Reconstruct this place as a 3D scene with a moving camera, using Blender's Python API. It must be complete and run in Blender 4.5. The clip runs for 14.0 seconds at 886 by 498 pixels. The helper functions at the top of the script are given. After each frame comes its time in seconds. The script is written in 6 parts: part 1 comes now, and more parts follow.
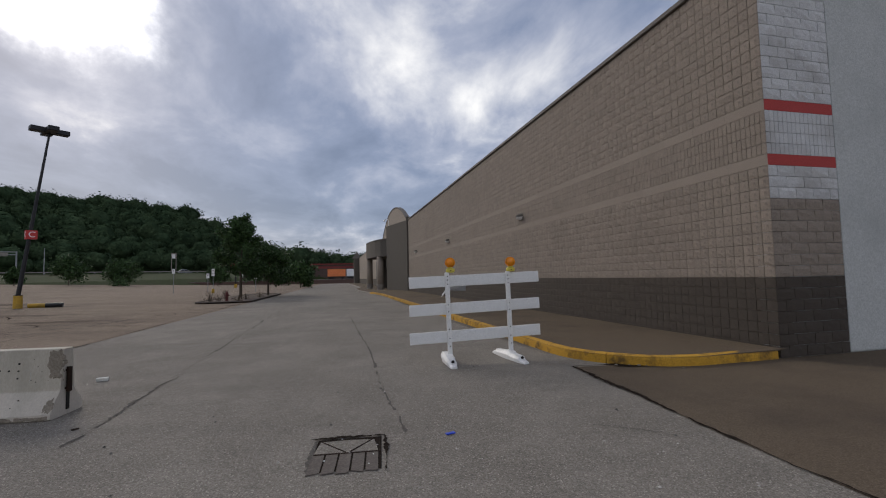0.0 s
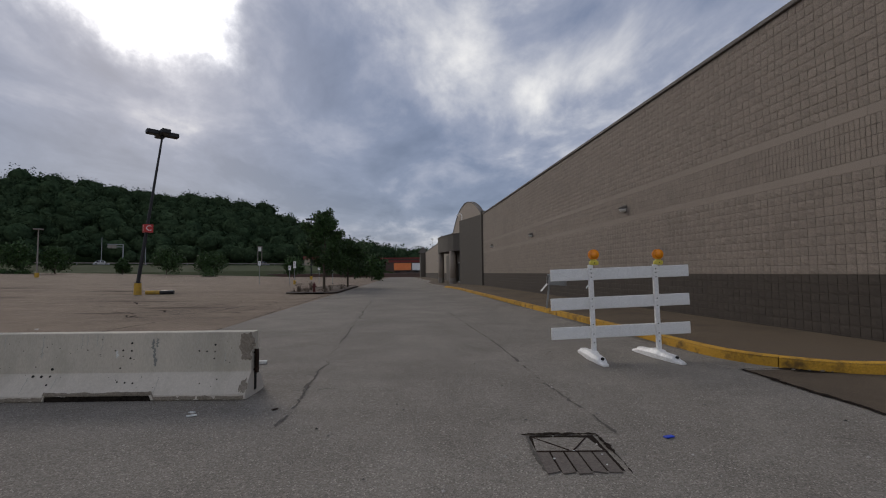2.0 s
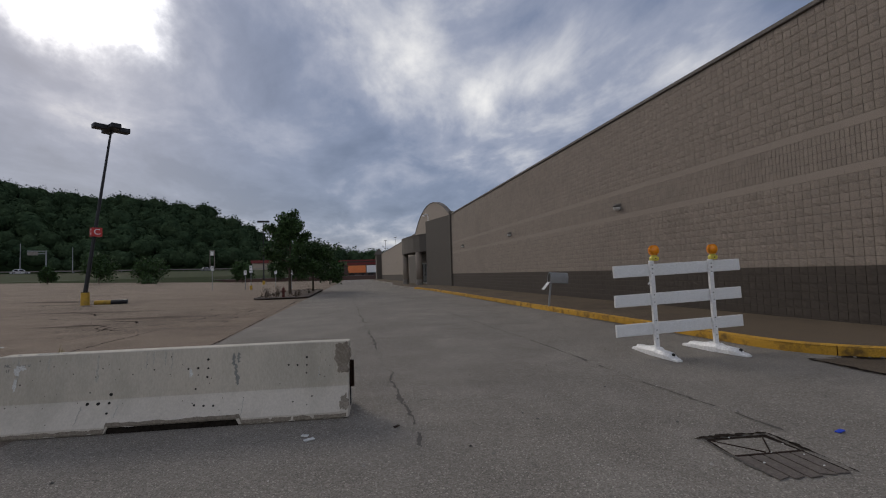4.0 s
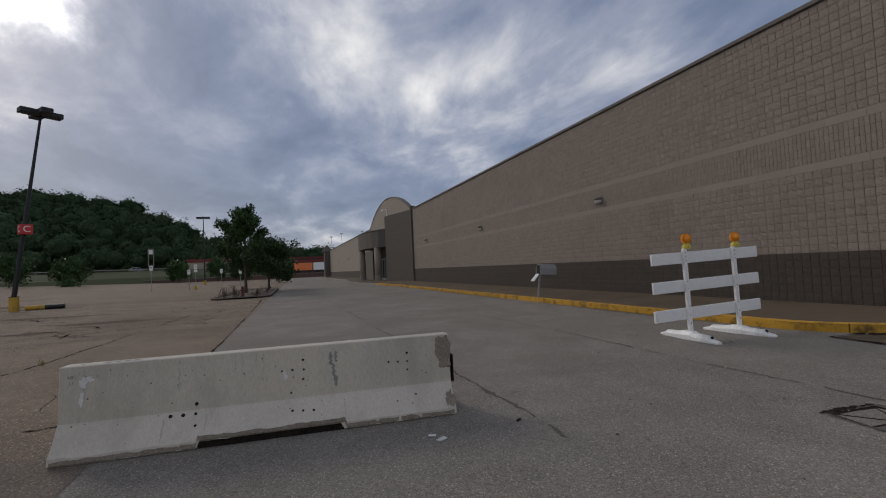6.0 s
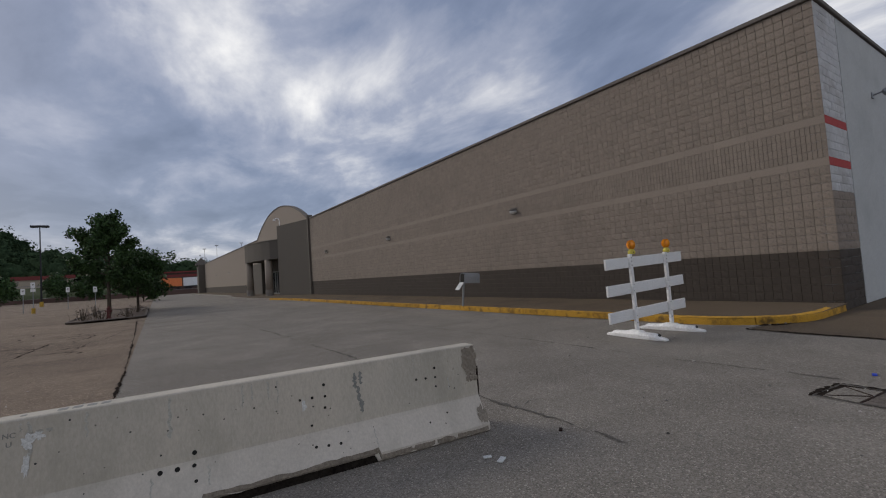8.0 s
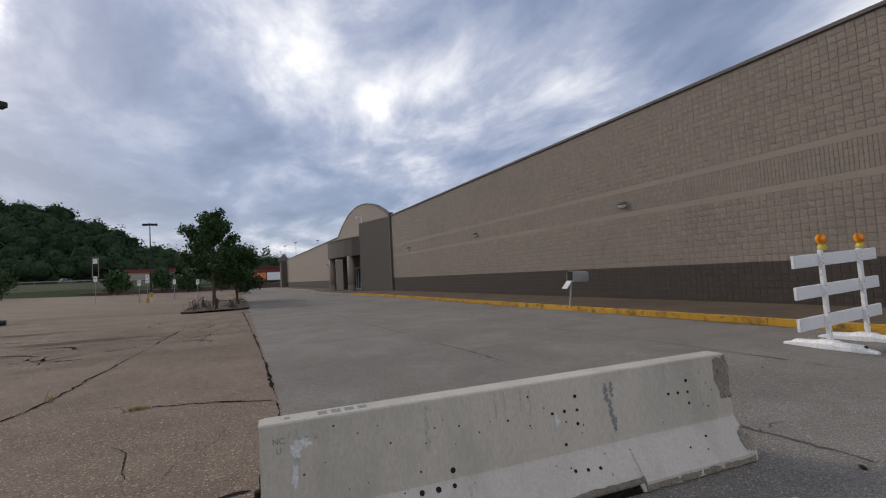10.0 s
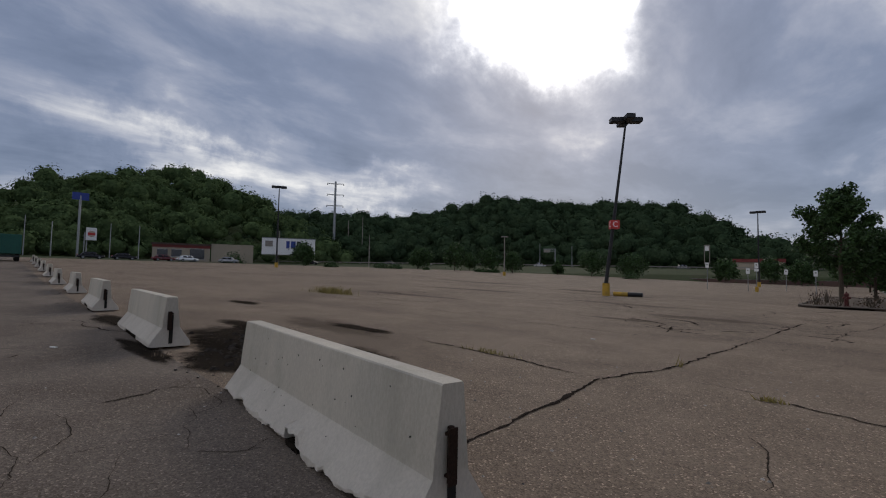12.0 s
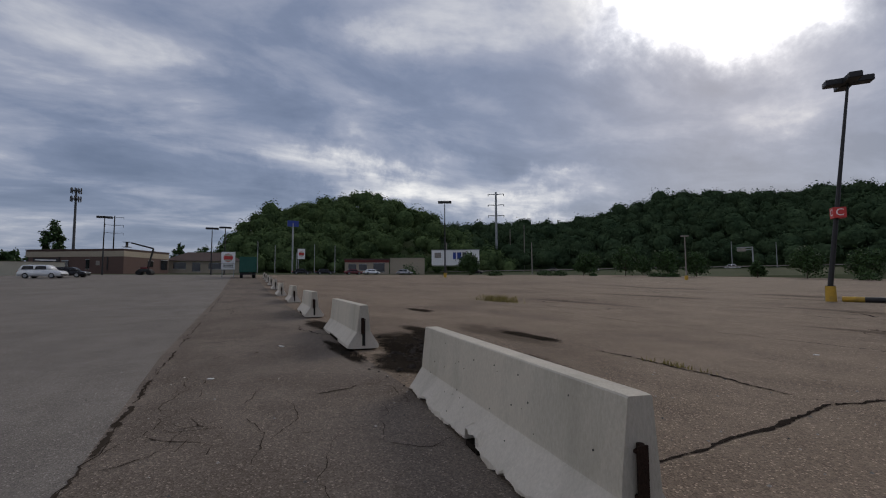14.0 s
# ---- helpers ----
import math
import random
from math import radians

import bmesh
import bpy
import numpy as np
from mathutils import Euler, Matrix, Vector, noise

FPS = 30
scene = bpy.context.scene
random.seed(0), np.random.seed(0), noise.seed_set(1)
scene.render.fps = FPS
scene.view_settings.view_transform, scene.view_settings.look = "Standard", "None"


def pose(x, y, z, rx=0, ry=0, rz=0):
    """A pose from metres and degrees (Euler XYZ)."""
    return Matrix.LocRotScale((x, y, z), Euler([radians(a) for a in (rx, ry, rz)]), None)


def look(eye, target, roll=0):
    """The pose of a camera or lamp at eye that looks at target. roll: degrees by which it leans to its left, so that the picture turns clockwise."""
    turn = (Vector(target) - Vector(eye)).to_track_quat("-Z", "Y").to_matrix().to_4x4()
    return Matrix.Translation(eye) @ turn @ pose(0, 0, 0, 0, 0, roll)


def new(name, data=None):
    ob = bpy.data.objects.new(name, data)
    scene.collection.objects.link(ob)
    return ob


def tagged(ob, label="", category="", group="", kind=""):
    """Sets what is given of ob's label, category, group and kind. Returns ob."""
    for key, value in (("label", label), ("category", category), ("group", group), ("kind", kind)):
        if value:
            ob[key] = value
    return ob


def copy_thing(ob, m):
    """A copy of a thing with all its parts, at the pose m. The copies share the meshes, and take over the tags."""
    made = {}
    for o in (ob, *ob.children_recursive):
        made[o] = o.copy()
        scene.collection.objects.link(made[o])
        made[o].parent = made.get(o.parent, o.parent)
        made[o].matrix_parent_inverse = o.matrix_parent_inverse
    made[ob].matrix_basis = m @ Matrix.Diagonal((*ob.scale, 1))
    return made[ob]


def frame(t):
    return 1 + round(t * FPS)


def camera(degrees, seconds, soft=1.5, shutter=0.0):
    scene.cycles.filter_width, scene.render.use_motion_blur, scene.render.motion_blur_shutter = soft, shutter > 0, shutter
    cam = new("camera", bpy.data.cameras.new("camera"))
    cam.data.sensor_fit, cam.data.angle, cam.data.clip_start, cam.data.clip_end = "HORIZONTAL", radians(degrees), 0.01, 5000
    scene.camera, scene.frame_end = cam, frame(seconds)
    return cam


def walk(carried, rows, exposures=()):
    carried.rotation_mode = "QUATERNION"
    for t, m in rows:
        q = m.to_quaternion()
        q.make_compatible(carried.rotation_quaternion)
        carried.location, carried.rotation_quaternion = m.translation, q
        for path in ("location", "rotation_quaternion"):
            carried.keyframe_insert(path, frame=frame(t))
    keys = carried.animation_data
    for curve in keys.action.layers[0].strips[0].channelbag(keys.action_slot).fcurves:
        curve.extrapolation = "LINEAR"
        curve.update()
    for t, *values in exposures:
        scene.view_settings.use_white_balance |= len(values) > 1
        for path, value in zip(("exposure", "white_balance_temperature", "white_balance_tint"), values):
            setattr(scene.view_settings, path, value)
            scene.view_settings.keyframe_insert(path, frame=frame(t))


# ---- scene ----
cam = camera(89.7, 14.0, soft=1.1)
PATH = [
    (0, (-0.587, -0.23, 1.59), (-0.107, 1.708, 1.713), -1.3),
    (0.5, (-0.75, -0.199, 1.571), (-0.425, 1.77, 1.702), -1.5),
    (1, (-1.085, -0.006, 1.543), (-0.969, 1.986, 1.689), -1.5),
    (1.5, (-1.548, 0.114, 1.51), (-1.536, 2.109, 1.647), -0.4),
    (2, (-1.974, 0.245, 1.553), (-1.762, 2.23, 1.658), -0.5),
    (2.5, (-2.454, 0.496, 1.568), (-2.173, 2.473, 1.663), -0.7),
    (3, (-2.963, 0.613, 1.562), (-2.614, 2.58, 1.66), -0.7),
    (3.2, (-3.135, 0.66, 1.573), (-2.758, 2.622, 1.673), -0.8),
    (5.3, (-5.022, 1.407, 1.544), (-4.533, 3.343, 1.654), -2.7),
    (5.5, (-5.189, 1.445, 1.558), (-4.677, 3.376, 1.659), -2.7),
    (6, (-5.475, 1.619, 1.559), (-4.804, 3.502, 1.636), -2.8),
    (6.5, (-5.758, 1.894, 1.568), (-5.017, 3.751, 1.634), -2.9),
    (7, (-6.104, 2.088, 1.578), (-5.27, 3.905, 1.64), -2.6),
    (7.2, (-6.205, 2.153, 1.574), (-5.263, 3.916, 1.633), -2.7),
    (9.3, (-7.221, 3.516, 1.588), (-6.046, 5.128, 1.728), -4.6),
    (9.5, (-7.322, 3.621, 1.577), (-6.202, 5.272, 1.72), -3.8),
    (10, (-7.549, 3.853, 1.612), (-6.682, 5.652, 1.721), -3.1),
    (10.5, (-7.606, 4.3, 1.537), (-7.204, 6.258, 1.613), -2.4),
    (11, (-7.625, 4.725, 1.426), (-7.742, 6.72, 1.517), -0.9),
    (11.5, (-7.716, 4.703, 1.437), (-8.496, 6.542, 1.544), 0.5),
    (12, (-7.958, 4.808, 1.389), (-9.316, 6.272, 1.501), 1.1),
    (12.5, (-8.004, 4.782, 1.389), (-9.697, 5.838, 1.51), 0.2),
    (13, (-8.007, 4.74, 1.385), (-9.835, 5.541, 1.516), 0.4),
    (13.5, (-8.003, 4.743, 1.383), (-9.832, 5.541, 1.516), 0.0),
    (14, (-7.979, 4.765, 1.379), (-9.765, 5.654, 1.521), -0.3),
]
walk(cam, [(t, look(eye, target, roll)) for t, eye, target, roll in PATH],
     [(0, 0.13), (0.45, -0.06), (0.7, 0.0), (1.5, -0.1), (3, -0.15), (7.0, -0.15), (9.3, 0.3), (10.0, 0.35), (10.5, 0.2), (11.0, -0.08), (11.5, -0.24), (12.0, -0.15), (14.0, -0.14)])

# ---- world, sun, exposure ----
SUN_AZ, SUN_EL = -29.0, 27.0          # degrees from +y towards +x, and above the horizon
sun_dir = Vector((math.sin(radians(SUN_AZ)) * math.cos(radians(SUN_EL)), math.cos(radians(SUN_AZ)) * math.cos(radians(SUN_EL)), math.sin(radians(SUN_EL))))

world = bpy.data.worlds.new("overcast_sky")
scene.world = world
world.use_nodes = True
wn, wl = world.node_tree.nodes, world.node_tree.links
wn.clear()


def wmath(op, a, b=None, clamp=False):
    n = wn.new("ShaderNodeMath")
    n.operation, n.use_clamp = op, clamp
    for i, v in enumerate((a, b)):
        if v is None:
            continue
        if isinstance(v, (int, float)):
            n.inputs[i].default_value = v
        else:
            wl.new(v, n.inputs[i])
    return n.outputs[0]


def wramp(fac, stops):
    n = wn.new("ShaderNodeValToRGB")
    while len(n.color_ramp.elements) < len(stops):
        n.color_ramp.elements.new(0.5)
    for el, (p, c) in zip(n.color_ramp.elements, stops):
        el.position, el.color = p, (*c, 1)
    wl.new(fac, n.inputs[0])
    return n.outputs[0]


spin = wn.new("ShaderNodeVectorRotate")
spin.rotation_type = "Z_AXIS"
spin.inputs["Angle"].default_value = radians(2.1)
wl.new(wn.new("ShaderNodeTexCoord").outputs["Generated"], spin.inputs["Vector"])
coord = spin.outputs[0]
sep = wn.new("ShaderNodeSeparateXYZ")
wl.new(coord, sep.inputs[0])
lift = wmath("ADD", wmath("MAXIMUM", sep.outputs[2], 0.0), 0.15)
comb = wn.new("ShaderNodeCombineXYZ")
wl.new(wmath("DIVIDE", sep.outputs[0], lift), comb.inputs[0])
wl.new(wmath("DIVIDE", sep.outputs[1], lift), comb.inputs[1])


def wnoise(scale, detail, rough, distort, offset):
    mp = wn.new("ShaderNodeMapping")
    mp.inputs["Location"].default_value = offset
    mp.inputs["Rotation"].default_value = (0, 0, radians(35))
    mp.inputs["Scale"].default_value = (1.0, 0.62, 1.0)
    wl.new(comb.outputs[0], mp.inputs[0])
    n = wn.new("ShaderNodeTexNoise")
    n.inputs["Scale"].default_value, n.inputs["Detail"].default_value = scale, detail
    n.inputs["Roughness"].default_value, n.inputs["Distortion"].default_value = rough, distort
    wl.new(mp.outputs[0], n.inputs[0])
    return n.outputs[0]


big = wnoise(0.50, 5.0, 0.52, 0.3, (3.1, 1.7, 0.0))
fine = wnoise(2.0, 7.0, 0.57, 0.3, (0.4, 5.2, 0.0))
warp = wn.new("ShaderNodeTexNoise")
warp.inputs["Scale"].default_value, warp.inputs["Detail"].default_value, warp.inputs["Roughness"].default_value = 6.0, 6.0, 0.62
wl.new(coord, warp.inputs[0])
wsub = wn.new("ShaderNodeVectorMath")
wsub.operation = "SUBTRACT"
wl.new(warp.outputs["Color"], wsub.inputs[0])
wsub.inputs[1].default_value = (0.5, 0.5, 0.5)
wscale = wn.new("ShaderNodeVectorMath")
wscale.operation = "SCALE"
wscale.inputs["Scale"].default_value = 0.24
wl.new(wsub.outputs[0], wscale.inputs[0])
ragged = wn.new("ShaderNodeVectorMath")
wl.new(coord, ragged.inputs[0])
wl.new(wscale.outputs[0], ragged.inputs[1])


def direction(az, el):
    return Vector((math.sin(radians(az)) * math.cos(radians(el)), math.cos(radians(az)) * math.cos(radians(el)), math.sin(radians(el))))


def cloud_break(az, el, wide, high, tilt=0.0):
    """A ragged thin place in the cloud, 1 at its middle: wide and high are half sizes in degrees."""
    c = direction(az, el)
    east = Vector((math.cos(radians(az)), -math.sin(radians(az)), 0))
    up = c.cross(east) * -1
    u_axis = east * math.cos(radians(tilt)) + up * math.sin(radians(tilt))
    v_axis = up * math.cos(radians(tilt)) - east * math.sin(radians(tilt))
    total = None
    for axis, size in ((u_axis, wide), (v_axis, high)):
        d = wn.new("ShaderNodeVectorMath")
        d.operation = "DOT_PRODUCT"
        d.inputs[1].default_value = axis
        wl.new(ragged.outputs[0], d.inputs[0])
        q = wmath("POWER", wmath("ABSOLUTE", wmath("DIVIDE", wmath("SUBTRACT", d.outputs["Value"], c.dot(axis)), math.sin(radians(size)))), 2.0)
        total = q if total is None else wmath("ADD", total, q)
    front = wn.new("ShaderNodeVectorMath")
    front.operation = "DOT_PRODUCT"
    front.inputs[1].default_value = c
    wl.new(coord, front.inputs[0])
    return wmath("MULTIPLY", wmath("POWER", 2.718, wmath("MULTIPLY", total, -1.0)), wmath("MULTIPLY", wmath("SUBTRACT", front.outputs["Value"], 0.05), 2.5, True))


sun_break = cloud_break(SUN_AZ - 3, SUN_EL + 3.8, 7.2, 6.0, -15)
breaks = wmath("MULTIPLY", sun_break, 0.17)
for az, el, wide, high, tilt, amount in ((-26, 19, 7, 5, 0, 0.06), (4, 31, 11, 9, 10, 0.18), (20, 24, 13, 6, 15, 0.13), (-84, 15.5, 16, 2.4, -12, 0.10), (-72, 13.5, 13, 2.4, -5, 0.15), (-54, 9.8, 10, 1.9, 2, 0.19), (-52, 13.2, 5, 0.9, 0, 0.12),
                                         (-2, 4.6, 5, 1.3, 0, 0.12), (-95, 22, 14, 3, -10, 0.08), (12, 14, 7, 2, 0, 0.08), (30, 29, 10, 10, 0, 0.07), (54, 33, 13, 16, 0, -0.11), (0, 27, 9, 8, 0, 0.06), (48, 55, 20, 10, 0, 0.10), (-101, 7, 18, 7, 0, -0.11), (-88, 13, 8, 3, 0, 0.02), (-55, 25, 11, 7, 0, -0.11), (-30, 11.5, 16, 5, 0, -0.19), (-75, 30, 7, 2, -8, 0.07),
                                         # unseen southern break, added to brighten the south-facing sides
                                         (178, 38, 48, 26, 0, 0.22)):
    breaks = wmath("ADD", breaks, wmath("MULTIPLY", cloud_break(az, el, wide, high, tilt), amount))
cover = wmath("ADD", wmath("MULTIPLY", big, 0.66), wmath("ADD", wmath("MULTIPLY", fine, 0.72), -0.17))
cloud_value = wmath("ADD", wmath("SUBTRACT", cover, 0.035), breaks)
cloud = wramp(cloud_value, [(0.31, (0.138, 0.174, 0.266)), (0.43, (0.198, 0.238, 0.345)), (0.53, (0.322, 0.352, 0.450)), (0.62, (0.57, 0.58, 0.63)), (0.74, (0.98, 0.96, 0.93))])
torn = wmath("MULTIPLY", wmath("SUBTRACT", fine, 0.36), 7.0, True)
glow = wmath("MULTIPLY", wmath("POWER", sun_break, 1.7), wmath("ADD", wmath("MULTIPLY", torn, 0.95), 0.25))
sky = wn.new("ShaderNodeTexSky")
sky.sky_type = "NISHITA"
sky.sun_disc = False
sky.sun_elevation, sky.sun_rotation = radians(SUN_EL), radians(SUN_AZ)
sky_low = wn.new("ShaderNodeVectorMath")
sky_low.operation = "SCALE"
sky_low.inputs["Scale"].default_value = 0.012
wl.new(sky.outputs[0], sky_low.inputs[0])
glow_col = wn.new("ShaderNodeVectorMath")
glow_col.operation = "SCALE"
glow_col.inputs[0].default_value = (1.0, 0.97, 0.92)
wl.new(wmath("MULTIPLY", glow, 14.0), glow_col.inputs["Scale"])
add1 = wn.new("ShaderNodeVectorMath")
wl.new(cloud, add1.inputs[0])
wl.new(sky_low.outputs[0], add1.inputs[1])
add2 = wn.new("ShaderNodeVectorMath")
wl.new(add1.outputs[0], add2.inputs[0])
wl.new(glow_col.outputs[0], add2.inputs[1])
back = wn.new("ShaderNodeBackground")
back.inputs["Strength"].default_value = 1.0
wl.new(add2.outputs[0], back.inputs[0])
wl.new(back.outputs[0], wn.new("ShaderNodeOutputWorld").inputs[0])

sun = new("sun", bpy.data.lights.new("sun", "SUN"))
sun.data.energy, sun.data.angle, sun.data.color = 1.0, radians(30), (1.0, 0.90, 0.78)
sun.matrix_world = look((0, 0, 60), Vector((0, 0, 60)) - sun_dir)


# ---- materials ----
def material(name, dark, light, scale=6.0, rough=0.85, bump=0.3, fine_scale=60.0, metallic=0.0, spread=0.25, stain=None, stain_scale=0.5, stain_amount=0.5,
             rand=0.0, island=False, bump_distance=0.01, stretch=(1, 1, 1), speck=0.0, specular=0.3, grain_amount=0.45, upper_tint=None):
    """A surface with variation at two scales, optional stains, and optional change from piece to piece."""
    m = bpy.data.materials.new(name)
    m.use_nodes = True
    nt = m.node_tree
    n, l = nt.nodes, nt.links
    bsdf = n["Principled BSDF"]
    tc = n.new("ShaderNodeTexCoord")
    mp = n.new("ShaderNodeMapping")
    mp.inputs["Scale"].default_value = stretch
    l.new(tc.outputs["Object"], mp.inputs[0])

    def tex(sc, detail=5.0, rough_=0.6):
        t = n.new("ShaderNodeTexNoise")
        t.inputs["Scale"].default_value, t.inputs["Detail"].default_value, t.inputs["Roughness"].default_value = sc, detail, rough_
        l.new(mp.outputs[0], t.inputs[0])
        return t.outputs[0]

    def mix(fac, a, b, blend="MIX"):
        x = n.new("ShaderNodeMix")
        x.data_type, x.blend_type = "RGBA", blend
        for sock, v in ((x.inputs[0], fac), (x.inputs[6], a), (x.inputs[7], b)):
            if isinstance(v, tuple):
                sock.default_value = (*v, 1)
            elif isinstance(v, (int, float)):
                sock.default_value = v
            else:
                l.new(v, sock)
        return x.outputs[2]

    def rng(v, lo, hi, a=0.0, b=1.0):
        x = n.new("ShaderNodeMapRange")
        for i, q in enumerate((lo, hi, a, b)):
            x.inputs[i + 1].default_value = q
        l.new(v, x.inputs[0])
        return x.outputs[0]

    coarse, grain = tex(scale), tex(fine_scale, 3.0, 0.7)
    col = mix(rng(coarse, 0.5 - spread, 0.5 + spread), dark, light)
    col = mix(grain_amount, col, mix(rng(grain, 0.3, 0.7), tuple(c * 0.55 for c in dark), tuple(min(1, c * 1.35) for c in light)))
    if speck:
        v = n.new("ShaderNodeTexVoronoi")
        v.inputs["Scale"].default_value = fine_scale * 0.9
        l.new(mp.outputs[0], v.inputs[0])
        col = mix(rng(v.outputs["Distance"], 0.10, 0.28, speck, 0.0), col, tuple(min(1, c * 2.3) for c in light))
    if stain:
        col = mix(rng(tex(stain_scale, 6.0, 0.65), 0.48, 0.66, 0.0, stain_amount), col, stain)
    if upper_tint:
        # a grey tint that darkens the colour above a wandering lower limit
        place = n.new("ShaderNodeSeparateXYZ")
        l.new(tc.outputs["Object"], place.inputs[0])
        limit = n.new("ShaderNodeMath")
        limit.operation = "ADD"
        l.new(place.outputs[2], limit.inputs[0])
        l.new(rng(tex(3.0), 0.3, 0.7, -0.012, 0.012), limit.inputs[1])
        col = mix(rng(limit.outputs[0], upper_tint[0], upper_tint[1], 0.0, 1.0), col, mix(rng(tex(0.8), 0.35, 0.65), (0.82, 0.833, 0.812), (0.96, 0.953, 0.922)), "MULTIPLY")
    if rand or island:
        src = n.new("ShaderNodeNewGeometry").outputs["Random Per Island"] if island else n.new("ShaderNodeObjectInfo").outputs["Random"]
        shade = rng(src, 0.0, 1.0, 1.0 - (rand or 0.1), 1.0 + (rand or 0.1))
        hsv = n.new("ShaderNodeHueSaturation")
        l.new(shade, hsv.inputs["Value"])
        l.new(col, hsv.inputs["Color"])
        col = hsv.outputs[0]
    l.new(col, bsdf.inputs["Base Color"])
    l.new(rng(coarse, 0.2, 0.8, max(0.03, rough - 0.1), min(1, rough + 0.08)), bsdf.inputs["Roughness"])
    bsdf.inputs["Metallic"].default_value = metallic
    bsdf.inputs["Specular IOR Level"].default_value = specular
    if bump:
        b = n.new("ShaderNodeBump")
        b.inputs["Strength"].default_value, b.inputs["Distance"].default_value = bump, bump_distance
        l.new(grain, b.inputs["Height"])
        l.new(b.outputs[0], bsdf.inputs["Normal"])
    return m


def pavement(name, dark, light, stain, speck, patch=0.55, blotch_scale=0.16, aggregate=95.0, stones=0.38):
    """Worn asphalt: wide blotches, streaky patches, fine stones of mixed colour and their relief."""
    m = bpy.data.materials.new(name)
    m.use_nodes = True
    n, l = m.node_tree.nodes, m.node_tree.links
    bsdf = n["Principled BSDF"]
    tc = n.new("ShaderNodeTexCoord").outputs["Object"]

    def tex(sc, detail, rough, distort=0.0):
        t = n.new("ShaderNodeTexNoise")
        for key, v in (("Scale", sc), ("Detail", detail), ("Roughness", rough), ("Distortion", distort)):
            t.inputs[key].default_value = v
        l.new(tc, t.inputs[0])
        return t.outputs[0]

    def rng(v, lo, hi, a=0.0, b=1.0):
        x = n.new("ShaderNodeMapRange")
        for i, q in enumerate((lo, hi, a, b)):
            x.inputs[i + 1].default_value = q
        l.new(v, x.inputs[0])
        return x.outputs[0]

    def mix(fac, a, b, blend="MIX"):
        x = n.new("ShaderNodeMix")
        x.data_type, x.blend_type = "RGBA", blend
        for sock, v in ((x.inputs[0], fac), (x.inputs[6], a), (x.inputs[7], b)):
            if isinstance(v, tuple):
                sock.default_value = (*v, 1)
            elif isinstance(v, (int, float)):
                sock.default_value = v
            else:
                l.new(v, sock)
        return x.outputs[2]

    col = mix(rng(tex(0.9, 8.0, 0.62, 0.4), 0.32, 0.68), dark, light)
    col = mix(rng(tex(blotch_scale, 6.0, 0.6, 0.6), 0.46, 0.64, 0.0, patch), col, stain)
    col = mix(rng(tex(6.0, 6.0, 0.7), 0.52, 0.70, 0.0, 0.35), col, tuple(c * 0.62 for c in dark))
    lay = n.new("ShaderNodeMapping")
    lay.inputs["Rotation"].default_value, lay.inputs["Scale"].default_value = (0, 0, 0.35), (0.22, 1.0, 1.0)
    l.new(tc, lay.inputs[0])
    smear = n.new("ShaderNodeTexNoise")
    for key, v in (("Scale", 0.55), ("Detail", 7.0), ("Roughness", 0.66), ("Distortion", 0.5)):
        smear.inputs[key].default_value = v
    l.new(lay.outputs[0], smear.inputs[0])
    col = mix(rng(smear.outputs[0], 0.53, 0.68, 0.0, patch * 0.75), col, tuple(c * 0.8 for c in stain))
    col = mix(rng(smear.outputs[0], 0.30, 0.42, 0.35, 0.0), col, tuple(c * 1.12 for c in light))
    vor = n.new("ShaderNodeTexVoronoi")
    vor.inputs["Scale"].default_value = aggregate
    l.new(tc, vor.inputs[0])
    sep = n.new("ShaderNodeSeparateColor")
    l.new(vor.outputs["Color"], sep.inputs[0])
    stone = mix(rng(sep.outputs[0], 0.0, 1.0), tuple(c * 0.45 for c in dark), tuple(c * 1.6 for c in light))
    col = mix(stones, col, stone)
    col = mix(rng(sep.outputs[1], 0.93, 0.96, 0.0, speck), col, tuple(min(1.0, c * 3.0) for c in light))
    l.new(col, bsdf.inputs["Base Color"])
    bsdf.inputs["Roughness"].default_value = 0.95
    bsdf.inputs["Specular IOR Level"].default_value = 0.12
    b = n.new("ShaderNodeBump")
    b.inputs["Strength"].default_value, b.inputs["Distance"].default_value = 0.6, 0.008
    l.new(vor.outputs["Distance"], b.inputs["Height"])
    l.new(b.outputs[0], bsdf.inputs["Normal"])
    return m


ASPHALT = pavement("grey_asphalt", (0.155, 0.138, 0.116), (0.240, 0.217, 0.186), (0.116, 0.102, 0.086), 0.3, 0.65, 0.28, stones=0.40)
LOT = pavement("brown_worn_asphalt", (0.136, 0.101, 0.072), (0.219, 0.169, 0.126), (0.076, 0.055, 0.040), 0.45, 0.8, 0.16, 75.0)
LANE = pavement("brown_patched_asphalt", (0.116, 0.093, 0.074), (0.170, 0.139, 0.113), (0.066, 0.050, 0.038), 0.35, 0.8, 0.3, 80.0)
SIDEWALK = material("tan_exposed_concrete", (0.090, 0.068, 0.047), (0.144, 0.111, 0.078), 1.3, 0.9, 0.6, 70, specular=0.10, stain=(0.070, 0.055, 0.043), stain_scale=0.45, stain_amount=0.6, speck=0.35, grain_amount=0.6)
DRIVE = pavement("warm_grey_asphalt", (0.140, 0.123, 0.106), (0.205, 0.184, 0.161), (0.112, 0.098, 0.085), 0.25, 0.6, 0.2, 85.0, 0.30)
MAILBOX = material("dull_grey_sheet_metal", (0.38, 0.385, 0.39), (0.50, 0.505, 0.51), 5, 0.4, 0.15, 40, specular=0.5)
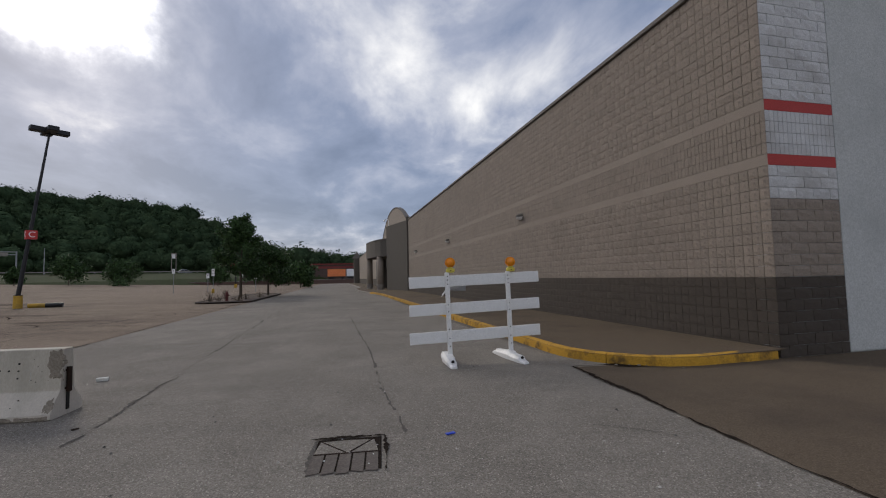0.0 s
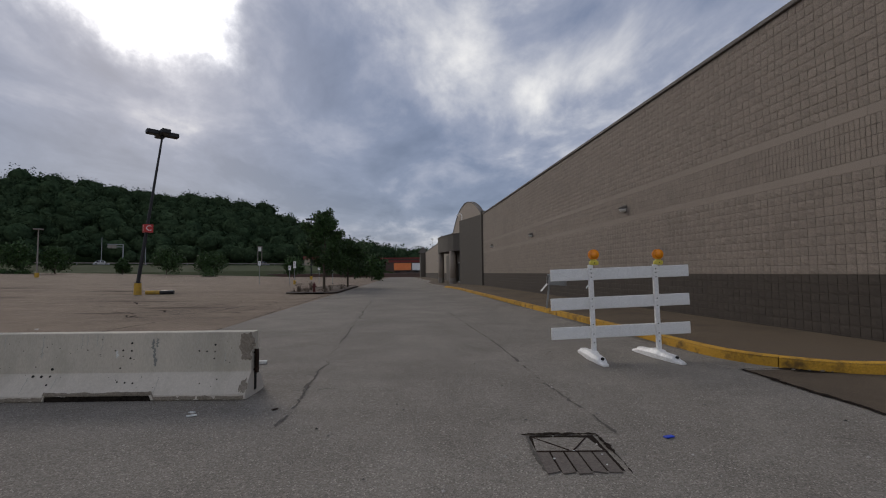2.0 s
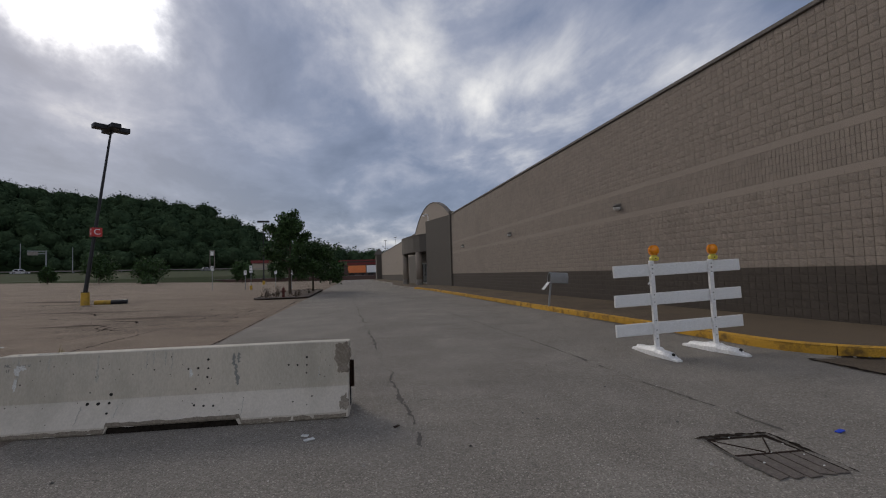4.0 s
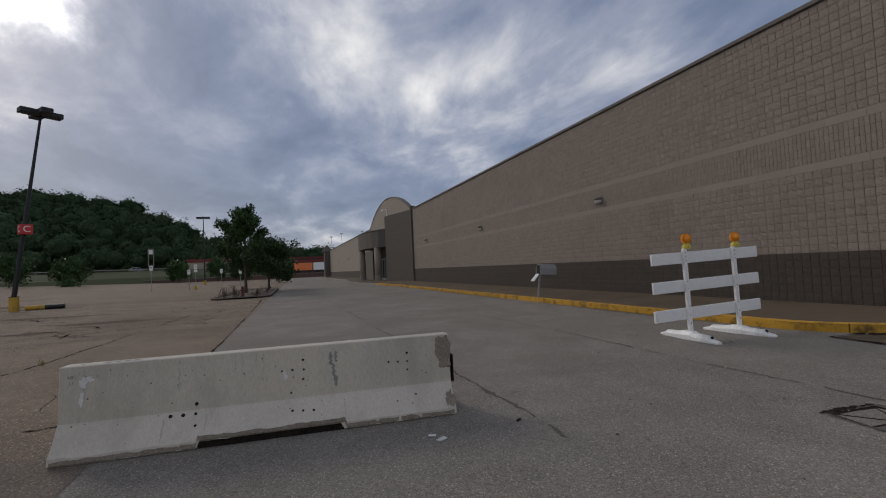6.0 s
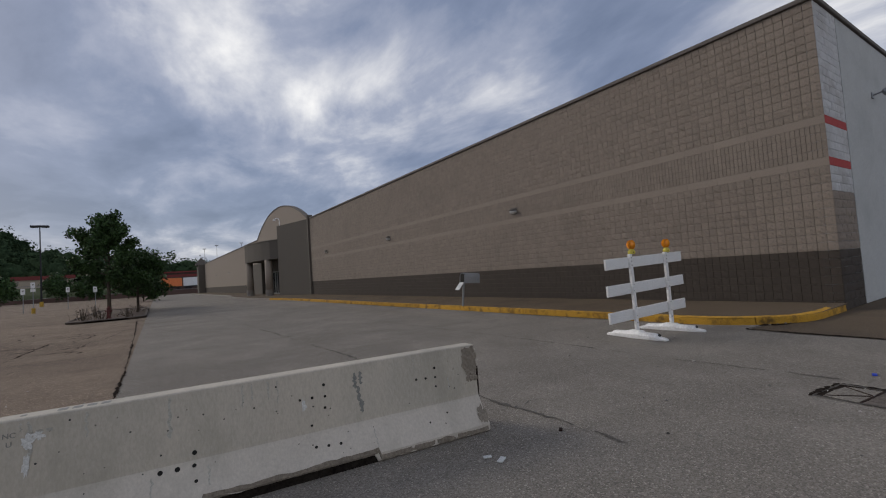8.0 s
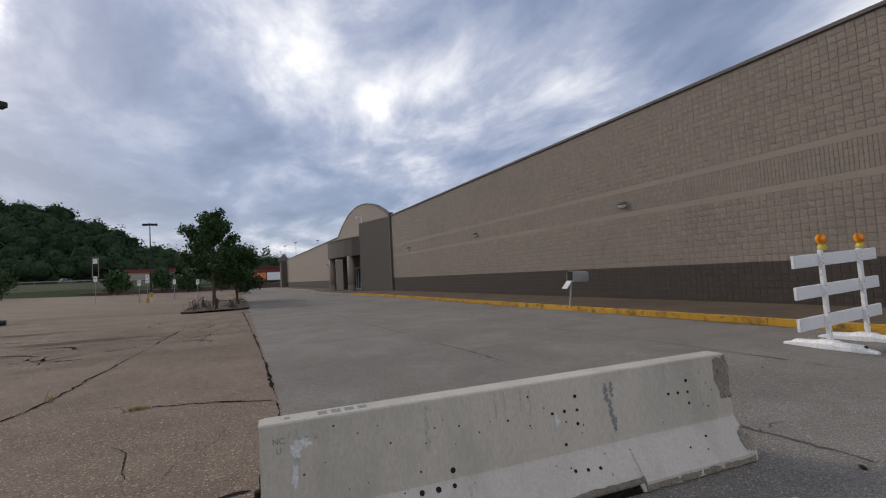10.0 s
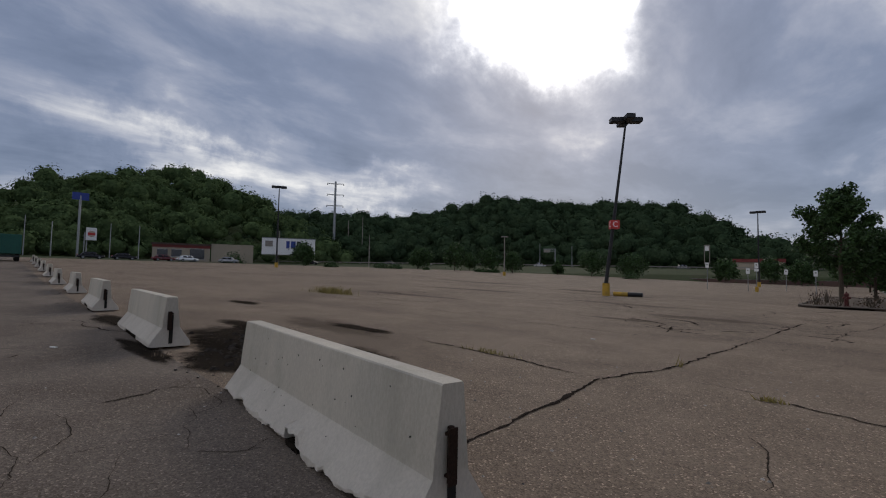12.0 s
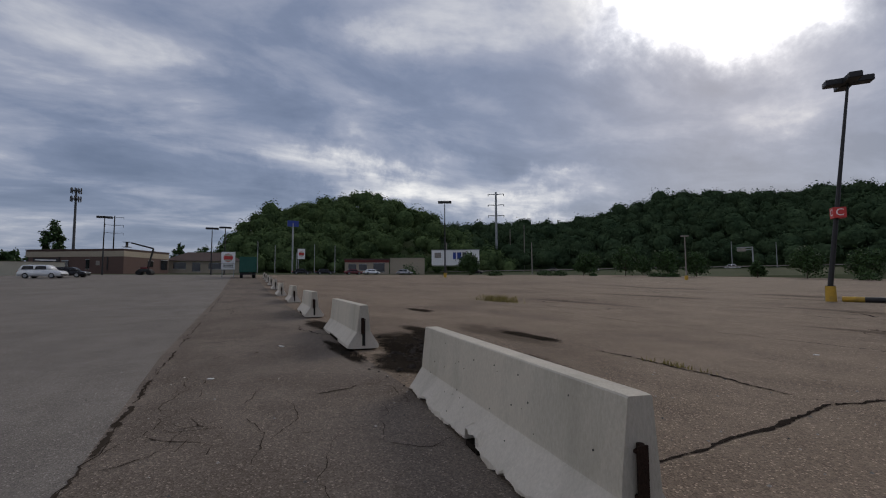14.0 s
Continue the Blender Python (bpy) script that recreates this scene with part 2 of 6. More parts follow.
ISLAND_KERB = material("dirty_brown_kerb_concrete", (0.10, 0.085, 0.072), (0.17, 0.145, 0.125), 1.5, 0.95, 0.3, 30, specular=0.1)
SEAM = material("soft_grey_tar_seam", (0.096, 0.088, 0.077), (0.138, 0.127, 0.112), 5, 0.95, 0.4, 50, specular=0.0)
CRACK = material("tarred_crack", (0.017, 0.013, 0.011), (0.036, 0.029, 0.024), 4, 0.95, 0.4, 50, specular=0.0)
KERB_YELLOW = material("worn_yellow_paint_on_concrete", (0.42, 0.225, 0.026), (0.53, 0.30, 0.045), 3, 0.85, 0.4, 40, stain=(0.12, 0.075, 0.03), stain_scale=3.4, stain_amount=0.9, rand=0.10, specular=0.15)
KERB_GREY = material("grey_kerb_concrete", (0.20, 0.18, 0.16), (0.30, 0.27, 0.24), 3, 0.9, 0.3, 40, stain=(0.12, 0.10, 0.09), stain_scale=2.0)
MORTAR = material("taupe_mortar", (0.100, 0.083, 0.068), (0.138, 0.115, 0.095), 3, 0.95, 0.3, 50)
BLOCK = material("taupe_painted_split_block", (0.220, 0.182, 0.149), (0.276, 0.230, 0.190), 4, 0.9, 0.7, 38, rand=0.06, stain=(0.190, 0.157, 0.130), stain_scale=0.35, stain_amount=0.4)
BLOCK_J = material("taupe_painted_block_courses", (0.220, 0.182, 0.149), (0.276, 0.230, 0.190), 4, 0.9, 0.7, 38, rand=0.06, island=True, stain=(0.190, 0.157, 0.130), stain_scale=0.35, stain_amount=0.4)
BAND = material("pale_taupe_smooth_block", (0.252, 0.210, 0.172), (0.290, 0.243, 0.202), 3, 0.88, 0.2, 60, island=True, rand=0.03)
DARK = material("dark_brown_painted_block", (0.050, 0.040, 0.032), (0.070, 0.057, 0.046), 3, 0.88, 0.4, 50, rand=0.06)
DARK_J = material("dark_brown_block_courses", (0.050, 0.040, 0.032), (0.070, 0.057, 0.046), 3, 0.88, 0.4, 50, rand=0.06, island=True)
TOWER = material("dark_taupe_stucco", (0.094, 0.082, 0.069), (0.118, 0.104, 0.089), 1.5, 0.9, 0.25, 60)
WHITE_BLOCK = material("weathered_white_block_paint", (0.46, 0.46, 0.46), (0.60, 0.60, 0.60), 2.5, 0.85, 0.4, 50, stain=(0.33, 0.31, 0.29), stain_scale=1.2, stain_amount=0.5, rand=0.06, island=True)
WHITE_WALL = material("grey_white_render", (0.42, 0.43, 0.42), (0.52, 0.53, 0.52), 0.9, 0.85, 0.15, 40, stain=(0.34, 0.35, 0.34), stain_scale=0.5)
RED_STRIPE = material("faded_red_paint", (0.36, 0.045, 0.040), (0.44, 0.065, 0.060), 3, 0.8, 0.3, 50)
FLASHING = material("brown_metal_flashing", (0.125, 0.112, 0.10), (0.165, 0.148, 0.132), 2, 0.75, 0.1, 40, specular=0.15)
CONCRETE = material("weathered_barrier_concrete", (0.448, 0.405, 0.345), (0.588, 0.535, 0.462), 1.3, 0.88, 0.30, 55, stain=(0.30, 0.275, 0.225), stain_scale=2.6, stain_amount=0.42, stretch=(1, 1, 0.42), grain_amount=0.18, upper_tint=(0.29, 0.335))
CONCRETE_RAW = material("broken_concrete", (0.15, 0.128, 0.10), (0.29, 0.25, 0.20), 6, 0.95, 0.8, 40)
STAIN = material("dark_streak_on_concrete", (0.20, 0.20, 0.185), (0.26, 0.26, 0.24), 8, 0.9, 0.2, 60)
RUST = material("rusted_steel", (0.014, 0.009, 0.007), (0.040, 0.022, 0.015), 8, 0.8, 0.5, 60, metallic=0.2, specular=0.15)
# near-black that paints the shade inside holes, end grooves and the mailbox
HOLE = material("dark_hole", (0.012, 0.011, 0.010), (0.02, 0.018, 0.016), 8, 0.95, 0.0)
PLASTIC = material("scuffed_white_plastic", (0.72, 0.71, 0.69), (0.82, 0.81, 0.79), 2.5, 0.45, 0.06, 30, stain=(0.45, 0.44, 0.41), stain_scale=3.0, stain_amount=0.3, specular=0.45)
SHEETING = material("white_reflective_sheeting", (0.68, 0.68, 0.67), (0.78, 0.78, 0.77), 6, 0.4, 0.12, 90, specular=0.5)
YELLOW_PLASTIC = material("yellow_lamp_housing", (0.55, 0.46, 0.06), (0.66, 0.56, 0.10), 6, 0.5, 0.05)
AMBER = material("amber_lens", (0.86, 0.24, 0.008), (0.95, 0.34, 0.015), 14, 0.22, 0.2, 40, specular=0.5, grain_amount=0.2)
BLACK = material("black_painted_steel", (0.012, 0.012, 0.014), (0.028, 0.028, 0.03), 5, 0.5, 0.1)
GREY_METAL = material("grey_galvanised_steel", (0.22, 0.23, 0.235), (0.34, 0.35, 0.36), 4, 0.5, 0.1, 50, metallic=0.6)
YELLOW = material("chipped_yellow_paint", (0.40, 0.24, 0.028), (0.54, 0.34, 0.055), 4, 0.75, 0.3, 40, stain=(0.18, 0.13, 0.06), stain_scale=2.5)
SIGN_RED = material("red_sign_face", (0.46, 0.035, 0.035), (0.55, 0.06, 0.055), 4, 0.5, 0.03)
SIGN_WHITE = material("white_sign_face", (0.68, 0.68, 0.68), (0.78, 0.78, 0.78), 4, 0.5, 0.03)
SIGN_BLUE = material("blue_sign_face", (0.025, 0.045, 0.22), (0.04, 0.07, 0.30), 4, 0.5, 0.03)
LEAF = material("green_leaf", (0.020, 0.043, 0.013), (0.056, 0.104, 0.032), 1.2, 0.65, 0.0, 20, island=True, rand=0.45, specular=0.25)
# Light is in the leaf colours: ridge darkened as backlit, knoll lightened as side-lit.
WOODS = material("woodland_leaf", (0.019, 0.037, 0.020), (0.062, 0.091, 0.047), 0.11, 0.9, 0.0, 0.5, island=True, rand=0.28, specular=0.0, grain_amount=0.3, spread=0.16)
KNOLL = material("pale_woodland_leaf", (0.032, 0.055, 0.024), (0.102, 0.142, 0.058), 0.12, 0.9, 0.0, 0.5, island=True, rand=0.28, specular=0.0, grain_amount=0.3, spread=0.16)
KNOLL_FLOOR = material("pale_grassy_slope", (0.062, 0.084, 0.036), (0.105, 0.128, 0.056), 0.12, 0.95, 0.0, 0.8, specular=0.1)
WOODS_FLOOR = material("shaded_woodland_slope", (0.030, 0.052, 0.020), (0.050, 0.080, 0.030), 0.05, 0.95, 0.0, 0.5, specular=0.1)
BARK = material("grey_brown_bark", (0.05, 0.038, 0.028), (0.10, 0.08, 0.06), 5, 0.95, 0.8, 30, stretch=(1, 1, 0.25))
DRY = material("dry_brown_stalk", (0.06, 0.042, 0.03), (0.12, 0.088, 0.06), 3, 0.95, 0.0, 20, island=True, rand=0.4)
MULCH = material("brown_mulch", (0.045, 0.030, 0.022), (0.10, 0.068, 0.048), 4, 0.95, 0.8, 30)
GRASS = material("mown_grass", (0.024, 0.036, 0.013), (0.044, 0.058, 0.022), 0.3, 0.95, 0.6, 8, stain=(0.055, 0.053, 0.028), stain_scale=0.08, specular=0.08)
WEED = material("dry_yellow_weed", (0.19, 0.155, 0.05), (0.34, 0.28, 0.10), 3, 0.9, 0.0, 20, island=True, rand=0.4)
ROAD = material("pale_concrete_road", (0.24, 0.24, 0.24), (0.33, 0.33, 0.33), 0.5, 0.9, 0.2, 20)
# near-black colour for the shade in the barrier slots
SLOT_SHADE = material("wet_dark_rubble", (0.011, 0.009, 0.008), (0.030, 0.025, 0.020), 2.2, 0.95, 0.9, 25, bump_distance=0.03, specular=0.0)
BRICK_RED = material("red_brown_brick_wall", (0.085, 0.054, 0.046), (0.125, 0.080, 0.068), 0.7, 0.9, 0.3, 6)
TAN_WALL = material("tan_stucco_wall", (0.30, 0.255, 0.19), (0.37, 0.32, 0.25), 0.5, 0.9, 0.1, 10)
CREAM_WALL = material("pale_cream_wall", (0.40, 0.37, 0.29), (0.48, 0.45, 0.36), 0.5, 0.9, 0.1, 10)
ROOF_BROWN = material("brown_shingle_roof", (0.06, 0.04, 0.035), (0.10, 0.07, 0.06), 0.8, 0.9, 0.3, 8)
RED_ROOF = material("red_metal_roof", (0.13, 0.024, 0.022), (0.18, 0.036, 0.032), 0.6, 0.6, 0.05, 10)
ORANGE = material("orange_container_paint", (0.62, 0.16, 0.05), (0.74, 0.23, 0.08), 0.7, 0.6, 0.05, 8)
GREEN_PAINT = material("dark_green_truck_paint", (0.008, 0.060, 0.045), (0.015, 0.090, 0.068), 1.0, 0.4, 0.03, 10)
CAR_WHITE = material("white_car_paint", (0.62, 0.63, 0.64), (0.70, 0.71, 0.72), 2, 0.25, 0.0, specular=0.6)
CAR_RED = material("dark_red_car_paint", (0.085, 0.010, 0.012), (0.11, 0.014, 0.016), 2, 0.25, 0.0, specular=0.6)
CAR_BLACK = material("black_car_paint", (0.008, 0.008, 0.010), (0.014, 0.014, 0.016), 2, 0.3, 0.0, specular=0.35)
CAR_SILVER = material("silver_car_paint", (0.30, 0.31, 0.32), (0.36, 0.37, 0.38), 2, 0.3, 0.0, metallic=0.5)
TYRE = material("black_rubber", (0.012, 0.012, 0.012), (0.022, 0.022, 0.022), 8, 0.85, 0.1)
GLASS = material("dark_window_glass", (0.010, 0.012, 0.014), (0.018, 0.020, 0.024), 2, 0.06, 0.0, specular=0.7)
FRAME = material("aluminium_frame", (0.34, 0.35, 0.35), (0.44, 0.45, 0.45), 4, 0.4, 0.0, metallic=0.5)
LITTER = material("pale_litter", (0.5, 0.5, 0.48), (0.65, 0.65, 0.62), 10, 0.8, 0.1)
BLUE_LITTER = material("blue_plastic_scrap", (0.01, 0.04, 0.42), (0.02, 0.07, 0.55), 10, 0.4, 0.0)
LENS_GLASS = material("grey_lamp_lens", (0.55, 0.56, 0.56), (0.68, 0.69, 0.69), 8, 0.2, 0.05, specular=0.6)
LAMP_BOWL = material("pale_prismatic_glass", (0.62, 0.62, 0.60), (0.78, 0.78, 0.76), 12, 0.12, 0.3, 60, specular=0.8, grain_amount=0.2)
INK = material("faded_black_marking", (0.03, 0.03, 0.03), (0.07, 0.07, 0.065), 12, 0.9, 0.0)
SPLASH = material("pale_paint_splash", (0.50, 0.50, 0.47), (0.66, 0.66, 0.63), 14, 0.8, 0.1)


# ---- mesh helpers ----
def link(name, verts, faces, mat, parent=None, label="", smooth=False):
    me = bpy.data.meshes.new(name)
    me.from_pydata(verts, [], faces)
    me.materials.append(mat)
    if smooth:
        me.polygons.foreach_set("use_smooth", [True] * len(me.polygons))
    me.update()
    ob = new(name, me)
    if parent:
        ob.parent = parent
    return tagged(ob, label)


def part(name, bm, mat, parent=None, label="", smooth=False):
    bm.normal_update()
    bmesh.ops.recalc_face_normals(bm, faces=bm.faces)
    me = bpy.data.meshes.new(name)
    bm.to_mesh(me)
    bm.free()
    me.materials.append(mat)
    if smooth:
        me.polygons.foreach_set("use_smooth", [True] * len(me.polygons))
    ob = new(name, me)
    if parent:
        ob.parent = parent
    return tagged(ob, label)


def share(ob, parent, m):
    """Another object on the same mesh."""
    o = new(ob.name.split(".")[0], ob.data)
    o.parent, o.matrix_basis = parent, m
    if "label" in ob:
        o["label"] = ob["label"]
    return o


def empty(name, m, label, category, group="", kind=""):
    ob = new(name)
    ob.matrix_basis = m
    return tagged(ob, label, category, group, kind)


def box(x0, x1, y0, y1, z0, z1, bevel=0.0, bm=None, seg=1):
    bm = bm or bmesh.new()
    made = bmesh.ops.create_cube(bm, size=1.0, matrix=Matrix.Translation(((x0 + x1) / 2, (y0 + y1) / 2, (z0 + z1) / 2)) @ Matrix.Diagonal((x1 - x0, y1 - y0, z1 - z0, 1)))
    if bevel:
        edges = {e for v in made["verts"] for e in v.link_edges}
        bmesh.ops.bevel(bm, geom=list(edges), offset=bevel, segments=seg, affect="EDGES", profile=0.5)
    return bm


def rod(p0, p1, r0, r1=None, n=10, bm=None):
    bm = bm or bmesh.new()
    p0, p1 = Vector(p0), Vector(p1)
    r1 = r0 if r1 is None else r1
    d = p1 - p0
    m = Matrix.Translation((p0 + p1) / 2) @ d.to_track_quat("Z", "Y").to_matrix().to_4x4()
    bmesh.ops.create_cone(bm, cap_ends=True, segments=n, radius1=r0, radius2=r1, depth=d.length, matrix=m)
    return bm


def ball(c, r, squash=(1, 1, 1), bm=None, sub=2):
    bm = bm or bmesh.new()
    bmesh.ops.create_icosphere(bm, subdivisions=sub, radius=r, matrix=Matrix.Translation(c) @ Matrix.Diagonal((*squash, 1)))
    return bm


def slab(outline, z0, z1, bm=None):
    """An upright prism over a plan outline."""
    bm = bm or bmesh.new()
    low = [bm.verts.new((x, y, z0)) for x, y in outline]
    top = [bm.verts.new((x, y, z1)) for x, y in outline]
    bm.faces.new(top)
    bm.faces.new(low[::-1])
    k = len(outline)
    for i in range(k):
        bm.faces.new((low[i], low[(i + 1) % k], top[(i + 1) % k], top[i]))
    return bm


def letters(text, size, m, mat, parent, name="lettering", depth=0.004):
    cu = bpy.data.curves.new(name, "FONT")
    cu.body, cu.size, cu.extrude, cu.align_x, cu.align_y = text, size, depth, "CENTER", "CENTER"
    tmp = bpy.data.objects.new("tmp", cu)
    me = bpy.data.meshes.new_from_object(tmp)
    bpy.data.objects.remove(tmp)
    me.materials.clear()
    me.materials.append(mat)
    ob = new(name, me)
    ob.parent, ob.matrix_basis = parent, m
    return ob


def ground_z(x):
    """The lot rises gently towards the far highway."""
    z = 0.0
    for x0, x1, slope in ((-11.0, -40.0, 0.016), (-40.0, -82.0, 0.037), (-82.0, -160.0, 0.026)):
        z += slope * max(0.0, min(x0 - x, x0 - x1))
    return z


BREAKS = (-160.0, -82.0, -40.0, -11.0)
SWING = radians(2.1)                  # the lot and all beyond it lie slightly askew to the store


def askew(x, y):
    """A plan point of the lot's own grid, turned about the end of the barriers."""
    u, v = x + 7.7, y - 4.2
    return -7.87 + u * math.cos(SWING) + v * math.sin(SWING), 4.72 + v * math.cos(SWING) - u * math.sin(SWING)


def afar(x, y, z=0.0, rx=0, ry=0, rz=0):
    """pose() in the lot's own grid, kept at its height over the ground."""
    px, py = askew(x, y)
    return pose(px, py, z + ground_z(px) - ground_z(x), rx, ry, rz - math.degrees(SWING))


def lane_low(x):
    """Edge between the side drive and the lane strip."""
    return 3.87 + 0.034 * max(0.0, -17.0 - x)


def lane_high(x):
    """Edge between the lane strip and the lot, under the row of barriers."""
    return 6.75 + 0.037 * max(0.0, -9.0 - x)


def sheet(name, outline_x, y0, y1, dz, mat, label, category="ground", kind="structure"):
    """A strip of ground between two y values or edges, following the slope in x."""
    xs = sorted({outline_x[0], outline_x[1], *[b for b in (*BREAKS, -17.0, -9.0) if outline_x[0] < b < outline_x[1]]})
    verts = [(x, y(x) if callable(y) else y, ground_z(x) + dz) for x in xs for y in (y0, y1)]
    faces = [(2 * i, 2 * i + 2, 2 * i + 3, 2 * i + 1) for i in range(len(xs) - 1)]
    return tagged(link(name, verts, faces, mat), label, category, kind=kind)


def ribbon(name, pts, width, mat, parent, seed=0, dz=0.010, step=0.06, wobble=0.085, jitter=0.8, gaps=0.0):
    """A crack or a worn line along a plan polyline, with an uneven edge."""
    r = random.Random(seed)
    path = []
    for (xa, ya), (xb, yb) in zip(pts, pts[1:]):
        k = max(1, int(math.hypot(xb - xa, yb - ya) / step))
        path += [(xa + (xb - xa) * i / k, ya + (yb - ya) * i / k) for i in range(k)]
    path.append(pts[-1])
    verts, faces = [], []
    for i, (x, y) in enumerate(path):
        xa, ya = path[max(0, i - 1)]
        xb, yb = path[min(len(path) - 1, i + 1)]
        d = math.hypot(xb - xa, yb - ya) or 1
        nx, ny = -(yb - ya) / d, (xb - xa) / d
        off = wobble * (noise.noise((x * 1.3, y * 1.3, seed)) + 0.6 * noise.noise((x * 4, y * 4, seed)) + 0.4 * noise.noise((x * 11, y * 11, seed)))
        taper = 0.25 if i in (0, len(path) - 1) else 1.0
        swell = max(0.12, 0.75 + 1.1 * noise.noise((x * 0.8, y * 0.8, seed + 5)) + 0.6 * noise.noise((x * 3.1, y * 3.1, seed + 9)))
        for side in (-1, 1):
            w = width * 0.5 * taper * swell * (1 + jitter * r.uniform(-1, 1))
            px, py = x + nx * (off + side * w), y + ny * (off + side * w)
            verts.append((px, py, ground_z(px) + dz))
        if i and noise.noise((x * 1.9, y * 1.9, seed + 31)) > -0.7 + gaps:
            faces.append((2 * i - 2, 2 * i - 1, 2 * i + 1, 2 * i))
    return link(name, verts, faces, mat, parent)


def blotch(name, cx, cy, rx, ry, mat, parent, seed=0, dz=0.007, turn=0.0, n=72, rough=0.6):
    """An irregular flat patch on the ground."""
    pts = []
    for i in range(n):
        a = 2 * math.pi * i / n
        k = 1 + rough * noise.noise((math.cos(a) * 1.7 + seed * 3.1, math.sin(a) * 1.7, seed)) + rough * 0.6 * noise.noise((math.cos(a) * 5 + seed, math.sin(a) * 5, 7)) + rough * 0.35 * noise.noise((math.cos(a) * 14 + seed, math.sin(a) * 14, 3))
        u, v = rx * k * math.cos(a), ry * k * math.sin(a)
        x, y = cx + u * math.cos(turn) - v * math.sin(turn), cy + u * math.sin(turn) + v * math.cos(turn)
        pts.append((x, y, ground_z(x) + dz))
    return link(name, pts, [tuple(range(n))], mat, parent)


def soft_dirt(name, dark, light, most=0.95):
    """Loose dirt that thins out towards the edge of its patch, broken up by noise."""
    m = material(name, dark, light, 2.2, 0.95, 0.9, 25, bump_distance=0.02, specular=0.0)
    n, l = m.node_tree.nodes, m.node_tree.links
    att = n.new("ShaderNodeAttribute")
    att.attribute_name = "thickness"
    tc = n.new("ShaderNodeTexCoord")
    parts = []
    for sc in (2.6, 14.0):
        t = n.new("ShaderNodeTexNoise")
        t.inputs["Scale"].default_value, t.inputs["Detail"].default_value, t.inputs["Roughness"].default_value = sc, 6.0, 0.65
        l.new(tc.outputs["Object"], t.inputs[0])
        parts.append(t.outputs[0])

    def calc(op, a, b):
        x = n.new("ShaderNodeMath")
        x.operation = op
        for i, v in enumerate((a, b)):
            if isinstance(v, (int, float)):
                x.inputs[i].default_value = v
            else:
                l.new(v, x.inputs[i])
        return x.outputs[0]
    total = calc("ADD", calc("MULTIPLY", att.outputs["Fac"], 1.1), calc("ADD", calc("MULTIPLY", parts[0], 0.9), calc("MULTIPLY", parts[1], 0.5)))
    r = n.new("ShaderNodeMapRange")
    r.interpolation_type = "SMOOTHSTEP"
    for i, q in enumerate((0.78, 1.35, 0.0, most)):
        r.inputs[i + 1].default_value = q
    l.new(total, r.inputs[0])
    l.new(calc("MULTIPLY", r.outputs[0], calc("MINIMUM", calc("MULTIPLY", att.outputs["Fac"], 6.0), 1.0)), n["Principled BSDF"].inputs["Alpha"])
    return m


def dirt(name, cx, cy, rx, ry, mat, parent, seed=0, dz=0.007, turn=0.0, rings=7, n=48):
    """A patch of dirt on the ground, thick in the middle and thinning outwards."""
    verts, faces, thick = [], [], []
    for q in range(rings + 1):
        f = q / rings
        for i in range(n):
            a = 2 * math.pi * i / n
            k = f * (1 + 0.45 * noise.noise((math.cos(a) * 1.7 + seed * 3.1, math.sin(a) * 1.7, seed)))
            u, v = rx * k * math.cos(a), ry * k * math.sin(a)
            x, y = cx + u * math.cos(turn) - v * math.sin(turn), cy + u * math.sin(turn) + v * math.cos(turn)
            verts.append((x, y, ground_z(x) + dz))
            thick.append((1 - f) ** 0.8)
        if q:
            o = (q - 1) * n
            faces += [(o + i, o + n + i, o + n + (i + 1) % n, o + (i + 1) % n) for i in range(n)]
    ob = link(name, verts, faces, mat, parent)
    ob.data.attributes.new("thickness", "FLOAT", "POINT").data.foreach_set("value", thick)
    return ob


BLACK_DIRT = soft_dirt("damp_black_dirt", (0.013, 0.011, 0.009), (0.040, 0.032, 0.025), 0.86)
BROWN_DIRT = soft_dirt("brown_ground_dirt", (0.050, 0.039, 0.031), (0.080, 0.064, 0.050), 0.30)


# ---- ground ----
R = 2600.0
ground_x = [-R, *BREAKS, 3.9, R]
gv = [(x, y, ground_z(x) - (0.0 if abs(y) < R else 0.0)) for x in ground_x for y in (-R, R)]
ground = tagged(link("ground", gv, [(2 * i, 2 * i + 2, 2 * i + 3, 2 * i + 1) for i in range(len(ground_x) - 1)], ASPHALT), "worn grey asphalt drive in front of the store", "asphalt", kind="structure")
lot = sheet("parking_lot", (-118.0, -11.0), lane_high, 175.0, 0.004, LOT, "cracked brownish asphalt of an empty parking lot", "parking lot")
lot_side = tagged(link("parking_lot_edge", [(-11.0, lane_high(-11.0), 0.004), (-9.0, 6.75, 0.004), (-7.07, 6.75, 0.004), (-3.55, 175.0, 0.004), (-11.0, 175.0, 0.004)], [(0, 1, 2, 3, 4)], LOT), "cracked brownish asphalt along the lot edge", "parking lot", kind="structure")
lane = sheet("lane_strip", (-118.0, -7.12), lane_low, lane_high, 0.004, LANE, "patched brown asphalt strip beside the concrete barriers", "asphalt")
drive = sheet("side_drive", (-118.0, -7.12), -70.0, lane_low, 0.004, DRIVE, "worn warm grey asphalt drive beside the barriers", "asphalt")
grass = sheet("grass_strip", (-900.0, -118.0), -900.0, 900.0, 0.012, GRASS, "mown grass verge beyond the lot", "grass")
grass_n = sheet("grass_verge", (-118.0, -20.0), 175.0, 900.0, 0.008, GRASS, "mown grass verge beyond the lot", "grass")
